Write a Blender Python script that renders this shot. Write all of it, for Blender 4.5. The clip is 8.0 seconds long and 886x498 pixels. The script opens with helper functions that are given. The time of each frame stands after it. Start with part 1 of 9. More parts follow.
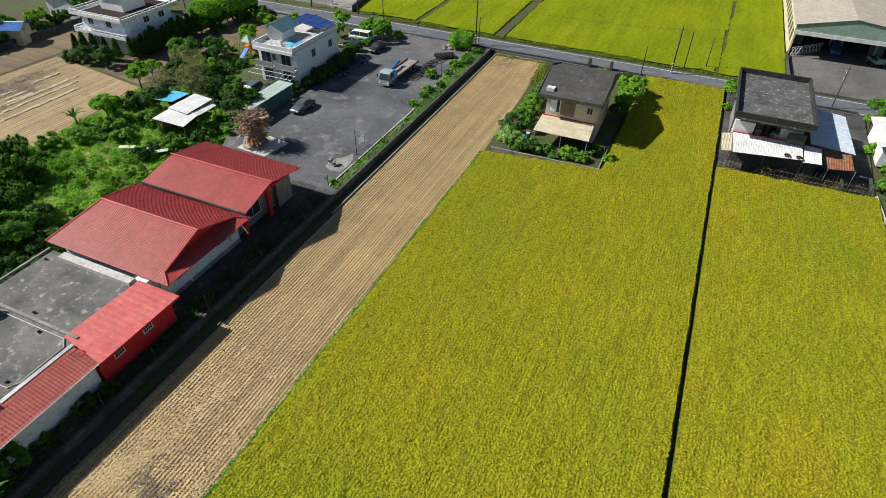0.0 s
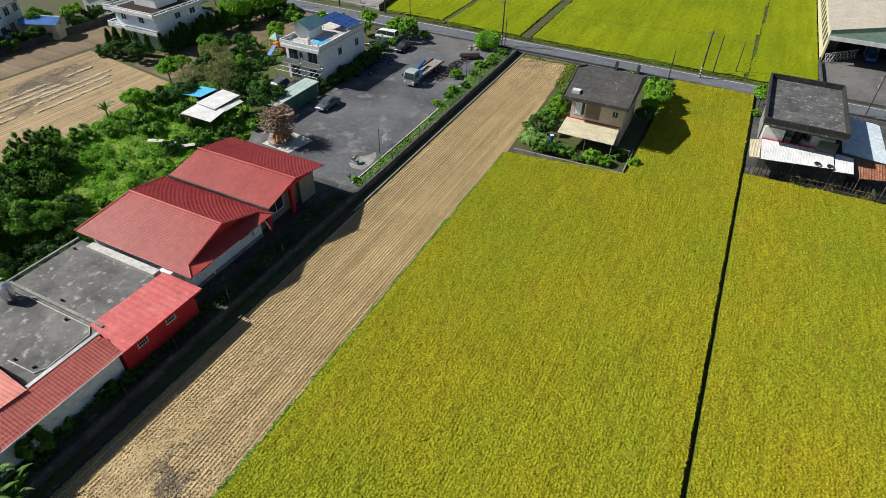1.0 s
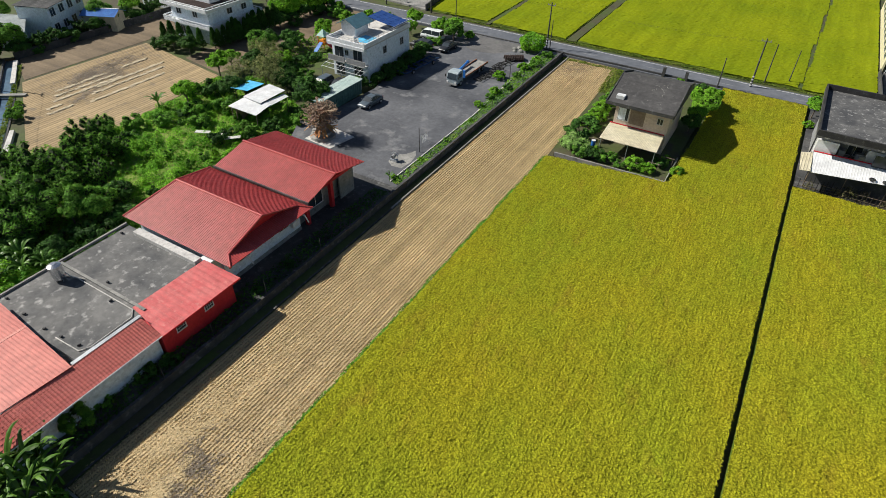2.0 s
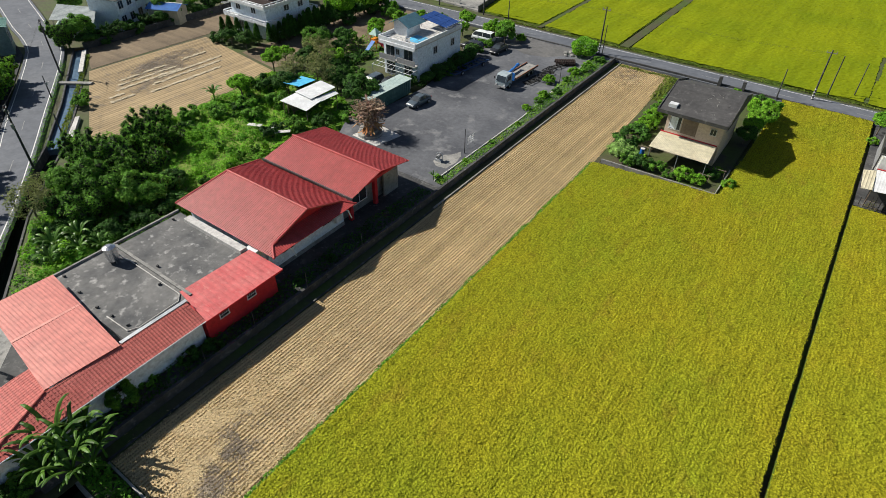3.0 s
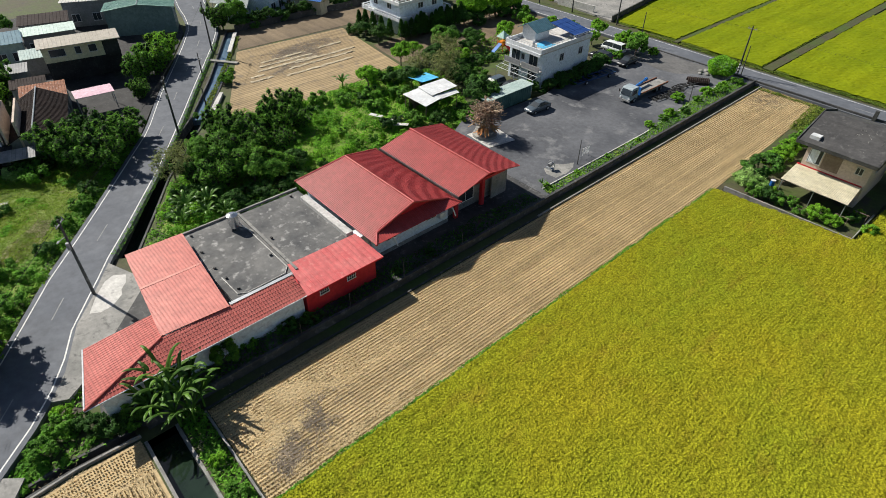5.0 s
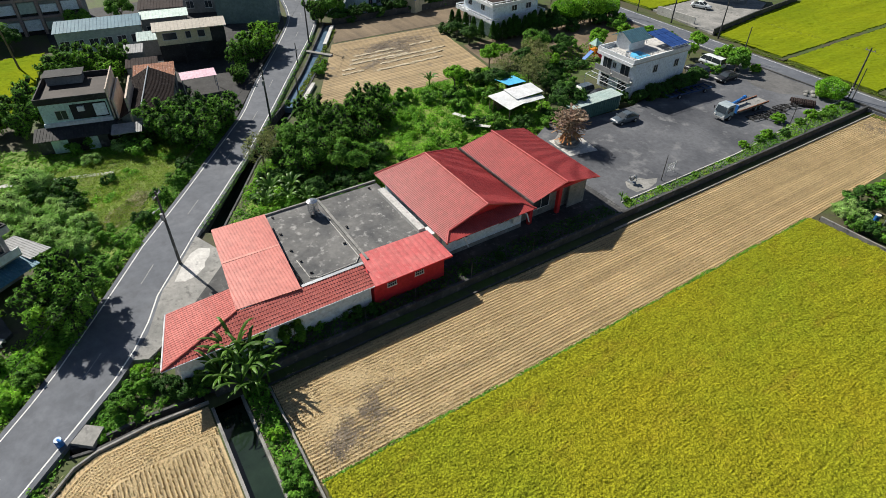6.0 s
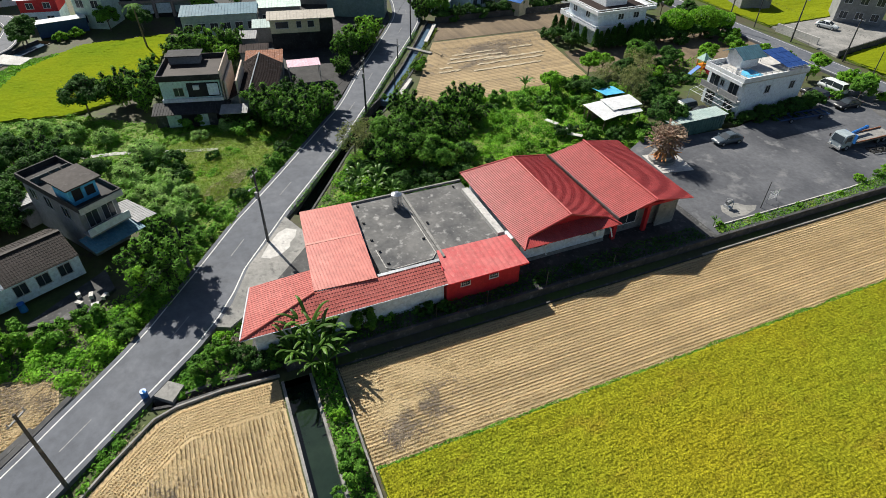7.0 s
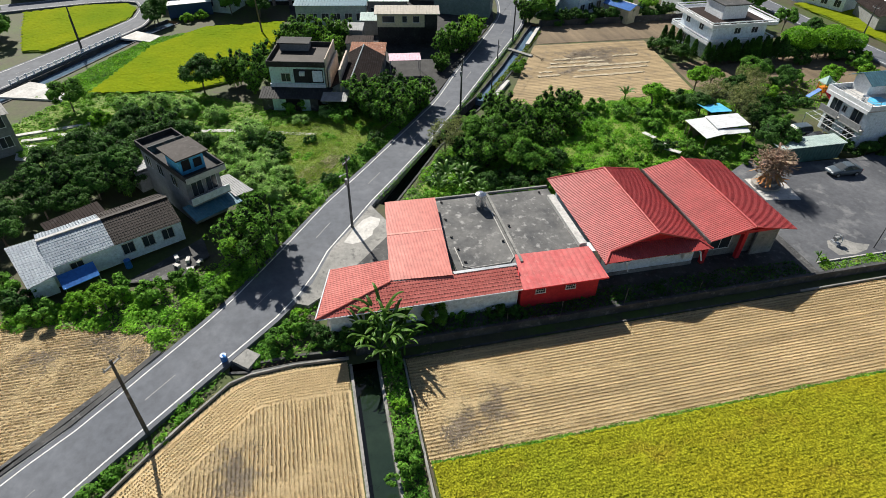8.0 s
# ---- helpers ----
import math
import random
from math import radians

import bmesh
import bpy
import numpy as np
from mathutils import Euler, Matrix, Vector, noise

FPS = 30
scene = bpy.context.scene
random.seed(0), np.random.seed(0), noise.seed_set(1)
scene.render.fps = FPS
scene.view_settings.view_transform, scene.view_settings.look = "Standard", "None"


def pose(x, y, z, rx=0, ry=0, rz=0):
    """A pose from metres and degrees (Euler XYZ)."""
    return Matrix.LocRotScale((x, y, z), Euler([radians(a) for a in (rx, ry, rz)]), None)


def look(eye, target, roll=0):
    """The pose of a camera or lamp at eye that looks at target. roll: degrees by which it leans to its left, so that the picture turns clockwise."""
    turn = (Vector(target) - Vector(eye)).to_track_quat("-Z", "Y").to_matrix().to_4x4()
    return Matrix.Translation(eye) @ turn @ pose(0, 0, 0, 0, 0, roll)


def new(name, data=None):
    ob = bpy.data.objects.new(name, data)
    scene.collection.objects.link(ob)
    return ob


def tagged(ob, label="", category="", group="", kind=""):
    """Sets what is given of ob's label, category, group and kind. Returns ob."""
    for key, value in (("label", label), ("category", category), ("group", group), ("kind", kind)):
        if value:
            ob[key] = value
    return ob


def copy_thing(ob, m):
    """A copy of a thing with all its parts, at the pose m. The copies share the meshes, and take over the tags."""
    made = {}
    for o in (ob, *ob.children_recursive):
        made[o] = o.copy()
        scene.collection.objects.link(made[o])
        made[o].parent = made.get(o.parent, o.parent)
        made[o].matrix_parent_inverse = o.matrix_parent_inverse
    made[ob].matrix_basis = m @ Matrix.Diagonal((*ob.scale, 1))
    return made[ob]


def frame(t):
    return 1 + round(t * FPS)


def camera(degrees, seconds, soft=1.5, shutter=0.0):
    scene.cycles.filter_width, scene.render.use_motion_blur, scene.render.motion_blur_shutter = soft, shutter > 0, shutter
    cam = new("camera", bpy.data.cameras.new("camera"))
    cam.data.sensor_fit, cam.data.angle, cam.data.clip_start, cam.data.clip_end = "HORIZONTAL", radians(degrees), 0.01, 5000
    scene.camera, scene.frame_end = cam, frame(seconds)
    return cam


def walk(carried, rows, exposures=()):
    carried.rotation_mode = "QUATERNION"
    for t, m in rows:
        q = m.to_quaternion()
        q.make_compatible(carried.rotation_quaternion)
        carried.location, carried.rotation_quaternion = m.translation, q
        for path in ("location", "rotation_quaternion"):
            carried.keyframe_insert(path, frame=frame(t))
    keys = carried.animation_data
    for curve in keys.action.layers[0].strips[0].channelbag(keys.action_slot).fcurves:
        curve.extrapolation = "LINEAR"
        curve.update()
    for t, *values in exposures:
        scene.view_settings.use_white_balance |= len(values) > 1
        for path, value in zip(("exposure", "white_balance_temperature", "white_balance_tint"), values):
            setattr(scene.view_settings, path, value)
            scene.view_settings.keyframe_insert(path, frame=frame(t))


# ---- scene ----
# World: x across the stubble strip, y along it, z up. The drone hovers and turns.
EYE = 40.0
cam = camera(74.6, 8.0, soft=0.5)
TURNS = [
    (0.0, 51.049, -1.060, 23.857), (0.5, 51.041, -1.067, 24.696), (1.0, 51.023, -1.061, 26.406), (1.5, 51.003, -1.043, 28.487),
    (3.0, 51.036, -0.856, 35.723), (3.5, 51.074, -0.811, 38.334), (4.0, 51.113, -0.778, 41.178), (4.5, 51.120, -0.759, 44.380),
    (6.0, 51.146, -0.809, 57.001), (6.5, 51.159, -0.873, 61.886), (7.0, 51.149, -0.941, 66.851), (7.5, 51.081, -1.003, 71.837),
    (8.0, 51.004, -1.066, 76.863),
]
walk(cam, [(t, pose(0, 0, EYE, rx, ry, rz)) for t, rx, ry, rz in TURNS], exposures=[(0.0, 0.33), (3.5, 0.34), (6.0, 0.42), (8.0, 0.54)])

# ---- light ----
SUN_AZ, SUN_EL = 74.0, 42.0          # the way the shadows fall (from +y towards +x), height of the sun
world = bpy.data.worlds.new("sky")
scene.world = world
world.use_nodes = True
sky = world.node_tree.nodes.new("ShaderNodeTexSky")
sky.sky_type, sky.sun_disc = "NISHITA", False
sky.sun_elevation, sky.sun_rotation = radians(SUN_EL), radians(SUN_AZ + 180)
sky.air_density, sky.dust_density = 1.0, 0.6
back = world.node_tree.nodes["Background"]
back.inputs["Strength"].default_value = 0.048
world.node_tree.links.new(sky.outputs[0], back.inputs["Color"])
sun_data = bpy.data.lights.new("sun", "SUN")
sun_data.energy, sun_data.angle, sun_data.color = 5.0, radians(0.53), (1.0, 0.95, 0.86)
sun = new("sun", sun_data)
sa, se = radians(SUN_AZ), radians(SUN_EL)
sun.matrix_world = look((-60 * math.sin(sa), -60 * math.cos(sa), 60), (-60 * math.sin(sa) + math.sin(sa) * math.cos(se), -60 * math.cos(sa) + math.cos(sa) * math.cos(se), 60 - math.sin(se)))


# ---- materials ----
def mat(name, a, b, big=0.15, fine=6.0, rough=0.8, metal=0.0, bump=0.2, c=None, island=0.0, each=0.0, spec=0.3, trans=0.0, lo=0.35, hi=0.65, local=False, stripe=None, streak=None):
    """Two base colours mixed by broad patches, a fine grain on top, optional third colour in specks, variation by island or object."""
    m = bpy.data.materials.new(name)
    m.use_nodes = True
    nt = m.node_tree
    n, l = nt.nodes, nt.links
    bs = n["Principled BSDF"]
    if local:
        pos = n.new("ShaderNodeTexCoord").outputs["Object"]
    else:
        pos = n.new("ShaderNodeNewGeometry").outputs["Position"]

    def noise_node(scale, detail=5.0, rough_=0.6):
        t = n.new("ShaderNodeTexNoise")
        t.inputs["Scale"].default_value, t.inputs["Detail"].default_value, t.inputs["Roughness"].default_value = scale, detail, rough_
        l.new(pos, t.inputs["Vector"])
        return t.outputs["Fac"]

    def ramp(fac, p, q):
        r = n.new("ShaderNodeMapRange")
        r.inputs["From Min"].default_value, r.inputs["From Max"].default_value = p, q
        l.new(fac, r.inputs["Value"])
        return r.outputs["Result"]

    def mix(fac, x, y, kind="MIX"):
        k = n.new("ShaderNodeMix")
        k.data_type, k.blend_type = "RGBA", kind
        for s, v in ((k.inputs[0], fac), (k.inputs[6], x), (k.inputs[7], y)):
            if isinstance(v, (int, float)):
                s.default_value = v
            elif isinstance(v, tuple):
                s.default_value = (*v, 1)
            else:
                l.new(v, s)
        return k.outputs[2]
    col = mix(ramp(noise_node(big), lo, hi), a, b)
    fine_out = noise_node(fine, 6.0, 0.7)
    grain = n.new("ShaderNodeMapRange")
    grain.inputs["From Min"].default_value, grain.inputs["From Max"].default_value = 0.25, 0.75
    grain.inputs["To Min"].default_value, grain.inputs["To Max"].default_value = 0.72, 1.22
    l.new(fine_out, grain.inputs["Value"])
    col = mix(1.0, col, grain.outputs["Result"], "MULTIPLY")
    if c:
        col = mix(ramp(noise_node(big * 4.3 + 0.07), 0.56, 0.7), col, c)
    if streak:
        axis, freq, depth = streak
        vm = n.new("ShaderNodeVectorMath")
        vm.operation = "MULTIPLY"
        vm.inputs[1].default_value = (freq, 0.035, 0.2) if axis == 0 else (0.035, freq, 0.2)
        l.new(pos, vm.inputs[0])
        ns = n.new("ShaderNodeTexNoise")
        ns.inputs["Scale"].default_value, ns.inputs["Detail"].default_value, ns.inputs["Roughness"].default_value = 1.0, 4.0, 0.65
        l.new(vm.outputs[0], ns.inputs["Vector"])
        r = n.new("ShaderNodeMapRange")
        r.inputs["From Min"].default_value, r.inputs["From Max"].default_value = 0.32, 0.68
        r.inputs["To Min"].default_value, r.inputs["To Max"].default_value = 1 - depth, 1 + depth * 0.5
        l.new(ns.outputs["Fac"], r.inputs["Value"])
        col = mix(1.0, col, r.outputs["Result"], "MULTIPLY")
    if stripe:
        axis, period, depth = stripe
        sep = n.new("ShaderNodeSeparateXYZ")
        l.new(pos, sep.inputs[0])
        wob = n.new("ShaderNodeMath")
        wob.operation = "MULTIPLY_ADD"
        wob.inputs[1].default_value = 0.5 * period
        l.new(noise_node(0.9, 3.0), wob.inputs[0])
        l.new(sep.outputs[axis], wob.inputs[2])
        ph = n.new("ShaderNodeMath")
        ph.operation = "MULTIPLY"
        ph.inputs[1].default_value = 2 * math.pi / period
        l.new(wob.outputs[0], ph.inputs[0])
        sn = n.new("ShaderNodeMath")
        sn.operation = "SINE"
        l.new(ph.outputs[0], sn.inputs[0])
        r = n.new("ShaderNodeMapRange")
        r.inputs["From Min"].default_value, r.inputs["From Max"].default_value = -1, 0.2
        r.inputs["To Min"].default_value, r.inputs["To Max"].default_value = 1 - depth, 1.0
        l.new(sn.outputs[0], r.inputs["Value"])
        col = mix(1.0, col, r.outputs["Result"], "MULTIPLY")
    if island:
        g = n.new("ShaderNodeNewGeometry").outputs["Random Per Island"]
        r = n.new("ShaderNodeMapRange")
        r.inputs["To Min"].default_value, r.inputs["To Max"].default_value = 1 - island, 1 + island
        l.new(g, r.inputs["Value"])
        col = mix(1.0, col, r.outputs["Result"], "MULTIPLY")
    if each:
        g = n.new("ShaderNodeObjectInfo").outputs["Random"]
        r = n.new("ShaderNodeMapRange")
        r.inputs["To Min"].default_value, r.inputs["To Max"].default_value = 1 - each, 1 + each
        l.new(g, r.inputs["Value"])
        col = mix(1.0, col, r.outputs["Result"], "MULTIPLY")
    l.new(col, bs.inputs["Base Color"])
    bs.inputs["Roughness"].default_value, bs.inputs["Metallic"].default_value = rough, metal
    bs.inputs["Specular IOR Level"].default_value = spec
    if bump:
        bp = n.new("ShaderNodeBump")
        bp.inputs["Strength"].default_value, bp.inputs["Distance"].default_value = bump, 0.06
        l.new(fine_out, bp.inputs["Height"])
        l.new(bp.outputs["Normal"], bs.inputs["Normal"])
    if trans:
        tr = n.new("ShaderNodeBsdfTranslucent")
        l.new(col, tr.inputs["Color"])
        ms = n.new("ShaderNodeMixShader")
        ms.inputs["Fac"].default_value = trans
        l.new(bs.outputs[0], ms.inputs[1])
        l.new(tr.outputs[0], ms.inputs[2])
        l.new(ms.outputs[0], n["Material Output"].inputs["Surface"])
    return m


M_GROUND = mat("weedy_soil", (0.075, 0.065, 0.04), (0.065, 0.10, 0.02), big=0.12, fine=1.6, bump=0.6, c=(0.06, 0.05, 0.04))
M_SOIL = mat("bare_field_soil", (0.14, 0.105, 0.068), (0.22, 0.165, 0.105), big=0.12, fine=2.5, bump=0.6, c=(0.17, 0.13, 0.09), streak=(1, 0.8, 0.25))
STRAW = dict(a=(0.47, 0.355, 0.19), b=(0.61, 0.465, 0.255), big=0.16, fine=4.5, bump=0.6, c=(0.44, 0.33, 0.185))
M_STRAW = mat("straw_rows_along", stripe=(0, 0.32, 0.55), streak=(0, 2.6, 0.42), **STRAW)
M_STRAW_PLAIN = mat("trodden_straw", **STRAW)
M_STRAW_X = mat("straw_rows_across", stripe=(1, 0.32, 0.55), streak=(1, 1.6, 0.28), **STRAW)
M_STRAW_FAR = mat("far_straw_rows", stripe=(0, 0.6, 0.35), streak=(0, 1.0, 0.3), a=(0.30, 0.22, 0.12), b=(0.45, 0.335, 0.185), big=0.1, fine=3.0, bump=0.6, c=(0.24, 0.19, 0.13), lo=0.3, hi=0.7)
M_STRAW_TUFT = mat("cut_straw", (0.54, 0.42, 0.22), (0.66, 0.51, 0.285), big=0.5, fine=9.0, streak=(0, 2.0, 0.25), island=0.2, bump=0.0)
M_STRAW_LOOSE = mat("loose_straw", (0.62, 0.48, 0.265), (0.72, 0.57, 0.33), big=0.4, fine=9.0, island=0.2, bump=0.0)
M_BURNT = mat("burnt_straw", (0.16, 0.13, 0.10), (0.27, 0.22, 0.16), big=0.6, fine=4.0, island=0.35, bump=0.0)
def rice_mat(name, gold, green, brown, hill, depth, island=0.0, trans=0.15):
    """Standing rice: gold where it is ripe, greener patches, brownish lodged spots, and planted hills in rows with dark gaps."""
    m = bpy.data.materials.new(name)
    m.use_nodes = True
    n, l = m.node_tree.nodes, m.node_tree.links
    bs = n["Principled BSDF"]
    pos = n.new("ShaderNodeNewGeometry").outputs["Position"]

    def vec(sx, sy):
        v = n.new("ShaderNodeVectorMath")
        v.operation = "MULTIPLY"
        v.inputs[1].default_value = (sx, sy, 0.0)
        l.new(pos, v.inputs[0])
        return v.outputs[0]

    def tex(sx, sy, detail=4.0):
        t = n.new("ShaderNodeTexNoise")
        t.inputs["Scale"].default_value, t.inputs["Detail"].default_value, t.inputs["Roughness"].default_value = 1.0, detail, 0.6
        l.new(vec(sx, sy), t.inputs["Vector"])
        return t.outputs["Fac"]

    def span(fac, p, q, a=0.0, b=1.0):
        r = n.new("ShaderNodeMapRange")
        for key, val in (("From Min", p), ("From Max", q), ("To Min", a), ("To Max", b)):
            r.inputs[key].default_value = val
        l.new(fac, r.inputs["Value"])
        return r.outputs["Result"]

    def mix(fac, x, y, kind="MIX"):
        k = n.new("ShaderNodeMix")
        k.data_type, k.blend_type = "RGBA", kind
        for sck, val in ((k.inputs[0], fac), (k.inputs[6], x), (k.inputs[7], y)):
            if isinstance(val, (int, float)):
                sck.default_value = val
            elif isinstance(val, tuple):
                sck.default_value = (*val, 1)
            else:
                l.new(val, sck)
        return k.outputs[2]
    col = mix(span(tex(0.075, 0.05), 0.36, 0.66), gold, green)
    col = mix(span(tex(0.42, 0.20), 0.56, 0.74, 0.0, 0.75), col, brown)
    col = mix(1.0, col, span(tex(1.5, 0.16), 0.3, 0.7, 0.86, 1.1), "MULTIPLY")
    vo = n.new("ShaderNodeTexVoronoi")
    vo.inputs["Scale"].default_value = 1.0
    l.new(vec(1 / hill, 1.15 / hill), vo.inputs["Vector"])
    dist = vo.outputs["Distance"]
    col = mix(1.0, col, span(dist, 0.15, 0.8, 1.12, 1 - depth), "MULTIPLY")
    col = mix(1.0, col, span(tex(9.0, 7.0, 5.0), 0.3, 0.7, 0.8, 1.2), "MULTIPLY")
    if island:
        col = mix(1.0, col, span(n.new("ShaderNodeNewGeometry").outputs["Random Per Island"], 0, 1, 1 - island, 1 + island), "MULTIPLY")
    l.new(col, bs.inputs["Base Color"])
    bs.inputs["Roughness"].default_value, bs.inputs["Specular IOR Level"].default_value = 0.8, 0.08
    bp = n.new("ShaderNodeBump")
    bp.inputs["Strength"].default_value, bp.inputs["Distance"].default_value = 0.75, 0.12
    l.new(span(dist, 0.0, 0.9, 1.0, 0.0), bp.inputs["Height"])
    b2 = n.new("ShaderNodeBump")
    b2.inputs["Strength"].default_value, b2.inputs["Distance"].default_value = 0.7, 0.08
    l.new(tex(10.0, 8.0, 5.0), b2.inputs["Height"])
    l.new(bp.outputs["Normal"], b2.inputs["Normal"])
    l.new(b2.outputs["Normal"], bs.inputs["Normal"])
    tr = n.new("ShaderNodeBsdfTranslucent")
    l.new(col, tr.inputs["Color"])
    ms = n.new("ShaderNodeMixShader")
    ms.inputs["Fac"].default_value = trans
    l.new(bs.outputs[0], ms.inputs[1])
    l.new(tr.outputs[0], ms.inputs[2])
    l.new(ms.outputs[0], n["Material Output"].inputs["Surface"])
    return m


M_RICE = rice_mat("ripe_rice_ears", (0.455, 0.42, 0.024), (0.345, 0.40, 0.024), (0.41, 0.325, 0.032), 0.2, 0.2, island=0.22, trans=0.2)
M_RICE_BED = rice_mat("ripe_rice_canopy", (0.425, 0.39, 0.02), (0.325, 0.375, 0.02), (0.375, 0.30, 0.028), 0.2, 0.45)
M_RICE_FAR = mat("far_ripe_rice", (0.27, 0.315, 0.009), (0.195, 0.26, 0.008), big=0.06, fine=2.4, trans=0.2, bump=0.6, streak=(0, 0.5, 0.18), spec=0.05, lo=0.3, hi=0.7)
M_RICE_GREEN = mat("greener_ripe_rice", (0.25, 0.30, 0.003), (0.165, 0.25, 0.003), big=0.07, fine=2.4, trans=0.2, bump=0.3, spec=0.02)
M_GRASS = mat("green_grass", (0.12, 0.20, 0.02), (0.20, 0.25, 0.035), big=0.4, fine=4.0, island=0.3, trans=0.3)
M_ASPHALT = mat("worn_asphalt", (0.06, 0.064, 0.074), (0.145, 0.15, 0.163), big=0.075, fine=1.6, rough=0.85, bump=0.12, c=(0.19, 0.192, 0.198))
M_ROAD = mat("road_asphalt", (0.108, 0.118, 0.138), (0.138, 0.148, 0.168), big=0.1, fine=0.9, rough=0.82, bump=0.04, c=(0.10, 0.109, 0.126))
M_CONC = mat("weathered_concrete", (0.20, 0.20, 0.19), (0.33, 0.32, 0.30), big=0.35, fine=3.0, bump=0.3, c=(0.12, 0.12, 0.115))
M_CONC_DARK = mat("blackened_and_shaded_concrete", (0.042, 0.043, 0.045), (0.085, 0.085, 0.084), big=0.35, fine=2.5, bump=0.3, c=(0.15, 0.15, 0.148))
M_CONC_PALE = mat("pale_concrete", (0.45, 0.44, 0.42), (0.60, 0.585, 0.555), big=0.4, fine=3.0, bump=0.2, c=(0.33, 0.32, 0.31))
M_WHITE = mat("white_wall_paint", (0.66, 0.685, 0.71), (0.74, 0.76, 0.78), big=0.3, fine=3.0, bump=0.06, c=(0.60, 0.61, 0.62))
M_MARK_WORN = mat("worn_road_marking", (0.19, 0.195, 0.20), (0.33, 0.33, 0.33), big=1.2, fine=8.0, bump=0.0, c=(0.15, 0.155, 0.165))
M_MARK = mat("road_marking", (0.62, 0.62, 0.60), (0.74, 0.74, 0.72), big=1.2, fine=8.0, bump=0.0, c=(0.30, 0.30, 0.30))
M_RED_ROOF = mat("red_metal_roof", (0.385, 0.052, 0.052), (0.44, 0.068, 0.064), big=0.25, fine=1.8, rough=0.5, bump=0.03, spec=0.35, streak=(0, 1.2, 0.08), c=(0.35, 0.046, 0.046))
M_RED_SHED = mat("faded_red_roof", (0.58, 0.115, 0.115), (0.64, 0.18, 0.17), big=0.5, fine=1.2, rough=0.5, bump=0.03, spec=0.4, stripe=(1, 0.6, 0.12), c=(0.64, 0.22, 0.20))
TILE = dict(a=(0.48, 0.115, 0.095), b=(0.56, 0.16, 0.135), big=0.35, fine=2.2, rough=0.62, bump=0.06, spec=0.25)
M_RED_TILE = mat("red_tile_roof_east", stripe=(0, 0.3, 0.2), **TILE)
M_RED_TILE_S = mat("red_tile_roof_south", stripe=(1, 0.3, 0.2), **TILE)
M_SALMON = mat("sunbleached_red_roof", (0.56, 0.175, 0.145), (0.61, 0.215, 0.175), big=0.4, fine=1.2, rough=0.45, bump=0.02, spec=0.45, stripe=(1, 0.3, 0.13), streak=(1, 1.6, 0.08))
M_SALMON_PALE = mat("paler_red_lap", (0.64, 0.27, 0.225), (0.68, 0.30, 0.25), big=0.4, fine=1.2, rough=0.45, bump=0.02)
# pale blue; on shaded white walls it carries the skylight's tint in the colour
M_PALEBLUE = mat("pale_blue_and_skylit_white", (0.70, 0.78, 0.86), (0.76, 0.83, 0.89), big=0.4, fine=3.0, bump=0.05, c=(0.48, 0.55, 0.62))
M_ROOF_PALE = mat("grey_mottled_roof_concrete", (0.075, 0.077, 0.08), (0.165, 0.163, 0.158), big=0.28, fine=1.8, bump=0.25, c=(0.33, 0.325, 0.315))
M_ROOF_CONC = mat("lichened_roof_concrete", (0.06, 0.062, 0.066), (0.125, 0.125, 0.124), big=0.45, fine=2.5, bump=0.3, c=(0.30, 0.30, 0.295))
M_RED_WALL = mat("red_painted_wall", (0.50, 0.02, 0.03), (0.57, 0.035, 0.045), big=0.3, fine=2.5, rough=0.6, bump=0.05)
M_RUST = mat("rusted_sheet", (0.20, 0.075, 0.04), (0.32, 0.14, 0.075), big=1.0, fine=4.0, rough=0.8, bump=0.1, c=(0.42, 0.36, 0.32))
M_GREY_METAL = mat("galvanised_steel", (0.42, 0.44, 0.46), (0.55, 0.57, 0.59), big=0.8, fine=4.0, rough=0.4, metal=0.6, bump=0.05)
# near-black that stands in for the unlit depth behind openings
M_DARK = mat("dark_interior", (0.015, 0.015, 0.016), (0.03, 0.03, 0.03), big=0.5, fine=3.0, bump=0.0)
M_GLASS = mat("dark_window_glass", (0.025, 0.035, 0.045), (0.04, 0.05, 0.06), big=0.4, fine=1.0, rough=0.2, bump=0.0, spec=0.45)
# the sky's reflection is put into the water's base colour
M_WATER_SKY = mat("sky_tinted_canal_water", (0.09, 0.15, 0.22), (0.12, 0.18, 0.25), big=0.3, fine=0.8, rough=0.08, bump=0.03, spec=0.9)
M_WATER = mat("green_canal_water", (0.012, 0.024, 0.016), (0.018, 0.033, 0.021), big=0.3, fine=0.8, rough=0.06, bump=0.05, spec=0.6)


# ---- mesh helpers ----
INV = {}      # things whose parts are written in world metres


def thing(name, label, category, group="", kind="", at=(0, 0, 0), turn=0.0):
    ob = new(name)
    ob.matrix_basis = pose(*at, 0, 0, turn)
    return tagged(ob, label, category, group, kind)


def part(name, bm, material, parent, label=""):
    me = bpy.data.meshes.new(name)
    bmesh.ops.recalc_face_normals(bm, faces=bm.faces)
    bm.to_mesh(me)
    bm.free()
    return link_mesh(name, me, material, parent, label)


def link_mesh(name, me, material, parent, label=""):
    if not me.materials:
        me.materials.append(material)
    ob = new(name, me)
    if parent is not None:
        ob.parent = parent
        if parent in INV:
            ob.matrix_parent_inverse = INV[parent]
    if label:
        ob["label"] = label
    return ob


def solid(name, bm, material, label, category, group="", kind=""):
    return tagged(part(name, bm, material, None), label, category, group, kind)


def B():
    return bmesh.new()


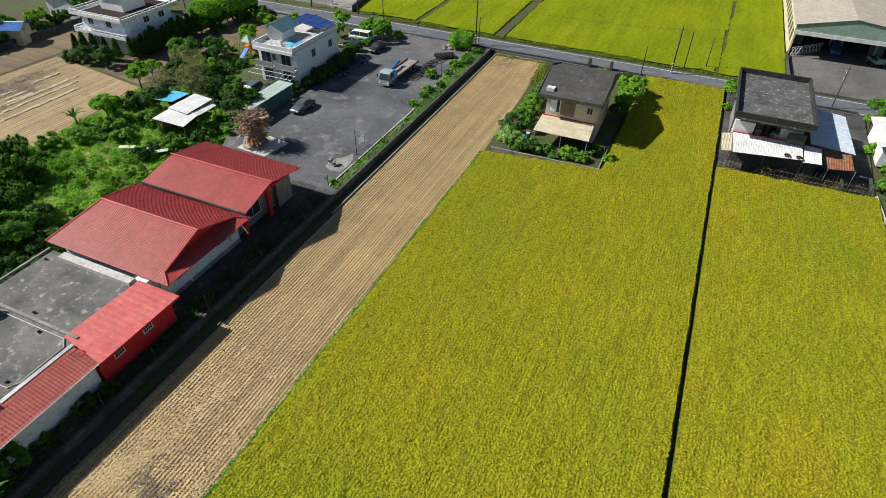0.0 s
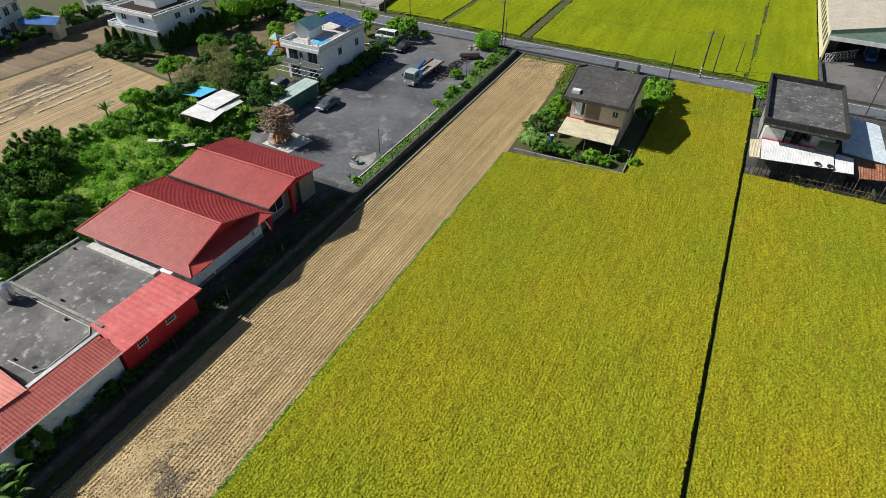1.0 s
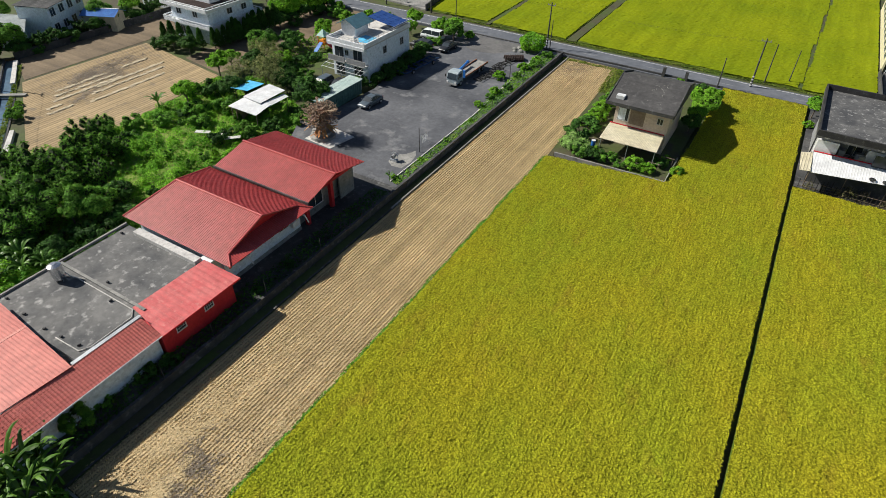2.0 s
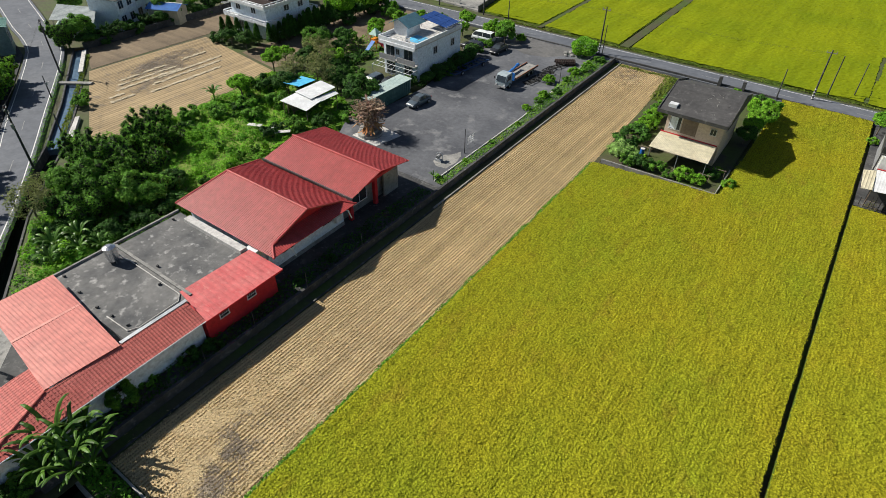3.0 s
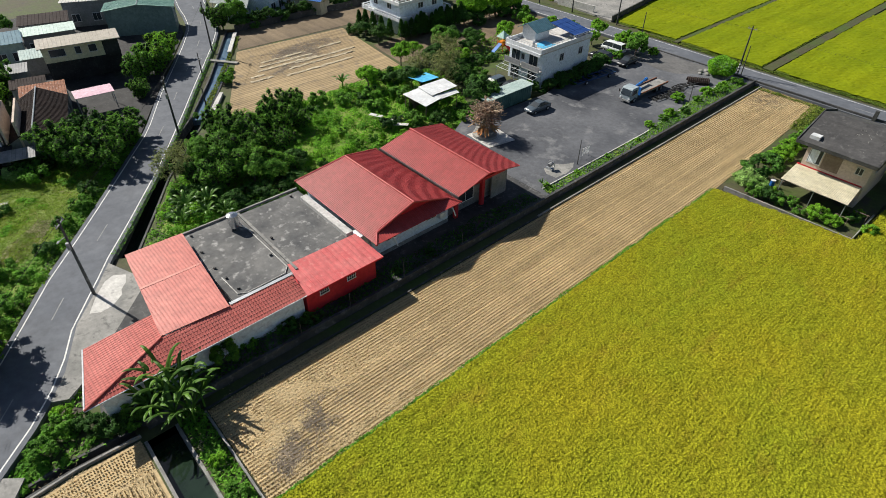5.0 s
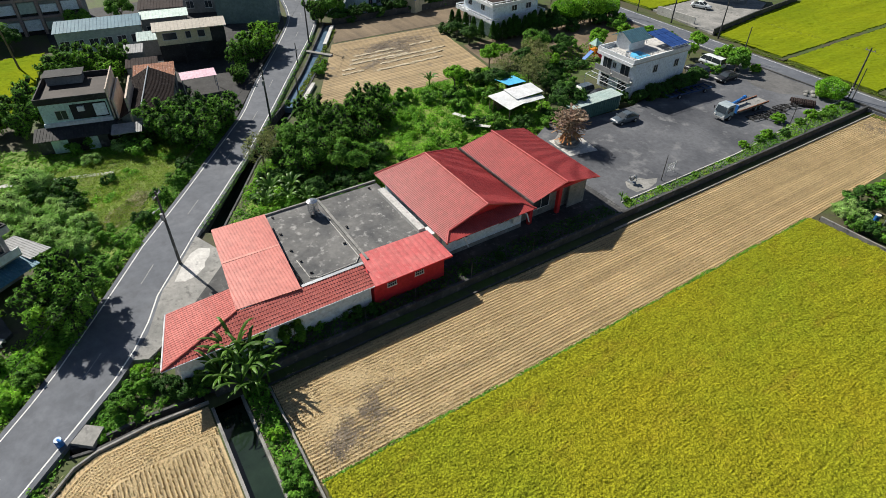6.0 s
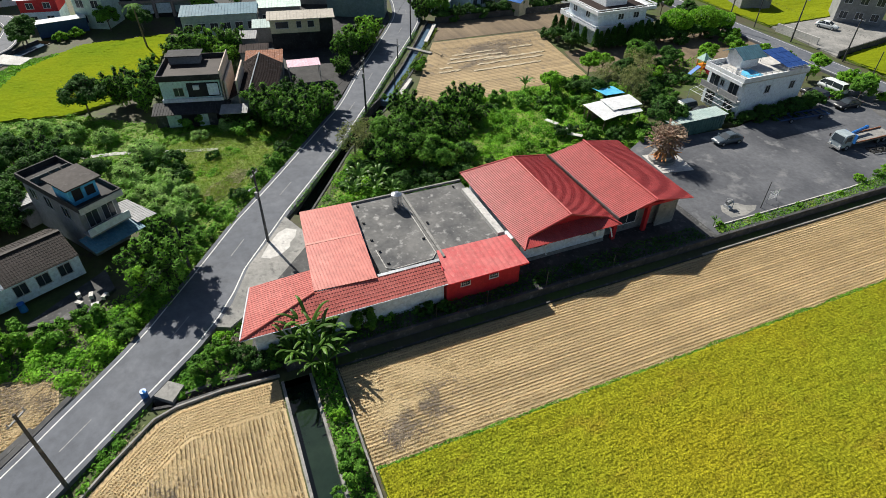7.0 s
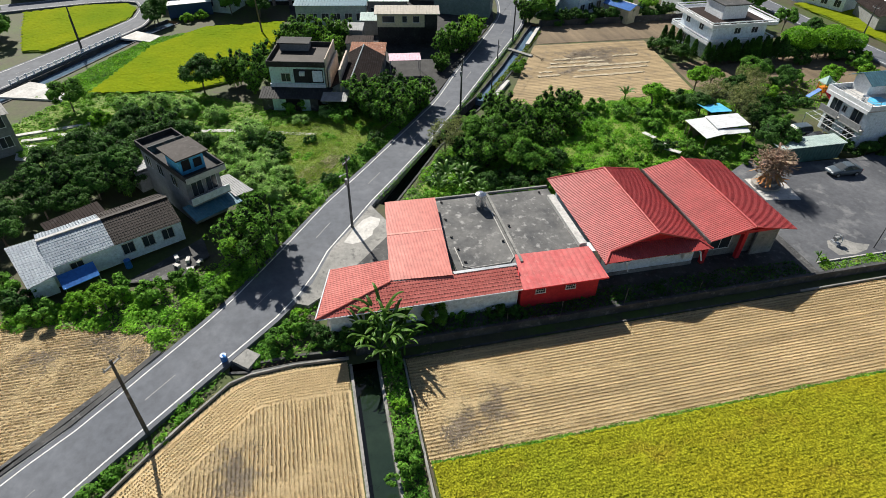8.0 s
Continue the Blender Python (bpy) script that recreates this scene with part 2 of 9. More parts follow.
def box(bm, x0, x1, y0, y1, z0, z1):
    v = [bm.verts.new(p) for p in ((x0, y0, z0), (x1, y0, z0), (x1, y1, z0), (x0, y1, z0), (x0, y0, z1), (x1, y0, z1), (x1, y1, z1), (x0, y1, z1))]
    for f in ((3, 2, 1, 0), (4, 5, 6, 7), (0, 1, 5, 4), (1, 2, 6, 5), (2, 3, 7, 6), (3, 0, 4, 7)):
        bm.faces.new([v[i] for i in f])
    return bm


def prism(bm, pts, z0, z1):
    """A plan outline pulled up from z0 to z1 (numbers, or heights point by point)."""
    n = len(pts)
    lo = z0 if isinstance(z0, (list, tuple)) else [z0] * n
    hi = z1 if isinstance(z1, (list, tuple)) else [z1] * n
    a = [bm.verts.new((p[0], p[1], z)) for p, z in zip(pts, lo)]
    b = [bm.verts.new((p[0], p[1], z)) for p, z in zip(pts, hi)]
    bm.faces.new(a[::-1])
    bm.faces.new(b)
    for i in range(n):
        j = (i + 1) % n
        bm.faces.new((a[i], a[j], b[j], b[i]))
    return bm


def slab(bm, pts, thick):
    """A plane outline in space with a thickness, measured straight down."""
    return prism(bm, [(p[0], p[1]) for p in pts], [p[2] - thick for p in pts], [p[2] for p in pts])


def tube(bm, p, q, r, seg=8, r2=None):
    p, q = Vector(p), Vector(q)
    d = (q - p).normalized()
    u = d.orthogonal().normalized()
    w = d.cross(u)
    r2 = r if r2 is None else r2
    a, b = [], []
    for i in range(seg):
        t = 2 * math.pi * i / seg
        o = u * math.cos(t) + w * math.sin(t)
        a.append(bm.verts.new(p + o * r))
        b.append(bm.verts.new(q + o * r2))
    for i in range(seg):
        j = (i + 1) % seg
        bm.faces.new((a[i], a[j], b[j], b[i]))
    bm.faces.new(a[::-1])
    bm.faces.new(b)
    return bm


def sweep(bm, pts, r, seg=5, closed=False):
    """One tube along a line of points."""
    pts = [Vector(p) for p in pts]
    n, rings = len(pts), []
    for i, p in enumerate(pts):
        a = pts[(i - 1) % n] if closed or i else p
        b = pts[(i + 1) % n] if closed or i < n - 1 else p
        d = (b - a).normalized()
        u = d.cross(Vector((0.13, 0.21, 0.97))).normalized()
        w = d.cross(u)
        rings.append([bm.verts.new(p + (u * math.cos(2 * math.pi * k / seg) + w * math.sin(2 * math.pi * k / seg)) * r) for k in range(seg)])
    for i in range(n if closed else n - 1):
        x, y = rings[i], rings[(i + 1) % n]
        for k in range(seg):
            j = (k + 1) % seg
            bm.faces.new((x[k], x[j], y[j], y[k]))
    if not closed:
        bm.faces.new(rings[0][::-1])
        bm.faces.new(rings[-1])
    return bm


def ball(bm, c, r, sx=1, sy=1, sz=1, seg=12, rings=8):
    bmesh.ops.create_uvsphere(bm, u_segments=seg, v_segments=rings, radius=r, matrix=Matrix.Translation(c) @ Matrix.Diagonal((sx, sy, sz, 1)))
    return bm


def ribbed(bm, pts, along, step, wide, high, thick=0.05):
    """A roof sheet on a convex outline in space, with raised ribs that run along the given plan direction: one closed skin."""
    p0 = Vector(pts[0])
    nrm = (Vector(pts[1]) - p0).cross(Vector(pts[2]) - p0).normalized()
    if nrm.z < 0:
        nrm = -nrm
    d = Vector((along[0], along[1], -(nrm.x * along[0] + nrm.y * along[1]) / nrm.z)).normalized()
    s = nrm.cross(d).normalized()
    q = [((Vector(p) - p0).dot(s), (Vector(p) - p0).dot(d)) for p in pts]
    lo, hi = min(a for a, _ in q) + 0.002, max(a for a, _ in q) - 0.002
    marks = [(lo, 0.0), (hi, 0.0)] + [(a, None) for a, _ in q if lo < a < hi]
    k = math.ceil((lo + wide) / step)
    while k * step < hi - wide:
        c = k * step
        marks += [(c - wide / 2, 0.0), (c - wide / 4, high), (c + wide / 4, high), (c + wide / 2, 0.0)]
        k += 1
    marks.sort(key=lambda m: m[0])
    flat = [m for m in marks if m[1] is not None]
    rows = []
    for c, h in marks:
        if h is None:
            h = float(np.interp(c, [m[0] for m in flat], [m[1] for m in flat]))
        if rows and c - rows[-1][4] < 1e-4:
            continue
        cuts = []
        for i in range(len(q)):
            (a0, b0), (a1, b1) = q[i], q[(i + 1) % len(q)]
            if min(a0, a1) <= c <= max(a0, a1) and abs(a1 - a0) > 1e-6:
                cuts.append(b0 + (b1 - b0) * (c - a0) / (a1 - a0))
        if len(cuts) < 2:
            continue
        e0, e1 = min(cuts), max(cuts)
        if e1 - e0 < 0.004:
            e1 = e0 + 0.004
        m0, m1 = p0 + s * c + d * e0, p0 + s * c + d * e1
        rows.append((bm.verts.new(m0 + nrm * h), bm.verts.new(m1 + nrm * h), bm.verts.new(m1 - nrm * thick), bm.verts.new(m0 - nrm * thick), c))
    for x, y in zip(rows, rows[1:]):
        for i in range(4):
            j = (i + 1) % 4
            bm.faces.new((x[i], x[j], y[j], y[i]))
    bm.faces.new(rows[0][:4])
    bm.faces.new(rows[-1][3::-1])
    return bm


def quads_mesh(name, verts, quads, smooth=False):
    """A mesh out of arrays: verts (n, 3), quads (m, 4)."""
    me = bpy.data.meshes.new(name)
    me.vertices.add(len(verts))
    me.vertices.foreach_set("co", np.asarray(verts, np.float32).ravel())
    me.loops.add(quads.size)
    me.loops.foreach_set("vertex_index", np.asarray(quads, np.int32).ravel())
    me.polygons.add(len(quads))
    me.polygons.foreach_set("loop_start", np.arange(len(quads), dtype=np.int32) * quads.shape[1])
    me.polygons.foreach_set("use_smooth", np.full(len(quads), smooth))
    me.update(calc_edges=True)
    me.validate()
    return me


def inside(poly, x, y):
    """Which of the points lie in the plan outline."""
    ok = np.zeros(len(x), bool)
    for i in range(len(poly)):
        (x0, y0), (x1, y1) = poly[i][:2], poly[(i + 1) % len(poly)][:2]
        if y0 == y1:
            continue
        hit = ((y0 > y) != (y1 > y)) & (x < (x1 - x0) * (y - y0) / (y1 - y0) + x0)
        ok ^= hit
    return ok


RNG = np.random.default_rng(7)


def patches(x, y, size, seed=1):
    """Smooth random patches from 0 to 1 over the plan, about size metres across."""
    g = np.random.default_rng(seed).uniform(0, 1, (64, 64))
    u, v = np.asarray(x) / size + 200.0, np.asarray(y) / size + 200.0
    i, j = np.floor(u).astype(int), np.floor(v).astype(int)
    a, b = u - i, v - j
    a, b = a * a * (3 - 2 * a), b * b * (3 - 2 * b)
    p = lambda m, n: g[m % 64, n % 64]
    return (p(i, j) * (1 - a) + p(i + 1, j) * a) * (1 - b) + (p(i, j + 1) * (1 - a) + p(i + 1, j + 1) * a) * b


def leaves(centres, size, tilt=0.8, slim=0.5, rng=RNG, normals=None):
    """Pointed leaves, turned at random, round the centres: arrays of verts and faces. They face up, or along the normals."""
    n = len(centres)
    a = rng.uniform(0, 2 * np.pi, n)
    up = rng.normal(0, tilt, (n, 3)) + ((0, 0, 1.0) if normals is None else normals)
    up /= np.linalg.norm(up, axis=1)[:, None]
    d = np.stack([np.cos(a), np.sin(a), rng.normal(0, 0.4, n)], 1)
    d -= up * (d * up).sum(1)[:, None]
    d /= np.linalg.norm(d, axis=1)[:, None]
    s = np.cross(up, d)
    ln = (size * rng.uniform(0.6, 1.4, n))[:, None]
    wd = ln * slim
    c = np.asarray(centres)
    v = np.stack([c - d * ln * 0.5 - s * wd * 0.35, c + s * wd * 0.75 - up * ln * 0.05, c + d * ln * 0.55 - s * wd * 0.25 - up * ln * 0.12], 1)
    return v.reshape(-1, 3), np.arange(3 * n).reshape(-1, 3)


# ---- setting: ground, fields, roads, water ----
LOT = 0.6        # height of the building plots over the paddies
ROADZ = 0.45     # height of the roads


def outline_slab(name, pts, z0, z1, material, label, category):
    return solid(name, prism(B(), pts, z0, z1), material, label, category, kind="structure")

from mathutils.geometry import delaunay_2d_cdt


ROAD_L = [(-8, -40.6), (-24, -28.3), (-27.8, -25.2), (-31.5, -21.0), (-34.7, -18.0), (-38.0, -15.1), (-40.4, -12.8), (-44.2, -9.7), (-51.2, -4.8), (-58.4, 0.0), (-65.0, 5.2), (-72.6, 10.9), (-83.9, 19.3), (-94.0, 24.9), (-107.2, 33.0), (-114.4, 37.3), (-122.6, 41.9), (-129.9, 44.1), (-136.4, 45.5), (-144.1, 47.7), (-180, 58)]
ROAD_R = [(-3, -37), (-19.5, -25.7), (-25.9, -20.5), (-30.4, -16.1), (-34.4, -12.1), (-37.0, -9.5), (-41.4, -5.1), (-45.0, -2.5), (-50.2, -0.1), (-53.1, 2.1), (-58.4, 5.7), (-62.8, 9.1), (-73.1, 16.7), (-85.0, 24.6), (-95.3, 31.2), (-103.5, 36.6), (-110.6, 41.2), (-117.8, 45.4), (-125.9, 48.2), (-135.3, 51.0), (-143.7, 53.5), (-180, 64)]


def shifted(line, d):
    """A plan line moved sideways: to the right of its way for d > 0."""
    out = []
    for i, p in enumerate(line):
        a, b = Vector(line[max(i - 1, 0)]), Vector(line[min(i + 1, len(line) - 1)])
        t = (b - a).normalized()
        out.append((p[0] + t.y * d, p[1] - t.x * d))
    return out


def band(bm, left, right, z0, z1):
    """A strip between two plan lines of equal length, as a solid."""
    for i in range(len(left) - 1):
        prism(bm, [left[i], right[i], right[i + 1], left[i + 1]], z0, z1)
    return bm


def ribbon(bm, line, wide, z0, z1):
    return band(bm, shifted(line, -wide / 2), shifted(line, wide / 2), z0, z1)


CANAL_S = [(-33.9, 0.4), (20, 0.1), (20, 2.5), (-33.9, 2.8)]
SIDE_LINE = [(-57.6, 6.9), (-64, 11.2), (-70.7, 15.6), (-77.5, 21.2), (-84, 26.8), (-96, 35.2), (-112, 45.2), (-117.0, 48.4)]
CANAL_R = shifted(SIDE_LINE, 1.2)[::-1] + shifted(SIDE_LINE, -1.2)
WEST_LINE = [(-80, -59.4), (-99.5, -45.9), (-106.2, -41.5), (-125, -30.6), (-132, -25.4)]
CANAL_W = shifted(WEST_LINE, 1.8)[::-1] + shifted(WEST_LINE, -1.8)
DITCH_LINE = [(-35.6, -9.8), (-35.3, -8.0), (-35.5, -4.4), (-35.2, 0.1)]
DITCH = shifted(DITCH_LINE, 0.45)[::-1] + shifted(DITCH_LINE, -0.45)


def make_ground():
    R = 900.0
    verts = [(-R, -R), (R, -R), (R, R), (-R, R)]
    edges = [(0, 1), (1, 2), (2, 3), (3, 0)]
    for loop in (CANAL_S, CANAL_R, CANAL_W, DITCH):
        k = len(verts)
        verts += loop
        edges += [(k + i, k + (i + 1) % len(loop)) for i in range(len(loop))]
    for x in range(-200, 101, 20):
        for y in range(-100, 201, 20):
            verts.append((x + 0.37, y + 0.21))
    v, e, f, _, _, _ = delaunay_2d_cdt([Vector(p) for p in verts], edges, [], 0, 1e-4)
    bm = B()
    vs = [bm.verts.new((p.x, p.y, 0)) for p in v]
    for tri in f:
        c = sum((v[i] for i in tri), Vector((0, 0))) / 3
        cx, cy = np.array([c.x]), np.array([c.y])
        if any(inside(h, cx, cy)[0] for h in (CANAL_S, CANAL_R, CANAL_W, DITCH)):
            continue
        bm.faces.new([vs[i] for i in tri])
    return solid("ground", bm, M_GROUND, "weedy brown and green earth between the plots", "ground", kind="structure")


make_ground()


def canal(name, line, half, depth, label, water=-0.75, fill=None):
    t = thing(name, label, "canal", kind="structure", at=(line[0][0], line[0][1], 0))
    INV[t] = t.matrix_basis.inverted()
    for side in (-1, 1):
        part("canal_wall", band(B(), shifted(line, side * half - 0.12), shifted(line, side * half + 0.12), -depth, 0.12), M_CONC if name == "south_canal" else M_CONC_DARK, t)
    part("canal_bed", ribbon(B(), line, 2 * half, -depth - 0.2, -depth), M_CONC_DARK, t)
    part("water_surface", ribbon(B(), line, 2 * half - 0.25, -depth + 0.01, water), fill or M_WATER, t, "still dark water")


canal("south_canal", [(-33.9, 1.6), (-10, 1.45), (20, 1.3)], 1.2, 1.4, "straight concrete canal with still dark green water", -0.9)
# shaded stretch of the same canal: dark water colour stands in for the shade
canal("roadside_canal", SIDE_LINE[:5], 1.2, 1.6, "deep concrete irrigation canal beside the road, its water darkened for shade", -1.2)
canal("roadside_canal", SIDE_LINE[4:], 1.2, 1.6, "concrete irrigation canal with sky-tinted water beside the road", -0.35, M_WATER_SKY)
canal("west_canal", WEST_LINE, 1.8, 1.4, "concrete canal with sky-tinted water beside the road", -0.5, M_WATER_SKY)
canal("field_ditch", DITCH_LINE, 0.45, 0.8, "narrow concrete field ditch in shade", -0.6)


def link_world(t):
    INV[t] = t.matrix_basis.inverted()
    return t


def road(name, left, right, label):
    t = link_world(thing(name, label, "road", kind="structure", at=(*left[0], 0)))
    n = 60

    def even(line):
        seg = [0.0]
        for p, q in zip(line, line[1:]):
            seg.append(seg[-1] + math.dist(p, q))
        s = np.linspace(0, seg[-1], n)
        return list(zip(np.interp(s, seg, [p[0] for p in line]), np.interp(s, seg, [p[1] for p in line])))
    a, b = even(left), even(right)
    part("carriageway", band(B(), shifted(a, -0.5), shifted(b, 0.5), -0.1, ROADZ), M_ROAD, t)
    part("edge_line", ribbon(B(), a, 0.11, ROADZ - 0.01, ROADZ + 0.006), M_MARK, t, "white painted edge line")
    part("edge_line", ribbon(B(), b, 0.13, ROADZ - 0.01, ROADZ + 0.006), M_MARK, t, "white painted edge line")
    c = [((p[0] + q[0]) / 2, (p[1] + q[1]) / 2) for p, q in zip(a, b)]
    bm, run, on = B(), 0.0, True
    length = sum(math.dist(p, q) for p, q in zip(c, c[1:]))
    s, seg = 0.0, [0.0]
    for p, q in zip(c, c[1:]):
        seg.append(seg[-1] + math.dist(p, q))
    while s + 4 < length:
        e = [(float(np.interp(u, seg, [p[0] for p in c])), float(np.interp(u, seg, [p[1] for p in c]))) for u in (s, s + 3)]
        ribbon(bm, e, 0.1, ROADZ - 0.01, ROADZ + 0.006)
        s += 12
    part("centre_line", bm, M_MARK_WORN, t, "dashed white centre line")
    return t


road("road_south", ROAD_L, ROAD_R, "grey two-lane asphalt road with white edge lines")
NR = 1 - ROADZ / EYE
road("road_north", [(-260, 109.6 * NR), (-60, 110.2 * NR), (0, 109.4 * NR), (150, 108 * NR)], [(-260, 105.0 * NR), (-60, 105.6 * NR), (0, 104.9 * NR), (150, 103.5 * NR)], "straight asphalt country road with white lines")
road("road_west", [(-70, -76), (-107, -50.6), (-121, -41.0), (-133.6, -33.2), (-141.5, -32.9), (-145.6, -34.4), (-147.0, -37.5), (-146.4, -45), (-143.6, -57.5), (-139, -75)], [(-64, -72), (-101.5, -47.6), (-117, -38.0), (-129, -30.8), (-133, -30.2), (-143, -30.6), (-149.4, -33.2), (-151.6, -38), (-151, -46), (-148.4, -58), (-144, -75)], "pale asphalt lane beside a canal")


# ---- fields ----
def field(name, pts, material, label, z=0.04):
    return outline_slab(name, pts, -0.2, z, material, label, "field")


STRIP = [(-33.5, 5.2), (-22.9, 5.2), (-22.9, 66.5), (-24.3, 103.6), (-33.6, 103.6)]
field("stubble_field_strip", STRIP, M_STRAW, "long harvested rice strip with pale straw stubble")
FIELD_S = [(-34.3, 0.15), (18, 0.0), (18, -32), (-10, -31), (-26.4, -16.7), (-28.4, -14.9), (-30.6, -12.7), (-33.6, -9.6), (-34.3, -7.8), (-34.5, -4.2)]
field("stubble_field_south", FIELD_S, M_STRAW_X, "harvested rice field with rows of straw stubble")
FIELD_W = [(-46.0, -31.5), (-42.6, -20.0), (-40.9, -16.9), (-38.1, -16.7), (-36.6, -18.1), (-29.2, -25.6), (-10, -41.6), (-20, -70), (-60, -60)]
field("stubble_field_west", FIELD_W, M_STRAW, "harvested rice field of pale straw beyond the road")
FIELD_N = [(-81.5, 30.2), (-105.4, 43.5), (-104.2, 66.3), (-81, 62.8), (-78.4, 39)]
field("stubble_field_north", FIELD_N, M_STRAW_FAR, "harvested field with rows of pale straw")
field("bare_field", [(-106, 44.2), (-115.6, 48.2), (-114.4, 88), (-104.6, 88), (-105.2, 67.5)], M_SOIL, "bare brown ploughed field")
field("bare_field_lane", [(-82, 63.6), (-92, 65.2), (-92, 104), (-70, 104), (-74, 84)], M_SOIL, "bare brown earth beside a white house")


def rice(name, pts, res, label, high=0.75, tuft=0.0):
    """A standing crop: a bumpy canopy with sides, and ears that stand out of it."""
    t = tagged(new(name), label, "rice field", kind="stuff")
    xs, ys = [p[0] for p in pts], [p[1] for p in pts]
    gx, gy = np.arange(min(xs), max(xs) + res, res), np.arange(min(ys), max(ys) + res, res)
    X, Y = np.meshgrid(gx, gy)
    rng = np.random.default_rng(len(pts) * 31 + int(abs(xs[0]) * 10))
    Z = high + rng.normal(0, 0.015 if tuft else 0.03, X.shape) + 0.1 * (patches(X, Y, 3.0, 5) - 0.5)
    if tuft:
        Z += 0.10 * (patches(X, Y, 0.5, 9) - 0.5)
    cx, cy = (X[:-1, :-1] + res / 2).ravel(), (Y[:-1, :-1] + res / 2).ravel()
    keep = inside(pts, cx, cy)
    idx = np.arange(X.size).reshape(X.shape)
    q = np.stack([idx[:-1, :-1], idx[:-1, 1:], idx[1:, 1:], idx[1:, :-1]], -1).reshape(-1, 4)[keep]
    v = np.stack([X + rng.normal(0, res * 0.15, X.shape), Y + rng.normal(0, res * 0.15, X.shape), Z], -1).reshape(-1, 3)
    used, inv = np.unique(q, return_inverse=True)
    me = quads_mesh(name, v[used], inv.reshape(-1, 4))
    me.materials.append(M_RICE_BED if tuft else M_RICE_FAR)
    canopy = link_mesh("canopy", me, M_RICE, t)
    # side skirt
    part("stalks", prism(B(), [(p[0] * 0.9995, p[1] * 0.9995) for p in pts], 0.0, high - 0.12), M_GRASS, t, "green lower stalks")
    if tuft:
        n = int(tuft * keep.sum() * res * res)
        k = rng.integers(0, keep.sum(), n)
        px, py = cx[keep][k] + rng.uniform(-0.5, 0.5, n) * res, cy[keep][k] + rng.uniform(-0.5, 0.5, n) * res
        # hills of rice in planted rows, a handful of ears to each
        row = np.round(px / 0.3)
        hx, hy = row * 0.3 + 0.04 * np.sin(py * 0.9), (np.round(py / 0.21) + 0.5 * (row % 2)) * 0.21
        dx, dy = rng.normal(0, 0.062, n), rng.normal(0, 0.052, n)
        px, py = hx + dx, hy + dy
        c = np.stack([px, py, high + 0.07 - 4.0 * (dx ** 2 + dy ** 2) + 0.10 * (patches(px, py, 0.5, 9) - 0.5) + 0.1 * (patches(px, py, 3.0, 5) - 0.5)], 1)
        lv, lq = leaves(c, 0.13, tilt=0.6, slim=0.45, rng=rng)
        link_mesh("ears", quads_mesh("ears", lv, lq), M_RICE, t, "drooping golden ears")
    return t


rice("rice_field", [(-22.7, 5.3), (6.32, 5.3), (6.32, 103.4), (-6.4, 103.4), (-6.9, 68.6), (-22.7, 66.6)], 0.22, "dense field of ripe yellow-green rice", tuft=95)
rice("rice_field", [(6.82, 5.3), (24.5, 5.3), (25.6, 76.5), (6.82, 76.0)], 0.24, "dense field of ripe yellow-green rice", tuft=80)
for pts in ([(-54.2, 112.6), (-37.6, 112.2), (-37.0, 230), (-54, 230)], [(-35.2, 112.2), (4.5, 111.4), (7.1, 230), (-34.6, 230)], [(4.95, 111.4), (15.7, 111.2), (16.4, 230), (7.55, 230)], [(-70.2, 113.2), (-55.4, 112.8), (-55.2, 230), (-76, 230), (-75.2, 150), (-72.8, 130)], [(-120, 113.6), (-88.8, 114.6), (-89.2, 134), (-98, 147), (-104, 180), (-130, 180)]):
    rice("rice_field", pts, 0.5, "far field of ripe yellow rice", high=0.4)
M_RICE_FAR = M_RICE_GREEN
rice("rice_field", [(-97.0, -34.2), (-95, -19), (-100, -8), (-127, -3.4), (-126.4, -18.5), (-117, -27.4)], 0.5, "small field of ripe yellow rice", high=0.45)
rice("rice_field", [(-118.2, -49.6), (-117.9, -45.9), (-119.2, -44.4), (-133.9, -34.4), (-141.0, -34.0), (-145.2, -36.4), (-145.0, -45.1), (-142.0, -56.1), (-128, -52.5)], 0.5, "small field of ripe yellow rice by the lane", high=0.4)


# ---- plots ----
M_YARD = mat("worn_yard_concrete", (0.105, 0.104, 0.103), (0.165, 0.161, 0.158), big=0.12, fine=2.0, bump=0.1, c=(0.09, 0.09, 0.09))
outline_slab("plot_red_house", [(-53.4, 11.5), (-51.5, 7), (-43.6, -0.2), (-38.4, -1.3), (-37.0, -1.0), (-35.15, 1.2), (-35.15, 49.5), (-53.6, 49.5)], -0.1, LOT, M_CONC_DARK, "dark concrete plot under the red-roofed house", "pavement")
outline_slab("car_park", [(-53.6, 49.5), (-35.15, 49.5), (-35.15, 103.2), (-44, 104.0), (-59.5, 104.3), (-58.5, 88), (-55, 72), (-55.5, 62), (-58.5, 58.5)], -0.1, LOT + 0.002, M_ASPHALT, "worn grey asphalt car park", "pavement")
outline_slab("apron", [(-57.2, 5.3), (-52.6, 7.1), (-51.4, 7.0), (-43.5, -0.2), (-41.6, -2.8), (-42.2, -4.0), (-44.8, -2.2), (-50.0, 0.2), (-52.9, 2.4)], -0.1, ROADZ + 0.05, M_CONC, "stained concrete apron between road and house", "pavement")
outline_slab("plot_grey_house", [(-22.3, 68.3), (-7.3, 68.9), (-7.3, 103.2), (-22.3, 103.2)], -0.1, 0.3, M_GROUND, "earth garden plot round the grey house", "pavement")
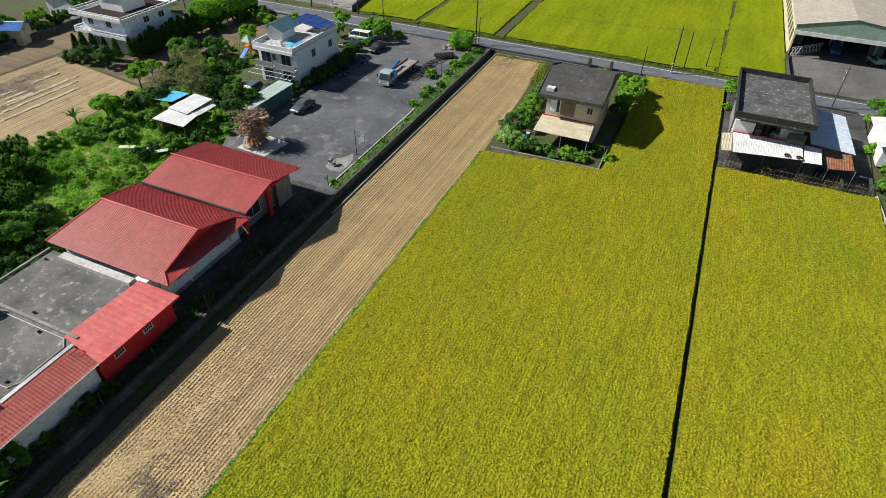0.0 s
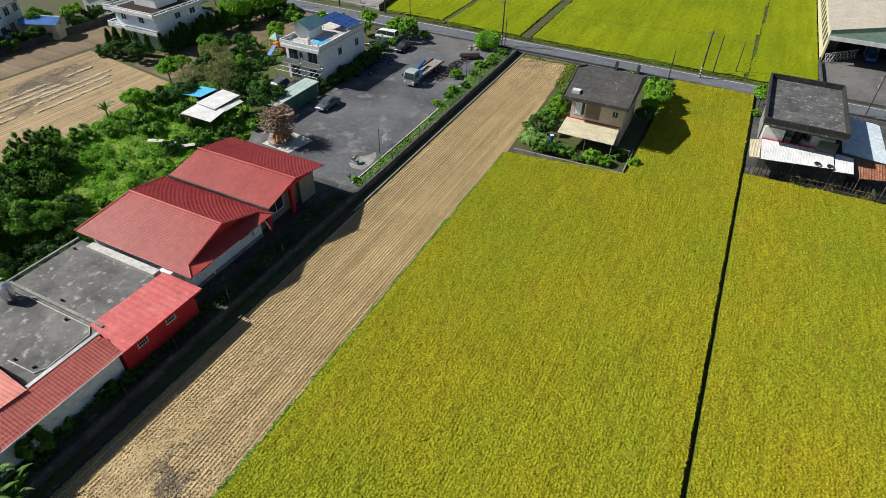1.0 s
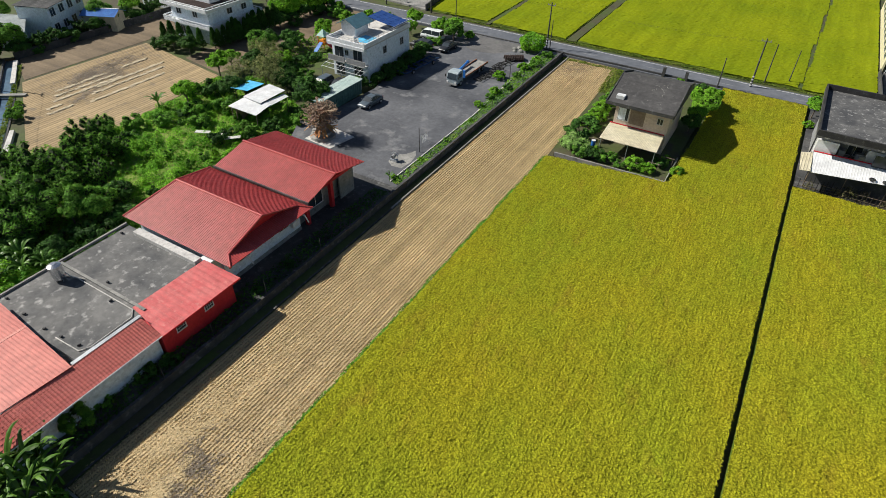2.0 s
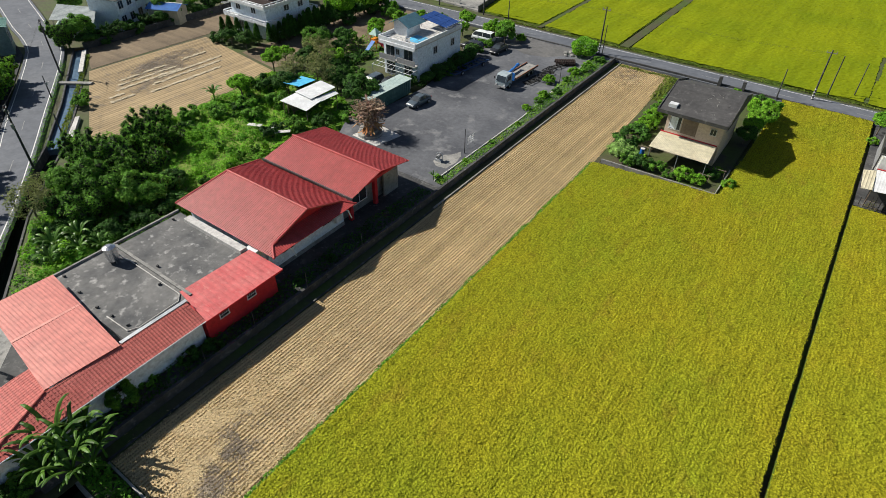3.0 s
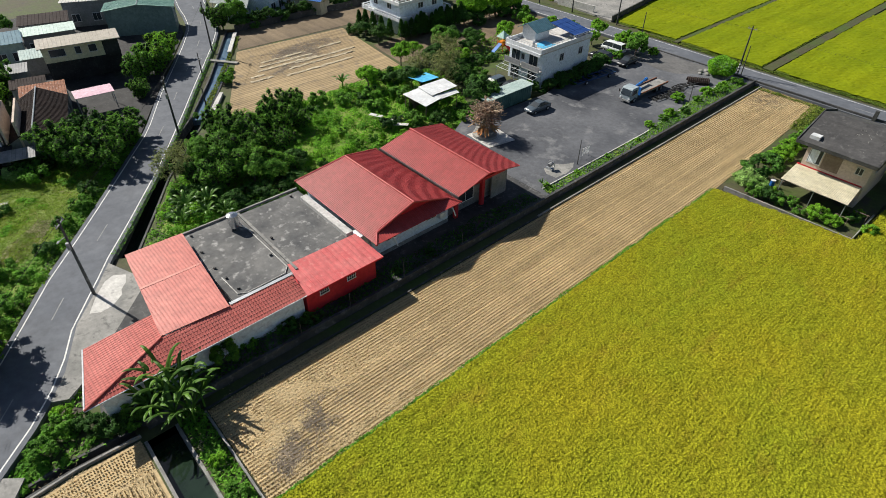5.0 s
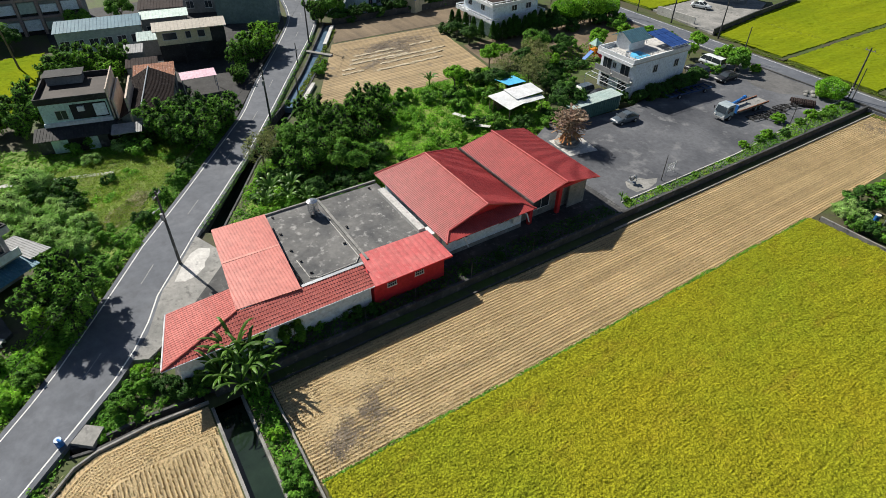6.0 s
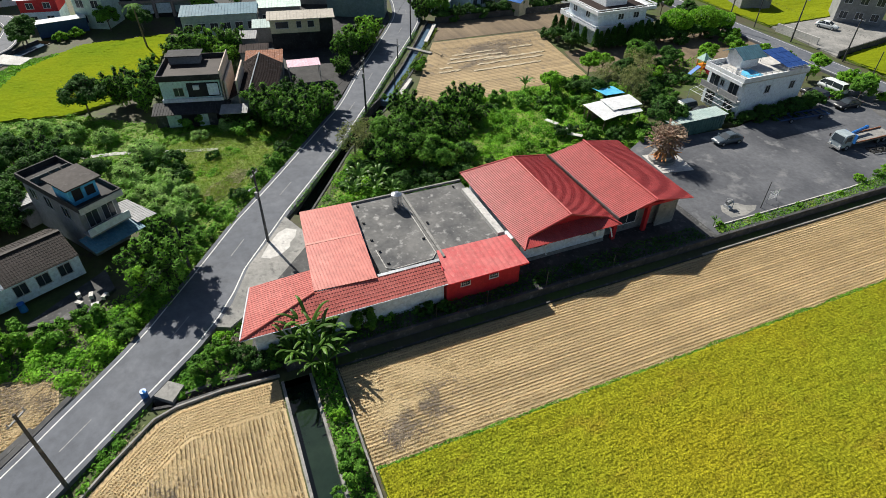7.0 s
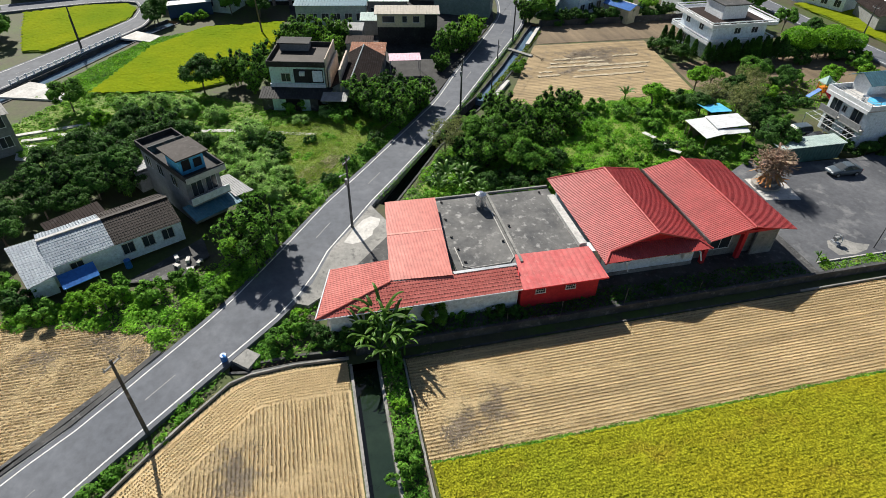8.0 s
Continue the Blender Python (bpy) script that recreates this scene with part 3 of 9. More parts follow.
outline_slab("plot_dark_house", [(6.9, 77.2), (25.6, 77.8), (27, 103.0), (6.9, 103.0)], -0.1, 0.3, M_CONC_DARK, "dark concrete plot of the dark flat-roofed house", "pavement")
outline_slab("yard_warehouse", [(16.8, 110.2), (80, 109), (80, 150), (16.8, 150)], -0.1, 0.42, M_YARD, "grey concrete yard in front of the warehouse", "pavement")
outline_slab("plot_white_house", [(-58.5, 88), (-55.6, 72), (-57.4, 69.6), (-70, 69.6), (-70, 92), (-62, 104), (-59.5, 104.3)], -0.1, LOT - 0.01, M_GROUND, "earth and grass yard round the white house", "pavement")


outline_slab("field_dike", [(-37.3, 111.6), (-35.5, 111.6), (-34.9, 230), (-36.7, 230)], -0.1, 0.35, M_GROUND, "grassy earth dike between rice fields", "path")
for dx, w in ((-54.8, 0.9), (4.7, 0.8)):
    outline_slab("field_dike", [(dx - w / 2, 111.6), (dx + w / 2, 111.6), (dx + w / 2 + 0.6 * (dx > 0) * 4, 230), (dx - w / 2 + 0.6 * (dx > 0) * 4, 230)], -0.1, 0.3, M_GROUND, "narrow grassy dike between rice fields", "path")


def wall_run(name, line, wide, z0, z1, material, label):
    return solid(name, ribbon(B(), line, wide, z0, z1), material, label, "wall", kind="structure")


wall_run("plot_wall", [(-35.0, 1.0), (-35.0, 103.6)], 0.3, -0.1, 0.95, M_CONC_DARK, "low dark concrete retaining wall along the strip")
# one lip in two tones: beside the hall its shade is painted in
wall_run("ditch_lip", [(-33.75, 5.0), (-33.75, 46.0)], 0.16, -0.1, 0.1, M_CONC_DARK, "low concrete lip of the field ditch, darkened for the hall's shade")
wall_run("ditch_lip", [(-33.75, 46.0), (-33.75, 103.6)], 0.16, -0.1, 0.22, M_CONC, "pale concrete lip of the field ditch")
wall_run("field_kerb", [(-33.4, 5.0), (20, 4.6)], 0.18, -0.1, 0.3, M_CONC, "concrete kerb at the end of the strip")
wall_run("field_kerb", [(-9, -32), (-26.5, -16.9), (-28.5, -15.1), (-30.8, -12.9), (-33.9, -9.7), (-34.5, -8.0), (-34.8, -4.3), (-34.6, 0.3)], 0.16, -0.1, 0.3, M_CONC, "concrete kerb between stubble and road verge")
wall_run("road_kerb", shifted(ROAD_L[1:6], -0.9), 0.5, -0.1, 0.5, M_CONC_DARK, "dark mossy concrete road kerb")
wall_run("road_wall", [(-60, 104.0), (-22, 103.95), (26, 103.3)], 0.3, -0.1, 0.75, M_CONC_DARK, "low dark concrete wall beside the road")


# ---- red-roofed house ----
def window_x(parent, x, y0, y1, z0, z1, out, frame_mat=None, bars=2, name="window"):
    """A window on a wall in the plane x, that looks the way out (+1 or -1)."""
    fm = frame_mat or M_WHITE
    bm = B()
    a, b = sorted((x, x + out * 0.07))
    for p in ((y0 - 0.06, y0, z0, z1), (y1, y1 + 0.06, z0, z1), (y0 - 0.06, y1 + 0.06, z1, z1 + 0.07), (y0 - 0.1, y1 + 0.1, z0 - 0.09, z0)):
        box(bm, a, b, *p)
    for i in range(1, bars):
        y = y0 + (y1 - y0) * i / bars
        box(bm, a, b - 0.01, y - 0.025, y + 0.025, z0, z1)
    w = part(name, bm, fm, parent)
    c, d = sorted((x, x + out * 0.03))
    part("pane", box(B(), c, d, y0, y1, z0, z1), M_GLASS, w)
    return w


def window_y(parent, y, x0, x1, z0, z1, out, frame_mat=None, bars=2, name="window"):
    fm = frame_mat or M_WHITE
    bm = B()
    a, b = sorted((y, y + out * 0.07))
    for p in ((x0 - 0.06, x0, z0, z1), (x1, x1 + 0.06, z0, z1), (x0 - 0.06, x1 + 0.06, z1, z1 + 0.07), (x0 - 0.1, x1 + 0.1, z0 - 0.09, z0)):
        box(bm, p[0], p[1], a, b, p[2], p[3])
    for i in range(1, bars):
        x = x0 + (x1 - x0) * i / bars
        box(bm, x - 0.025, x + 0.025, a, b - 0.01, z0, z1)
    w = part(name, bm, fm, parent)
    c, d = sorted((y, y + out * 0.03))
    part("pane", box(B(), x0, x1, c, d, z0, z1), M_GLASS, w)
    return w


def capped(bm, p, q, r=0.14):
    tube(bm, p, q, r, 8)
    return bm


def red_hall():
    t = link_world(thing("red_hall", "long white hall under two red ribbed gable roofs", "house", at=(-45, 36, LOT)))
    wall = B()
    box(wall, -51.8, -39.5, 26.2, 36.8, LOT, 4.14)
    # white walls: the blue of skylight in shade is put into their colour
    part("wall", wall, M_PALEBLUE, t, "white walls tinted with blue skylight, over a grey band")
    part("wall", box(B(), -51.8, -40.2, 36.9, 46.5, LOT, 4.35), M_CONC, t, "grey rendered wall behind the porch")
    part("plinth", box(B(), -51.86, -39.42, 26.1, 36.78, LOT, 1.05), M_CONC, t, "grey cement lower band")
    # roof with gable and pent
    rA = M_RED_ROOF
    ey, ry, vy, rz, ez = 25.4, 31.2, 37.0, 6.2, 4.2
    part("roof_slope", ribbed(B(), [(-52.9, ey, ez), (-37.5, ey, ez), (-38.7, 26.41, 4.548), (-38.7, ry, rz), (-51, ry, rz)], (0, 1), 0.24, 0.15, 0.04), rA, t)
    part("roof_slope", ribbed(B(), [(-51, ry, rz), (-38.7, ry, rz), (-38.7, 35.99, 4.548), (-37.5, vy, ez), (-52.9, vy, ez)], (0, 1), 0.24, 0.15, 0.04), rA, t)
    part("roof_hip", ribbed(B(), [(-52.9, ey, ez), (-51, ry, rz), (-52.9, vy, ez)], (1, 0), 0.24, 0.15, 0.04), rA, t)
    part("pent_roof", ribbed(B(), [(-39.4, 27.0, 4.75), (-39.4, 35.4, 4.75), (-37.5, vy, ez), (-37.5, ey, ez)], (1, 0), 0.24, 0.15, 0.04), rA, t)
    g = B()
    prism(g, [(-39.45, 26.4), (-39.3, 26.4), (-39.3, 31.2), (-39.45, 31.2)], 4.3, [4.5, 4.5, 6.1, 6.1])
    prism(g, [(-39.45, 31.2), (-39.3, 31.2), (-39.3, 36.0), (-39.45, 36.0)], 4.3, [6.1, 6.1, 4.5, 4.5])
    part("gable", g, M_RED_WALL, t, "red gable panel")
    for p, q in (((-51, ry, rz), (-38.6, ry, rz)), ((-51, ry, rz), (-52.95, ey, ez)), ((-51, ry, rz), (-52.95, vy, ez)), ((-38.7, 26.41, 4.56), (-37.45, ey, ez)), ((-38.7, 35.99, 4.56), (-37.45, vy, ez)), ((-38.7, 26.41, 4.56), (-38.65, ry, rz)), ((-38.7, 35.99, 4.56), (-38.65, ry, rz))):
        part("ridge_cap", capped(B(), p, q, 0.12), rA, t)
    # second roof
    part("roof_slope", ribbed(B(), [(-52.3, vy, 4.5), (-38.1, vy, 4.5), (-37.7, 41.3, 6.05), (-51.5, 41.3, 6.05)], (0, 1), 0.24, 0.15, 0.04), rA, t)
    part("roof_slope", ribbed(B(), [(-51.5, 41.3, 6.05), (-37.7, 41.3, 6.05), (-38.4, 47.4, 4.35), (-52.7, 47.6, 4.3)], (0, 1), 0.24, 0.15, 0.04), rA, t)
    part("ridge_cap", capped(B(), (-51.6, 41.3, 6.08), (-37.6, 41.3, 6.08), 0.13), rA, t)
    part("valley_gutter", box(B(), -52.35, -38.0, 36.9, 37.05, 4.15, 4.585), M_CONC_DARK, t, "dark brown valley gutter")
    g = B()
    prism(g, [(-39.6, 37.3), (-39.45, 37.3), (-39.45, 41.3), (-39.6, 41.3)], 4.2, [4.5, 4.5, 5.95, 5.95])
    prism(g, [(-39.6, 41.3), (-39.45, 41.3), (-39.45, 46.6), (-39.6, 46.6)], 4.2, [5.95, 5.95, 4.5, 4.5])
    part("gable", g, M_RED_WALL, t, "dark red gable panel")
    for y in (38.0, 42.2):
        part("column", box(B(), -39.7, -39.25, y - 0.22, y + 0.22, LOT, 4.3), M_RED_WALL, t, "red porch column")
    part("porch_wall", box(B(), -39.75, -39.55, 43.9, 46.5, LOT, 4.25), M_CONC, t, "grey rendered porch wall")
    part("porch_beam", box(B(), -39.68, -39.3, 37.3, 46.5, 3.9, 4.25), M_RED_WALL, t)
    # added box that stops sun leaking through the gap between shed and hall
    part("link_wall", box(B(), -41.2, -39.8, 24.9, 26.2, LOT, 4.0), M_WHITE, t)
    for y in (28.0, 33.6):
        window_x(t, -39.5, y, y + 1.4, 2.2, 3.4, 1)
    window_x(t, -40.2, 39.0, 41.4, 1.6, 3.2, 1)
    for y in (27.6, 35.6):
        bm = tube(B(), (-37.4, y, 4.05), (-37.15, y + 0.2, 3.1), 0.07, 8)
        tube(bm, (-38.6, y - 0.2, 4.1), (-37.4, y, 4.05), 0.07, 8)
        part("downpipe", bm, M_WHITE, t, "white plastic downpipe")
    part("air_conditioner", box(B(), -39.4, -38.95, 35.2, 36.1, 1.9, 2.6), M_WHITE, t, "white air conditioner unit")
    return t


red_hall()


def lift(t, k):
    """Draws a thing nearer to (k < 1) or further from the hovering eye, so that it stands higher or lower and covers the same view."""
    eye = Vector((0, 0, EYE))
    t.matrix_basis = Matrix.Translation(eye) @ Matrix.Scale(k, 4) @ Matrix.Translation(-eye) @ t.matrix_basis
    return t


WING = 0.983


def red_shed():
    t = link_world(thing("red_shed", "low red-walled shed with a faded pink-red metal roof", "shed", at=(-39, 21.5, LOT)))
    part("wall", box(B(), -41.0, -37.6, 17.2, 25.2, -0.1, 3.15), M_RED_WALL, t)
    part("roof", ribbed(B(), [(-41.3, 17.6, 3.62), (-36.7, 16.9, 3.2), (-36.7, 25.6, 3.2), (-41.1, 25.35, 3.62)], (1, 0), 0.6, 0.06, 0.03), M_RED_SHED, t, "faded pink-red metal roof sheet")
    part("fascia", box(B(), -36.72, -36.66, 16.9, 25.6, 3.02, 3.2), M_RED_WALL, t)
    for y in (18.7, 21.8):
        w = window_x(t, -37.6, y, y + 0.9, 1.6, 2.8, 1, M_WHITE, bars=1)
        for i in range(1, 4):
            part("glazing_bar", box(B(), -37.56, -37.54, y + i * 0.225 - 0.012, y + i * 0.225 + 0.012, 1.6, 2.8), M_WHITE, w)
            part("glazing_bar", box(B(), -37.562, -37.542, y, y + 0.9, 1.6 + i * 0.3 - 0.012, 1.6 + i * 0.3 + 0.012), M_WHITE, w)
    return t


lift(red_shed(), WING)


def tiles(parent, pts, along, material, label="", step=0.27, course=0.36):
    """A tile slope: rolls down the slope, and at each course a raised nose across it."""
    slope = part("roof_slope", ribbed(B(), pts, along, step, 0.17, 0.026), material, parent, label)
    p0 = Vector(pts[0])
    nrm = (Vector(pts[1]) - p0).cross(Vector(pts[2]) - p0).normalized()
    if nrm.z < 0:
        nrm = -nrm
    d = Vector((along[0], along[1], -(nrm.x * along[0] + nrm.y * along[1]) / nrm.z)).normalized()
    s = nrm.cross(d).normalized()
    q = [((Vector(p) - p0).dot(s), (Vector(p) - p0).dot(d)) for p in pts]
    v = min(b for _, b in q) + course * 0.5
    while v < max(b for _, b in q) - 0.05:
        cuts = [a0 + (a1 - a0) * (v - b0) / (b1 - b0) for (a0, b0), (a1, b1) in zip(q, q[1:] + q[:1]) if min(b0, b1) <= v <= max(b0, b1) and abs(b1 - b0) > 1e-6]
        if len(cuts) > 1:
            part("tile_course", tube(B(), p0 + s * (min(cuts) + 0.03) + d * v + nrm * 0.02, p0 + s * (max(cuts) - 0.03) + d * v + nrm * 0.02, 0.024, 4), material, slope)
        v += course
    return slope


def tiled_annex():
    t = link_world(thing("tiled_annex", "white low wing under a red tile hip roof", "house", at=(-39.5, 6, LOT)))
    part("wall", prism(B(), [(-42.4, 0.4), (-37.9, -0.9), (-37.9, 17.0), (-39.9, 17.0), (-39.9, 5.4), (-42.4, 5.4)], -0.1, 3.15), M_PALEBLUE, t, "white rendered wall tinted with blue skylight")
    e, s, h, n = (-36.8, -2.1, 3.2), (-43.2, -0.35, 3.2), (-39.4, 4.9, 4.05), (-39.2, 16.95, 4.0)
    tiles(t, [e, (-36.8, 16.95, 3.2), n, h], (1, 0), M_RED_TILE)
    tiles(t, [e, h, (-42.6, 5.6, 4.05), s], (0, 1), M_RED_TILE_S)
    part("hip_cap", capped(B(), (e[0], e[1], e[2] + 0.05), (h[0], h[1], h[2] + 0.05), 0.1), M_RED_TILE, t)
    part("verge", tube(B(), (s[0], s[1], s[2] + 0.03), (e[0], e[1], e[2] + 0.03), 0.07, 6), M_WHITE, t, "white verge trim")
    part("gutter", tube(B(), (-36.78, -2.1, 3.15), (-36.78, 16.95, 3.15), 0.06, 6), M_WHITE, t, "white eaves gutter")
    part("flashing", box(B(), -39.6, -39.25, 10.9, 17.1, 3.95, 4.08), M_GREY_METAL, t, "shiny steel flashing")
    return t


lift(tiled_annex(), WING)


def red_lean_roof():
    t = link_world(thing("red_metal_roof", "broad faded red single-slope metal roof", "roof", at=(-45, 8, 3.4)))
    part("roof_sheet", ribbed(B(), [(-50.9, 6.2, 5.0), (-39.0, 4.85, 4.6), (-38.6, 10.6, 4.6), (-50.7, 11.6, 5.0)], (1, 0), 0.3, 0.08, 0.025), M_SALMON, t)
    part("lap_seam", slab(B(), [(-45.6, 5.62, 4.855), (-45.35, 5.6, 4.847), (-45.2, 11.13, 4.842), (-45.45, 11.15, 4.85)], 0.03), M_SALMON_PALE, t, "paler lap seam across the sheet")
    part("wall", prism(B(), [(-50.4, 6.6), (-42.5, 5.7), (-42.5, 10.8), (-50.3, 11.3)], -0.4, [4.85, 4.55, 4.55, 4.85]), M_WHITE, t, "white rendered wall")
    for x, y in ((-39.3, 5.1), (-39.0, 10.4)):
        part("post", tube(B(), (x, y, 3.9), (x, y, 4.55), 0.05), M_GREY_METAL, t)
    return t


lift(red_lean_roof(), WING * 1.0127)


def flat_annex():
    t = link_world(thing("flat_roofed_annex", "flat blackened concrete roofs with low parapets", "house", at=(-46, 18, LOT)))
    part("wall", box(B(), -52.4, -40.0, 11.7, 25.0, -0.1, 3.2), M_WHITE, t)
    part("roof_slab", box(B(), -52.7, -39.8, 11.5, 18.0, 3.2, 3.4), M_ROOF_PALE, t, "stained grey concrete roof slab")
    part("roof_slab", box(B(), -52.3, -41.2, 18.0, 25.3, 3.2, 3.36), M_ROOF_PALE, t, "stained grey concrete roof slab")
    part("parapet", box(B(), -52.3, -40.2, 17.85, 18.12, 3.36, 3.62), M_CONC, t)
    part("parapet", box(B(), -52.7, -52.5, 11.5, 25.3, 3.36, 3.6), M_CONC, t)
    part("parapet", box(B(), -40.0, -39.8, 11.5, 17.0, 3.36, 3.62), M_CONC, t)
    part("roof_beam", box(B(), -50.4, -41.4, 24.5, 25.3, 3.36, 3.8), M_CONC_PALE, t, "pale concrete upstand")
    return t


lift(flat_annex(), WING)


M_TURF = mat("rough_turf", (0.14, 0.23, 0.03), (0.24, 0.30, 0.06), big=0.25, fine=2.5, bump=0.6, c=(0.20, 0.19, 0.07))
outline_slab("rough_turf", [(-54.2, 13.5), (-59.6, 11.5), (-69.6, 19), (-77.6, 26.0), (-78.4, 38), (-80.4, 61), (-74, 64), (-66, 61), (-58.8, 57.4), (-54.2, 49)], -0.1, 0.06, M_TURF, "rough green turf under the weeds", "ground")
outline_slab("rough_turf", [(-52.4, -7.0), (-59.4, -1.6), (-66.2, 3.6), (-73.8, 9.4), (-83, 16.0), (-84, 4), (-88, -8), (-95, -18.5), (-97, -36), (-86, -43), (-72, -33), (-67, -21), (-62, -9.0), (-56.5, -8.6)], -0.1, 0.05, M_TURF, "rough green turf on waste ground", "ground")

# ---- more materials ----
# near-black for the cores added inside crowns, their inner shade as colour
M_CORE_SHADE = mat("crown_core_shade", (0.018, 0.03, 0.01), (0.03, 0.045, 0.015), big=0.8, fine=5.0, bump=0.3)
M_LEAF = mat("leaf_mid_green", (0.16, 0.36, 0.034), (0.075, 0.205, 0.02), big=0.5, fine=3.0, island=0.4, each=0.15, trans=0.28, bump=0.0)
M_LEAF_DARK = mat("leaf_dark_green", (0.07, 0.185, 0.02), (0.026, 0.085, 0.012), big=0.5, fine=3.0, island=0.45, each=0.15, trans=0.18, bump=0.0)
M_LEAF_LIGHT = mat("leaf_light_green", (0.25, 0.50, 0.035), (0.145, 0.36, 0.022), big=0.5, fine=3.0, island=0.35, each=0.1, trans=0.38, bump=0.0)
M_WEED = mat("weed_leaves", (0.24, 0.52, 0.032), (0.10, 0.29, 0.022), big=0.28, fine=1.5, island=0.35, trans=0.38, bump=0.0, c=(0.33, 0.52, 0.05))
M_WEED_MID = mat("verge_weed_leaves", (0.16, 0.39, 0.03), (0.075, 0.22, 0.018), big=0.6, fine=1.5, island=0.4, trans=0.35, bump=0.0, c=(0.22, 0.36, 0.06))
M_WEED_DRY = mat("dry_weed_leaves", (0.21, 0.42, 0.035), (0.105, 0.27, 0.022), big=0.18, fine=1.5, island=0.35, trans=0.35, bump=0.0, c=(0.29, 0.37, 0.07))
M_OLIVE = mat("olive_leaves", (0.27, 0.29, 0.10), (0.15, 0.19, 0.06), big=0.5, fine=3.0, island=0.4, trans=0.3, bump=0.0)
M_MEADOW = mat("meadow_grass_blades", (0.30, 0.40, 0.05), (0.20, 0.34, 0.035), big=0.3, fine=2.0, island=0.3, trans=0.35, bump=0.0, c=(0.36, 0.33, 0.10))
M_WEED_STRAW = mat("dry_grass_blades", (0.46, 0.42, 0.25), (0.33, 0.33, 0.16), big=0.6, fine=3.0, island=0.3, trans=0.2, bump=0.0)
M_REED = mat("silver_reed_leaves", (0.44, 0.63, 0.21), (0.22, 0.43, 0.08), big=0.5, fine=2.0, island=0.4, trans=0.35, bump=0.0)
M_BANANA = mat("banana_leaf", (0.115, 0.235, 0.03), (0.05, 0.13, 0.016), big=0.7, fine=3.0, each=0.35, trans=0.22, bump=0.0, rough=0.45)
M_DRYLEAF = mat("dry_palm_leaf", (0.45, 0.19, 0.07), (0.32, 0.22, 0.10), big=0.8, fine=3.0, island=0.35, trans=0.2, bump=0.0)
M_BARK = mat("grey_brown_bark", (0.13, 0.10, 0.075), (0.20, 0.165, 0.13), big=1.5, fine=8.0, bump=0.5)
M_TEAL_WALL = mat("pale_mint_wall", (0.42, 0.60, 0.58), (0.55, 0.70, 0.68), big=0.4, fine=3.0, bump=0.1, c=(0.25, 0.35, 0.35))
M_GREY_WALL = mat("grey_rendered_wall", (0.19, 0.195, 0.20), (0.27, 0.275, 0.28), big=0.35, fine=3.0, bump=0.15, c=(0.18, 0.18, 0.18))
M_TAN_WALL = mat("pinkish_tan_tile_wall", (0.50, 0.41, 0.34), (0.58, 0.49, 0.41), big=0.5, fine=4.0, bump=0.1)
M_BROWN_ROOF = mat("brown_sheet_roof", (0.026, 0.018, 0.016), (0.042, 0.029, 0.026), big=0.4, fine=3.0, rough=0.8, bump=0.1, c=(0.06, 0.052, 0.05), spec=0.15)
M_DARK_TILE = mat("dark_brown_tiles", (0.026, 0.02, 0.017), (0.045, 0.034, 0.03), big=0.5, fine=4.0, rough=0.7, bump=0.2)
M_WHITE_TILE = mat("pale_blue_grey_tiles", (0.26, 0.31, 0.36), (0.36, 0.41, 0.46), big=0.5, fine=4.0, rough=0.5, bump=0.1)
M_WHITE_SHEET = mat("white_metal_sheet", (0.62, 0.64, 0.65), (0.70, 0.71, 0.715), big=0.5, fine=0.8, rough=0.4, bump=0.02, c=(0.58, 0.58, 0.575))
M_CREAM_SHEET = mat("cream_plastic_sheet", (0.52, 0.47, 0.33), (0.62, 0.57, 0.42), big=0.6, fine=2.0, rough=0.5, bump=0.03)
M_TEAL_SHEET = mat("teal_metal_sheet", (0.13, 0.28, 0.25), (0.19, 0.36, 0.32), big=0.5, fine=2.0, rough=0.45, bump=0.03, c=(0.30, 0.42, 0.37))
M_GREEN_SHEET = mat("grey_green_cladding", (0.22, 0.33, 0.27), (0.28, 0.40, 0.33), big=0.4, fine=2.0, rough=0.5, bump=0.05)
M_BEIGE_ROOF = mat("beige_roof_sheet", (0.38, 0.345, 0.285), (0.45, 0.41, 0.345), big=0.4, fine=2.0, rough=0.5, bump=0.05)
M_PINK = mat("pale_pink_sheet", (0.66, 0.42, 0.50), (0.74, 0.53, 0.60), big=0.6, fine=2.0, rough=0.5, bump=0.03)
M_BLUE = mat("blue_paint", (0.02, 0.12, 0.42), (0.035, 0.18, 0.52), big=0.8, fine=3.0, rough=0.4, bump=0.03)
M_BLUE_DARK = mat("dull_dark_blue_paint", (0.018, 0.05, 0.13), (0.03, 0.07, 0.17), big=0.8, fine=3.0, rough=0.5, bump=0.03)
M_SKYBLUE = mat("bright_blue_tarp", (0.07, 0.40, 0.68), (0.12, 0.50, 0.77), big=0.8, fine=2.0, rough=0.5, bump=0.1)
M_SOLAR = mat("solar_cell_blue", (0.015, 0.05, 0.20), (0.025, 0.07, 0.26), big=0.8, fine=2.0, rough=0.12, bump=0.0, spec=0.8)
M_BLACK = mat("black_rubber", (0.02, 0.02, 0.02), (0.035, 0.035, 0.035), big=1.0, fine=5.0, bump=0.05)
M_STEEL = mat("stainless_steel", (0.60, 0.61, 0.62), (0.70, 0.71, 0.72), big=1.0, fine=3.0, rough=0.25, metal=0.9, bump=0.02)
M_CAR_GREY = mat("blue_grey_car_paint", (0.075, 0.10, 0.125), (0.09, 0.115, 0.14), big=0.8, fine=2.0, rough=0.3, bump=0.0, spec=0.5)
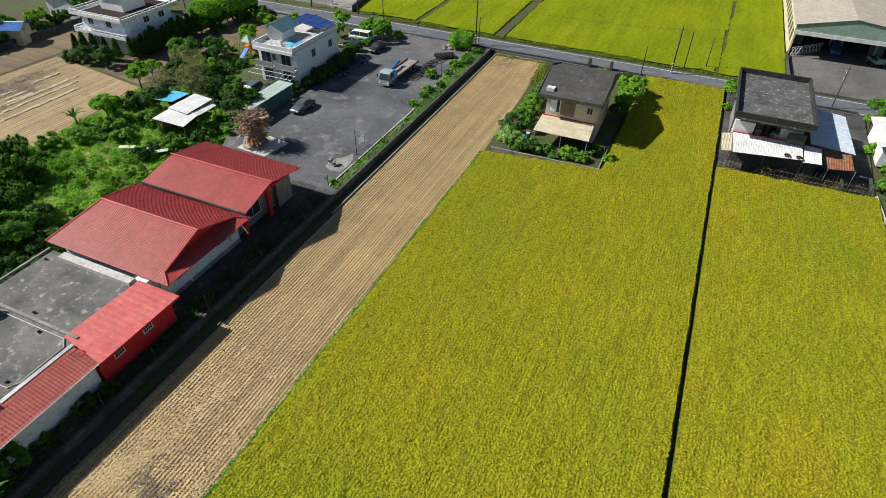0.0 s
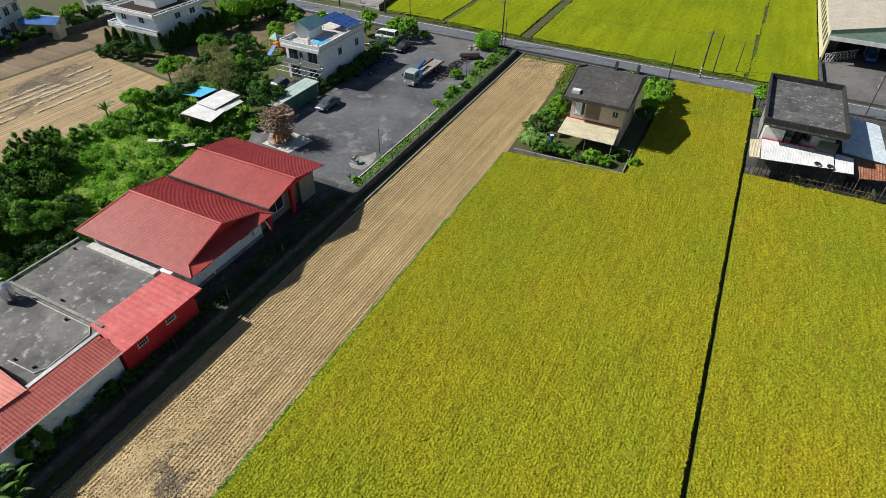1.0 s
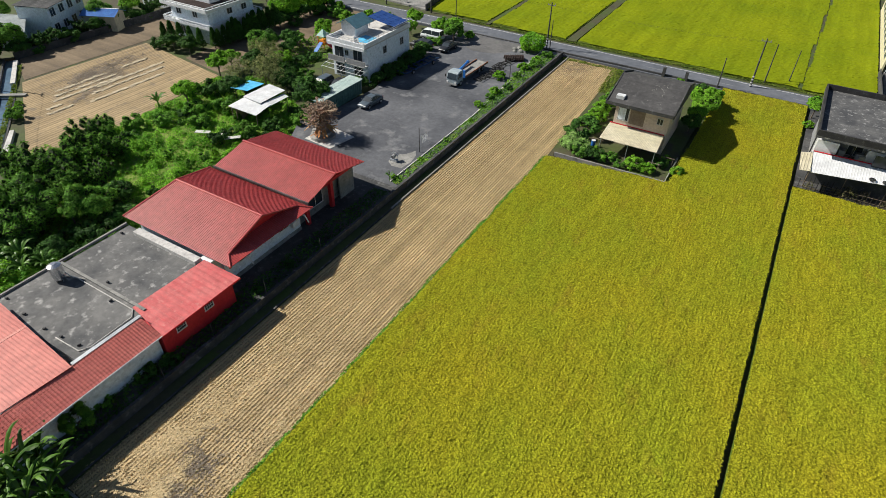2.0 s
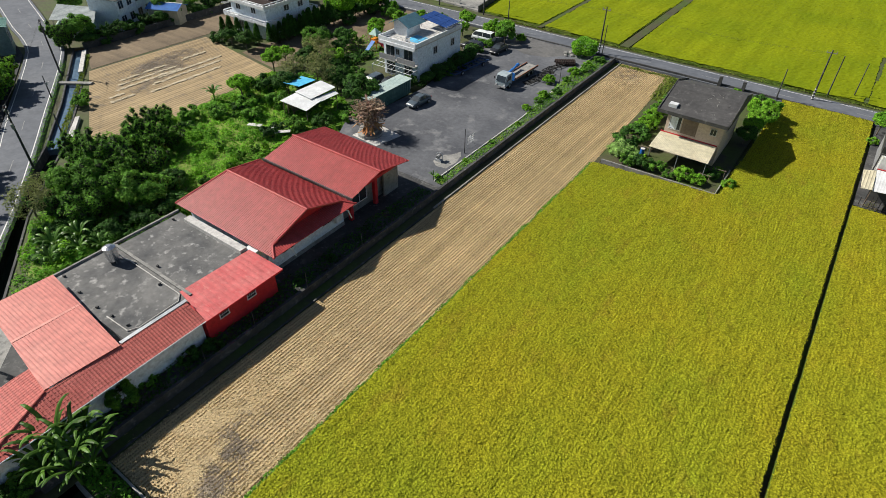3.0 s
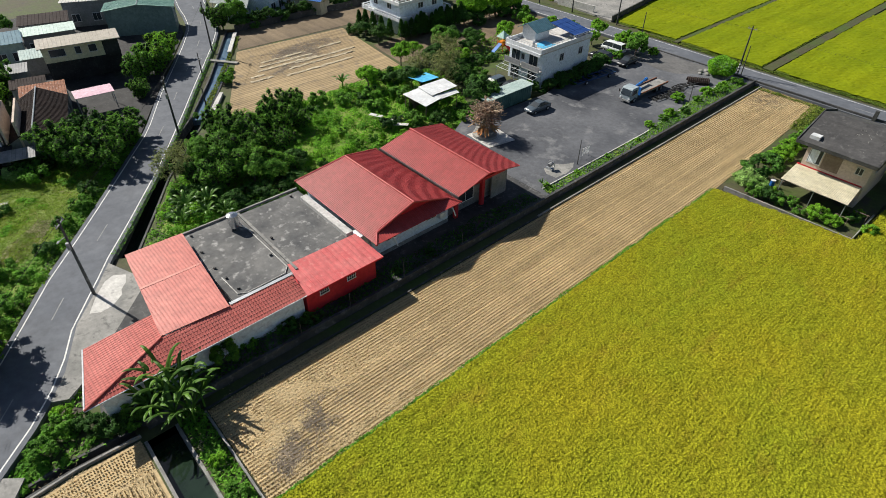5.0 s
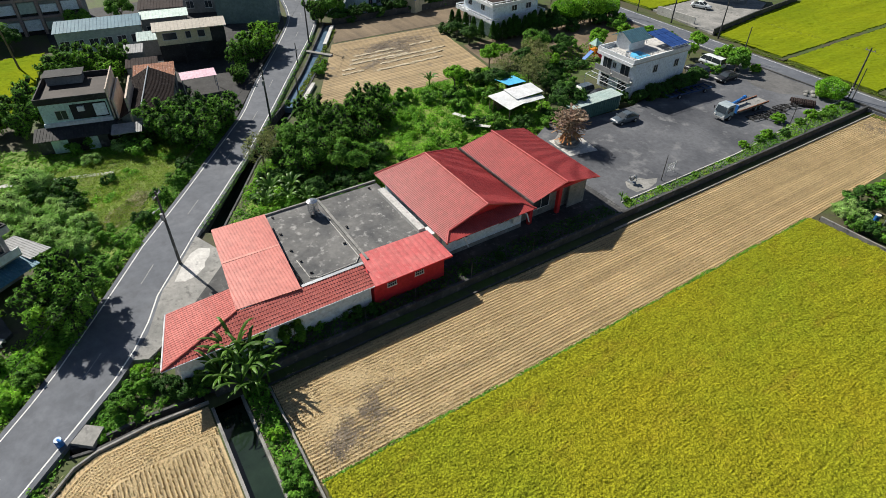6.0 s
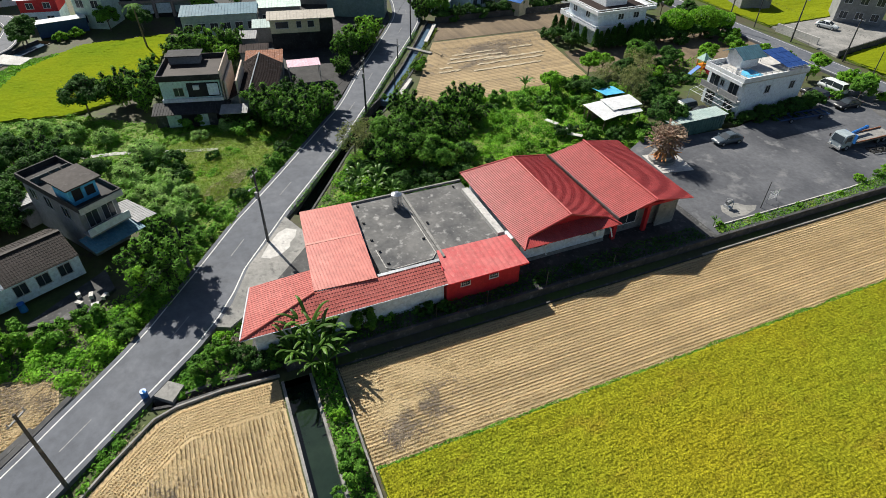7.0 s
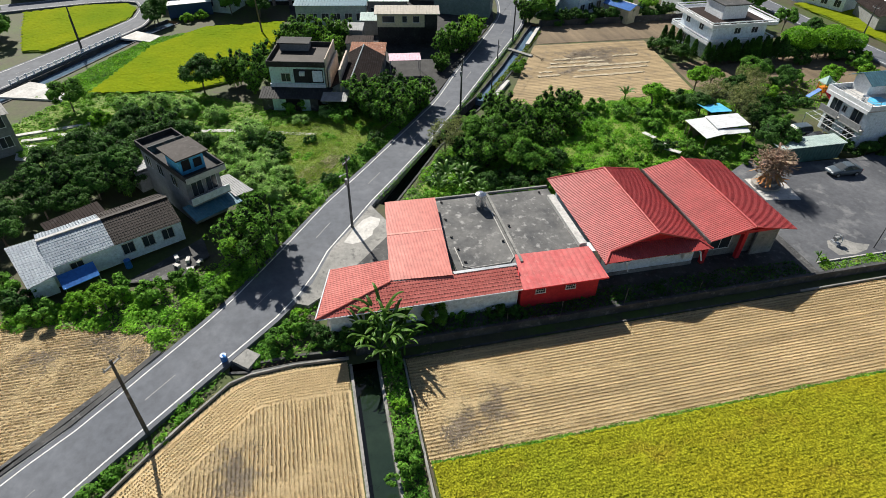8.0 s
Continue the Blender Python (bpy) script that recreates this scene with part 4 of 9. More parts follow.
M_CAR_WHITE = mat("white_car_paint", (0.60, 0.64, 0.65), (0.66, 0.69, 0.70), big=0.8, fine=2.0, rough=0.5, bump=0.0, spec=0.25)
M_CAR_BLACK = mat("black_car_paint", (0.02, 0.022, 0.025), (0.03, 0.03, 0.035), big=0.8, fine=2.0, rough=0.3, bump=0.0, spec=0.5)
M_ORANGE = mat("orange_plastic", (0.70, 0.20, 0.02), (0.75, 0.26, 0.03), big=1.0, fine=3.0, rough=0.4, bump=0.0)
M_YELLOW_WALL = mat("pale_yellow_wall", (0.55, 0.50, 0.33), (0.63, 0.58, 0.40), big=0.4, fine=3.0, bump=0.08)
M_MULCH = mat("pale_straw_swath", (0.44, 0.37, 0.25), (0.54, 0.46, 0.33), big=0.8, fine=2.0, rough=0.6, bump=0.2, c=(0.45, 0.40, 0.32))
M_TEAL_PALE = mat("pale_grey_teal_sheet", (0.33, 0.43, 0.41), (0.42, 0.51, 0.48), big=0.5, fine=2.0, rough=0.5, bump=0.03)
M_TEAL_DARK = mat("dark_teal_paint", (0.055, 0.13, 0.12), (0.08, 0.17, 0.155), big=0.5, fine=2.0, rough=0.5, bump=0.05)
M_SHEET_GREY = mat("dull_grey_sheet", (0.22, 0.225, 0.23), (0.30, 0.305, 0.31), big=0.6, fine=3.0, rough=0.6, bump=0.05)
M_WOOD = mat("weathered_wood", (0.16, 0.12, 0.09), (0.25, 0.20, 0.15), big=1.0, fine=6.0, bump=0.3)


# ---- stubble ----
def stubble(name, pts, along, label, near=True):
    """Rows of cut straw tufts and loose straw on a field."""
    xs, ys = [p[0] for p in pts], [p[1] for p in pts]
    row, step = 0.32, 0.17
    if along == "y":
        U, V = np.meshgrid(np.arange(min(xs) + 0.2, max(xs), row), np.arange(min(ys), max(ys), step))
        x, y = U.ravel(), V.ravel()
    else:
        U, V = np.meshgrid(np.arange(min(ys) + 0.2, max(ys), row), np.arange(min(xs), max(xs), step))
        x, y = V.ravel(), U.ravel()
    rng = np.random.default_rng(int(abs(xs[0]) * 7))
    keep = inside(pts, x, y) & (rng.uniform(0, 1, len(x)) < 0.94)
    sx, sy = (0.012, 0.03) if along == "y" else (0.03, 0.012)
    x, y = x[keep] + rng.normal(0, sx, keep.sum()), y[keep] + rng.normal(0, sy, keep.sum())
    n = len(x)
    # each tuft is two blades that cross at a slant to the row
    a = (np.pi / 2 if along == "y" else 0.0) - np.pi / 4 + rng.normal(0, 0.12, n)
    hgt, rad = rng.uniform(0.06, 0.11, n), rng.uniform(0.065, 0.095, n)
    vs, qs = [], []
    for k in range(2):
        dx, dy = np.cos(a + k * np.pi / 2) * rad, np.sin(a + k * np.pi / 2) * rad
        lean = rng.normal(0, 0.03, (n, 2))
        z0, z1 = np.full(n, 0.03), 0.04 + hgt
        v = np.stack([np.stack([x - dx * 0.7, y - dy * 0.7, z0], 1), np.stack([x + dx * 0.7, y + dy * 0.7, z0], 1), np.stack([x + dx + lean[:, 0], y + dy + lean[:, 1], z1], 1), np.stack([x - dx + lean[:, 0], y - dy + lean[:, 1], z1], 1)], 1)
        vs.append(v.reshape(-1, 3))
    v = np.concatenate(vs)
    t = tagged(new(name), label, "stubble", kind="stuff")
    link_mesh("tufts", quads_mesh("tufts", v, np.arange(len(v)).reshape(-1, 4)), M_STRAW_TUFT, t)
    m = int(n * 0.4)
    k = rng.integers(0, n, m)
    c = np.stack([x[k] + rng.normal(0, 0.15, m), y[k] + rng.normal(0, 0.15, m), rng.uniform(0.05, 0.09, m)], 1)
    lv, lq = leaves(c, 0.22, tilt=0.12, slim=0.09, rng=rng)
    link_mesh("loose_straw", quads_mesh("loose_straw", lv, lq), M_STRAW_TUFT, t)


stubble("stubble_rows", STRIP, "y", "rows of cut rice stubble with loose straw")
stubble("stubble_rows", [(-31.0, 0.0), (-12, -0.1), (-12, -24.8), (-24.0, -14.3), (-28.2, -10.4), (-30.6, -7.8), (-31.1, -6.6), (-31.1, -4.2)], "x", "rows of cut rice stubble with loose straw")
stubble("stubble_rows", [(-45.9, -31), (-42.5, -20.2), (-40.8, -17.1), (-38.1, -16.9), (-36.7, -18.2), (-29.3, -25.6), (-20, -34.5), (-40, -50)], "y", "rows of cut rice stubble beyond the road")


HEAD_LINE = [(-34.2, 0.1), (-34.3, -4.2), (-34.1, -7.7), (-33.3, -9.5), (-30.4, -12.6), (-28.2, -14.8), (-26.2, -16.6), (-12.0, -29.0)]


def headland(line, wide, rows):
    """Tractor rows that follow the field's edge: trodden straw with its own stubble, over the straight rows."""
    bm = B()
    for a, b in zip(np.linspace(0, wide, 5), np.linspace(0, wide, 5)[1:]):
        band(bm, shifted(line, -b), shifted(line, -a), -0.1, 0.05)
    solid("headland", bm, M_STRAW_PLAIN, "trodden straw along the curved edge of the field", "field", kind="structure")
    rng = np.random.default_rng(91)
    pts = []
    for r in range(rows):
        ln = [Vector(p) for p in shifted(line, -0.25 - r * (wide - 0.3) / rows)]
        run = 0.0
        for p, q in zip(ln, ln[1:]):
            m = int((q - p).length / 0.2)
            for i in range(m):
                pts.append(p.lerp(q, (i + run) / m))
    c = np.array([(p.x, p.y) for p in pts]) + rng.normal(0, 0.02, (len(pts), 2))
    n = len(c)
    a, rad, hgt = rng.uniform(0, np.pi, n), rng.uniform(0.05, 0.075, n), rng.uniform(0.07, 0.13, n)
    vs = []
    for k in range(2):
        dx, dy = np.cos(a + k * np.pi / 2) * rad, np.sin(a + k * np.pi / 2) * rad
        vs.append(np.stack([np.column_stack([c[:, 0] - dx, c[:, 1] - dy, np.full(n, 0.04)]), np.column_stack([c[:, 0] + dx, c[:, 1] + dy, np.full(n, 0.04)]), np.column_stack([c[:, 0] + dx, c[:, 1] + dy, 0.05 + hgt]), np.column_stack([c[:, 0] - dx, c[:, 1] - dy, 0.05 + hgt])], 1).reshape(-1, 3))
    v = np.concatenate(vs)
    tagged(link_mesh("stubble_rows", quads_mesh("stubble_rows", v, np.arange(len(v)).reshape(-1, 4)), M_STRAW_TUFT, None), "stubble rows along the curved field edge", "stubble", kind="stuff")


headland(HEAD_LINE, 3.2, 10)


def scatter(name, line, wide, n, size, material, label, z0, z1, seed, slim=0.08):
    """Loose straw or ash lying along a plan line, dense in the middle and thin at the edges."""
    rng = np.random.default_rng(seed)
    pts = np.array(line, float)
    u = rng.uniform(0, len(pts) - 1.001, n)
    k = u.astype(int)
    c = pts[k] + (pts[k + 1] - pts[k]) * (u - k)[:, None] + rng.normal(0, 1, (n, 2)) * wide * 0.5
    c = c[patches(c[:, 0], c[:, 1], 0.9, seed) > rng.uniform(0.15, 0.6, n)]
    v, q = leaves(np.column_stack([c, rng.uniform(z0, z1, len(c))]), size, tilt=0.16, slim=slim, rng=rng)
    return tagged(link_mesh(name, quads_mesh(name, v, q), material, None), label, "straw", kind="stuff")


for i, (line, wide, n) in enumerate(([[(-28.4, 13.2), (-27.4, 10.6), (-26.6, 9.0)], 2.2, 2600], [[(-25.9, 8.6), (-25.0, 7.4)], 1.2, 1500], [[(-30.6, 101), (-30.6, 96.4)], 2.2, 2200],
                                     [[(-42.0, -21.6), (-40.2, -19.0), (-39.0, -17.6)], 1.6, 2000], [[(-40.4, -27.5), (-40.0, -24.6)], 1.4, 1200], [[(-27.4, -9.6), (-25.6, -8.2), (-24.0, -9.6)], 1.8, 2200], [[(-95.5, 54.5), (-101, 58.5), (-99, 62)], 3.6, 3000], [[(-97, 46), (-99.5, 55)], 2.6, 2500])):
    scatter("burnt_straw", line, wide, n, 0.24, M_BURNT, "grey burnt straw scattered on the field", 0.05, 0.10, 400 + i, slim=0.35)
for i, (line, wide, n) in enumerate(([[(-33.3, -4.0), (-33.0, -7.4), (-31.4, -10.0), (-29.2, -12.2), (-27.4, -13.9), (-23, -17.6)], 1.5, 7000], [[(-30.6, -3.0), (-30.0, -6.6), (-28.4, -9.0), (-25.4, -12.4), (-22.5, -14.5)], 1.1, 4200],
                                     [[(-41.2, -19.0), (-38.4, -19.0), (-36.6, -20.4), (-33.0, -24.0), (-28.0, -29.0)], 1.6, 6500], [[(-39.6, -23.6), (-36.8, -24.8), (-33.4, -28.4)], 1.6, 4200], [[(-43.6, -25.6), (-42.0, -28.0), (-38.6, -30.4)], 1.2, 2500],
                                     [[(-24.0, 8.0), (-24.0, 14.0), (-24.8, 22.0)], 0.8, 2500], [[(-31.6, 7.2), (-29.6, 7.4), (-27.0, 6.6)], 1.8, 5000], [[(-31.8, 10.0), (-30.2, 12.4), (-29.6, 17.0)], 1.6, 4500], [[(-29.0, 9.0), (-27.4, 7.6), (-28.0, 11.4)], 0.7, 2200], [[(-24.6, -2.0), (-22.6, -8.0)], 1.2, 3000], [[(-32.2, -1.0), (-28.0, -1.4), (-22.0, -1.6)], 0.9, 3500], [[(-30.4, 8.0), (-29.0, 16.0), (-28.8, 26.0)], 0.9, 2600], [[(-32.6, 92), (-29, 97), (-26.5, 101)], 2.0, 3500])):
    scatter("loose_straw", line, wide, int(n * 1.7), 0.26, M_STRAW_LOOSE, "drift of loose pale straw over the stubble", 0.06, 0.14, 430 + i)
for i, (x, y0, y1) in enumerate(((-97.4, 44.3, 52.9), (-95.7, 43.2, 53.2), (-94.2, 41.9, 53.4), (-93.5, 48.9, 61.2), (-91.9, 46.8, 60.2), (-89.4, 45.0, 58.3), (-97.4, 56.2, 61.0), (-92.4, 39.8, 41.8), (-90.7, 38.9, 42.7))):
    bm, rng = B(), np.random.default_rng(i)
    y = y0
    while y < y1:
        ln = rng.uniform(0.25, 0.6)
        w, o = rng.uniform(0.18, 0.4), rng.uniform(-0.1, 0.1)
        prism(bm, [(x + o - w, y), (x + o + w * 0.6, y - 0.1), (x + o + w, y + ln * 0.7), (x + o + w * 0.3, y + ln + 0.12), (x + o - w * 0.8, y + ln)], 0.0, rng.uniform(0.06, 0.18))
        y += ln * rng.uniform(0.6, 1.05)
    solid("straw_swath", bm, M_MULCH, "broken pale swath of straw on the field", "straw", "swaths on the far field", "stuff")
    scatter("loose_straw", [(x, y0), (x, y1)], 0.6, int((y1 - y0) * 60), 0.34, M_MULCH, "loose straw fallen beside a swath", 0.06, 0.2, 470 + i, slim=0.12)
for i, (line, wide, n) in enumerate(([[(-96.6, 55.0), (-99.5, 50.0)], 2.6, 2200], [[(-95.4, 54.6), (-91.5, 43.4)], 1.0, 1500], [[(-99.0, 46.0), (-100.5, 57.0)], 2.0, 2000])):
    scatter("burnt_straw", line, wide, n, 0.3, M_BURNT, "grey burnt straw scattered on the field", 0.05, 0.10, 490 + i, slim=0.4)


# ---- plants ----
def puffs(centres, radii, squash, outward, n, size, rng, slim=0.5, tilt=0.45, core=0.86):
    """Leaves that clothe rounded tufts: dense on their tops and outer sides, hollow and dark between them."""
    w = radii ** 2
    k = rng.choice(len(centres), n, p=w / w.sum())
    d = rng.normal(0, 1, (n, 3)) + outward[k] * 0.75 + (0, 0, 0.55)
    d /= np.linalg.norm(d, axis=1)[:, None]
    reach = radii[k] * np.where(rng.uniform(0, 1, n) < 0.82, rng.uniform(0.82, 1.05, n), rng.uniform(0.95, 1.4, n))
    p = centres[k] + d * reach[:, None] * squash
    v, q = leaves(p, size, tilt=tilt, slim=slim, rng=rng, normals=d + (0, 0, 0.25))
    # a dark solid added in each tuft: blocks light and paints the inner shade
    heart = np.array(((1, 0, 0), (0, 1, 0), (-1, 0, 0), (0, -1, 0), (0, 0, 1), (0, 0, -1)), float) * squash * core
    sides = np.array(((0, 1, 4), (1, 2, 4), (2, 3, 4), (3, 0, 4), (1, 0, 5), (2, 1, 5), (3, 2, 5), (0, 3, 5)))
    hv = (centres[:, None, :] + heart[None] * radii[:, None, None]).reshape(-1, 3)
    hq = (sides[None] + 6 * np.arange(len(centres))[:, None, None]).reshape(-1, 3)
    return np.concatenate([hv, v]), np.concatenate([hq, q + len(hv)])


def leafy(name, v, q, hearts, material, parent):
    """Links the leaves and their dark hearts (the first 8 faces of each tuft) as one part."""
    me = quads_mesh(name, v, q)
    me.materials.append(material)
    me.materials.append(M_CORE_SHADE)
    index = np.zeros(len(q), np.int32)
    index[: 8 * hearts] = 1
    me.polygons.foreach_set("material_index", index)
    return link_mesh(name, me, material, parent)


def crown(centre, r, n, clumps, size, rng, flat=0.8, slim=0.5, tilt=0.45, core=0.86):
    """An uneven crown of leafy tufts of several sizes."""
    d = rng.normal(0, 1, (clumps, 3))
    d[:, 2] = np.abs(d[:, 2]) * 0.9 - 0.35
    d /= np.linalg.norm(d, axis=1)[:, None]
    rr = r * rng.uniform(0.45, 0.86, clumps)
    cc = np.array(centre) + d * rr[:, None] * np.array((1, 1, flat))
    return puffs(cc, r * rng.uniform(0.15, 0.30, clumps), np.array((1, 1, 0.8)), d, n, size, rng, slim, tilt, core)


def stem_tree(name, label, height, r, n, clumps, size, material, seed, flat=0.8, slim=0.5, trunk=0.14, category="tree"):
    rng = np.random.default_rng(seed)
    t = thing(name, label, category)
    bm = tube(B(), (0, 0, -0.1), (0.1, 0.05, height * 0.5), trunk, 8, trunk * 0.6)
    for i in range(6):
        a = i * 1.05 + rng.uniform(-0.3, 0.3)
        s = Vector((0.06, 0.03, height * rng.uniform(0.3, 0.5)))
        e = Vector((math.cos(a) * r * 0.7, math.sin(a) * r * 0.7, height * rng.uniform(0.6, 0.9)))
        mid = (s + e) / 2 + Vector((0, 0, 0.15 * height * 0.3))
        tube(bm, s, mid, trunk * 0.45, 6, trunk * 0.3)
        tube(bm, mid, e, trunk * 0.3, 6, trunk * 0.1)
    part("trunk", bm, M_BARK, t)
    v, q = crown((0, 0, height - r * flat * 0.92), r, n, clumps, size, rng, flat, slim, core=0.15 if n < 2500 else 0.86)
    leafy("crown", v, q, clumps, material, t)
    return t


def shrub(name, label, r, n, clumps, size, material, seed, slim=0.5, flat=0.8):
    rng = np.random.default_rng(seed)
    t = thing(name, label, "shrub")
    bm = B()
    for i in range(5):
        a = i * 1.26
        tube(bm, (0.08 * math.cos(a), 0.08 * math.sin(a), -0.1), (r * 0.5 * math.cos(a), r * 0.5 * math.sin(a), r * 0.8), 0.03, 5, 0.01)
    part("woody_base", bm, M_BARK, t)
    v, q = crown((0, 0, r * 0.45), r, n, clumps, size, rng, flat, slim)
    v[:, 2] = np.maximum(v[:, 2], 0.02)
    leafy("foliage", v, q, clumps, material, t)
    return t


def bamboo(name, label, height, spread, seed, material):
    rng = np.random.default_rng(seed)
    t = thing(name, label, "bamboo")
    pts, ways = [], []
    for i in range(16):
        bm = B()
        a, r0 = rng.uniform(0, 6.28), rng.uniform(0, spread * 0.35)
        b = Vector((math.cos(a) * r0, math.sin(a) * r0, -0.1))
        out = spread * rng.uniform(0.3, 1.05)
        h = height * rng.uniform(0.55, 1.0)
        prev = b
        for k in range(1, 6):
            u = k / 5
            p = b + Vector((math.cos(a) * out * u ** 2.2, math.sin(a) * out * u ** 2.2, h * (u - 0.18 * u ** 3)))
            tube(bm, prev, p, 0.045 * (1 - 0.8 * (k - 1) / 5), 5, 0.045 * (1 - 0.8 * k / 5))
            if k >= 2:
                for w in (0.3, 0.65, 1.0):
                    pts.append(np.array(prev.lerp(p, w)) + rng.normal(0, 0.3, 3) * (1, 1, 0.5))
                    ways.append((math.cos(a), math.sin(a), 0.35))
            prev = p
        part("culm", bm, M_LEAF_LIGHT, t)
    pts = np.array(pts)
    pts[:, 2] = np.maximum(pts[:, 2], 0.7)
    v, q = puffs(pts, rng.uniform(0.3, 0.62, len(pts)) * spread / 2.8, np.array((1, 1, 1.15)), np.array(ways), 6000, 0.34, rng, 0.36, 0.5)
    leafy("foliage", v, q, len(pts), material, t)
    return t


def banana(name, label, height, count, seed, material=None, wide=0.22, lift=(0.9, 2.0), droop=0.62, reach=(0.5, 0.78)):
    rng = np.random.default_rng(seed)
    t = thing(name, label, "banana plant")
    part("stem", tube(B(), (0, 0, -0.1), (0.05, 0.03, height * 0.55), 0.14, 8, 0.08), M_LEAF, t, "thick green stem")
    for i in range(count):
        a = i * 2.4 + rng.uniform(-0.3, 0.3)
        ln, up = height * rng.uniform(*reach), rng.uniform(*lift)
        base = Vector((0.05, 0.03, height * 0.52))
        bm, rows = B(), []
        for k in range(9):
            u = k / 8
            w = wide * math.sin(math.pi * min(1, u * 0.92 + 0.06)) ** 0.6 * (height / 3.5)
            p = base + Vector((math.cos(a) * ln * u * 0.8, math.sin(a) * ln * u * 0.8, ln * (up * u - droop * u ** 2.4 * up)))
            s = Vector((-math.sin(a), math.cos(a), 0)) * w
            rag = rng.uniform(0.8, 1.1)
            rows.append((bm.verts.new(p - s * rag + Vector((0, 0, -w * 0.35))), bm.verts.new(p), bm.verts.new(p + s * rag + Vector((0, 0, -w * 0.35)))))
        for x, y in zip(rows, rows[1:]):
            bm.faces.new((x[0], x[1], y[1], y[0]))
            bm.faces.new((x[1], x[2], y[2], y[1]))
        part("leaf", bm, material or M_BANANA, t)
    return t


class Kind:
    """A plant built once; every further one is a copy at its place, turn and size."""

    def __init__(self, make):
        self.make, self.first, self.count = make, None, 0

    def put(self, x, y, z=0.0, s=1.0, sz=None, turn=None):
        self.count += 1
        turn = (self.count * 137.5) % 360 if turn is None else turn
        if self.first is None:
            self.first = self.make()
            self.first.matrix_basis = pose(x, y, z, 0, 0, turn)
            return self.first
        return copy_thing(self.first, pose(x, y, z, 0, 0, turn) @ Matrix.Diagonal((s, s, sz or s, 1)))


TREE_A = Kind(lambda: stem_tree("broadleaf_tree", "broad dark green leafy tree with uneven crown", 6.0, 3.1, 8500, 44, 0.3, M_LEAF, 11))
TREE_B = Kind(lambda: stem_tree("broadleaf_tree", "round dense dark green leafy tree", 5.4, 2.8, 7800, 46, 0.28, M_LEAF_DARK, 12, flat=0.9))
TREE_C = Kind(lambda: stem_tree("young_tree", "light green young tree with airy crown", 4.2, 2.0, 3200, 40, 0.3, M_LEAF_LIGHT, 13))
TREE_W = Kind(lambda: stem_tree("thin_tree", "sparse grey-green tree with thin twigs", 5.5, 2.5, 1800, 60, 0.28, M_OLIVE, 14, flat=0.9, slim=0.3))
BAMBOO = Kind(lambda: bamboo("bamboo_clump", "large arching bamboo clump with fine leaves", 7.0, 2.8, 15, M_LEAF))
BAMBOO_D = Kind(lambda: bamboo("bamboo_clump", "dark green dense bamboo clump in a thicket", 6.4, 2.7, 17, M_LEAF_DARK))
BAMBOO_L = Kind(lambda: bamboo("bamboo_clump", "light green bushy bamboo clump", 6.0, 2.6, 16, M_LEAF_LIGHT))
SHRUB_D = Kind(lambda: shrub("shrub", "dense dark green shrub with small leaves", 1.3, 1700, 26, 0.23, M_LEAF_DARK, 21))
SHRUB_M = Kind(lambda: shrub("shrub", "loose mid-green shrub with leafy twigs", 1.2, 1600, 24, 0.23, M_LEAF, 22))
SHRUB_L = Kind(lambda: shrub("shrub", "bright light green clipped shrub", 1.1, 1500, 30, 0.22, M_LEAF_LIGHT, 23))
REED = Kind(lambda: shrub("reed_clump", "silvery arching reed clump among weeds", 1.5, 1500, 30, 0.7, M_REED, 24, slim=0.1))
BANANA = Kind(lambda: banana("banana_plant", "tall banana plant with upright and arching torn leaves", 4.2, 15, 31, M_BANANA, 0.145, (0.3, 2.1), 0.55, (0.45, 0.85)))
BANANA_S = Kind(lambda: banana("banana_plant", "short banana plant with broad leaves", 2.6, 9, 32))


def conifer():
    rng = np.random.default_rng(41)
    t = thing("cypress_tree", "narrow dark green clipped cypress tree", "tree")
    part("trunk", tube(B(), (0, 0, -0.1), (0, 0, 2.6), 0.06, 6, 0.02), M_BARK, t)
    n = 1400
    h = rng.uniform(0.1, 1, n) ** 0.8
    a = rng.uniform(0, 6.28, n)
    r = 0.75 * (1 - h) ** 0.7 * rng.uniform(0.5, 1.0, n) + 0.05
    v, q = leaves(np.stack([np.cos(a) * r, np.sin(a) * r, h * 3.0], 1), 0.24, tilt=1.2, slim=0.4, rng=rng)
    link_mesh("foliage", quads_mesh("foliage", v, q), M_LEAF_DARK, t)
    return t


CYPRESS = Kind(conifer)


def topiary():
    rng = np.random.default_rng(43)
    t = thing("round_tree", "clipped round bright green tree", "tree")
    part("trunk", tube(B(), (0, 0, -0.1), (0, 0, 2.4), 0.16, 8, 0.1), M_BARK, t)
    n = 5200
    d = rng.normal(0, 1, (n, 3))
    d /= np.linalg.norm(d, axis=1)[:, None]
    p = d * rng.uniform(0.75, 1.03, n)[:, None] ** 0.7 * (2.4, 2.4, 1.5)
    p *= (1 + 0.12 * np.sin(d[:, :1] * 5 + d[:, 1:2] * 4))
    v, q = leaves(p + (0, 0, 2.8), 0.28, tilt=0.8, slim=0.5, rng=rng)
    link_mesh("crown", quads_mesh("crown", v, q), M_LEAF_LIGHT, t)
    return t


ROUND_TREE = Kind(topiary)


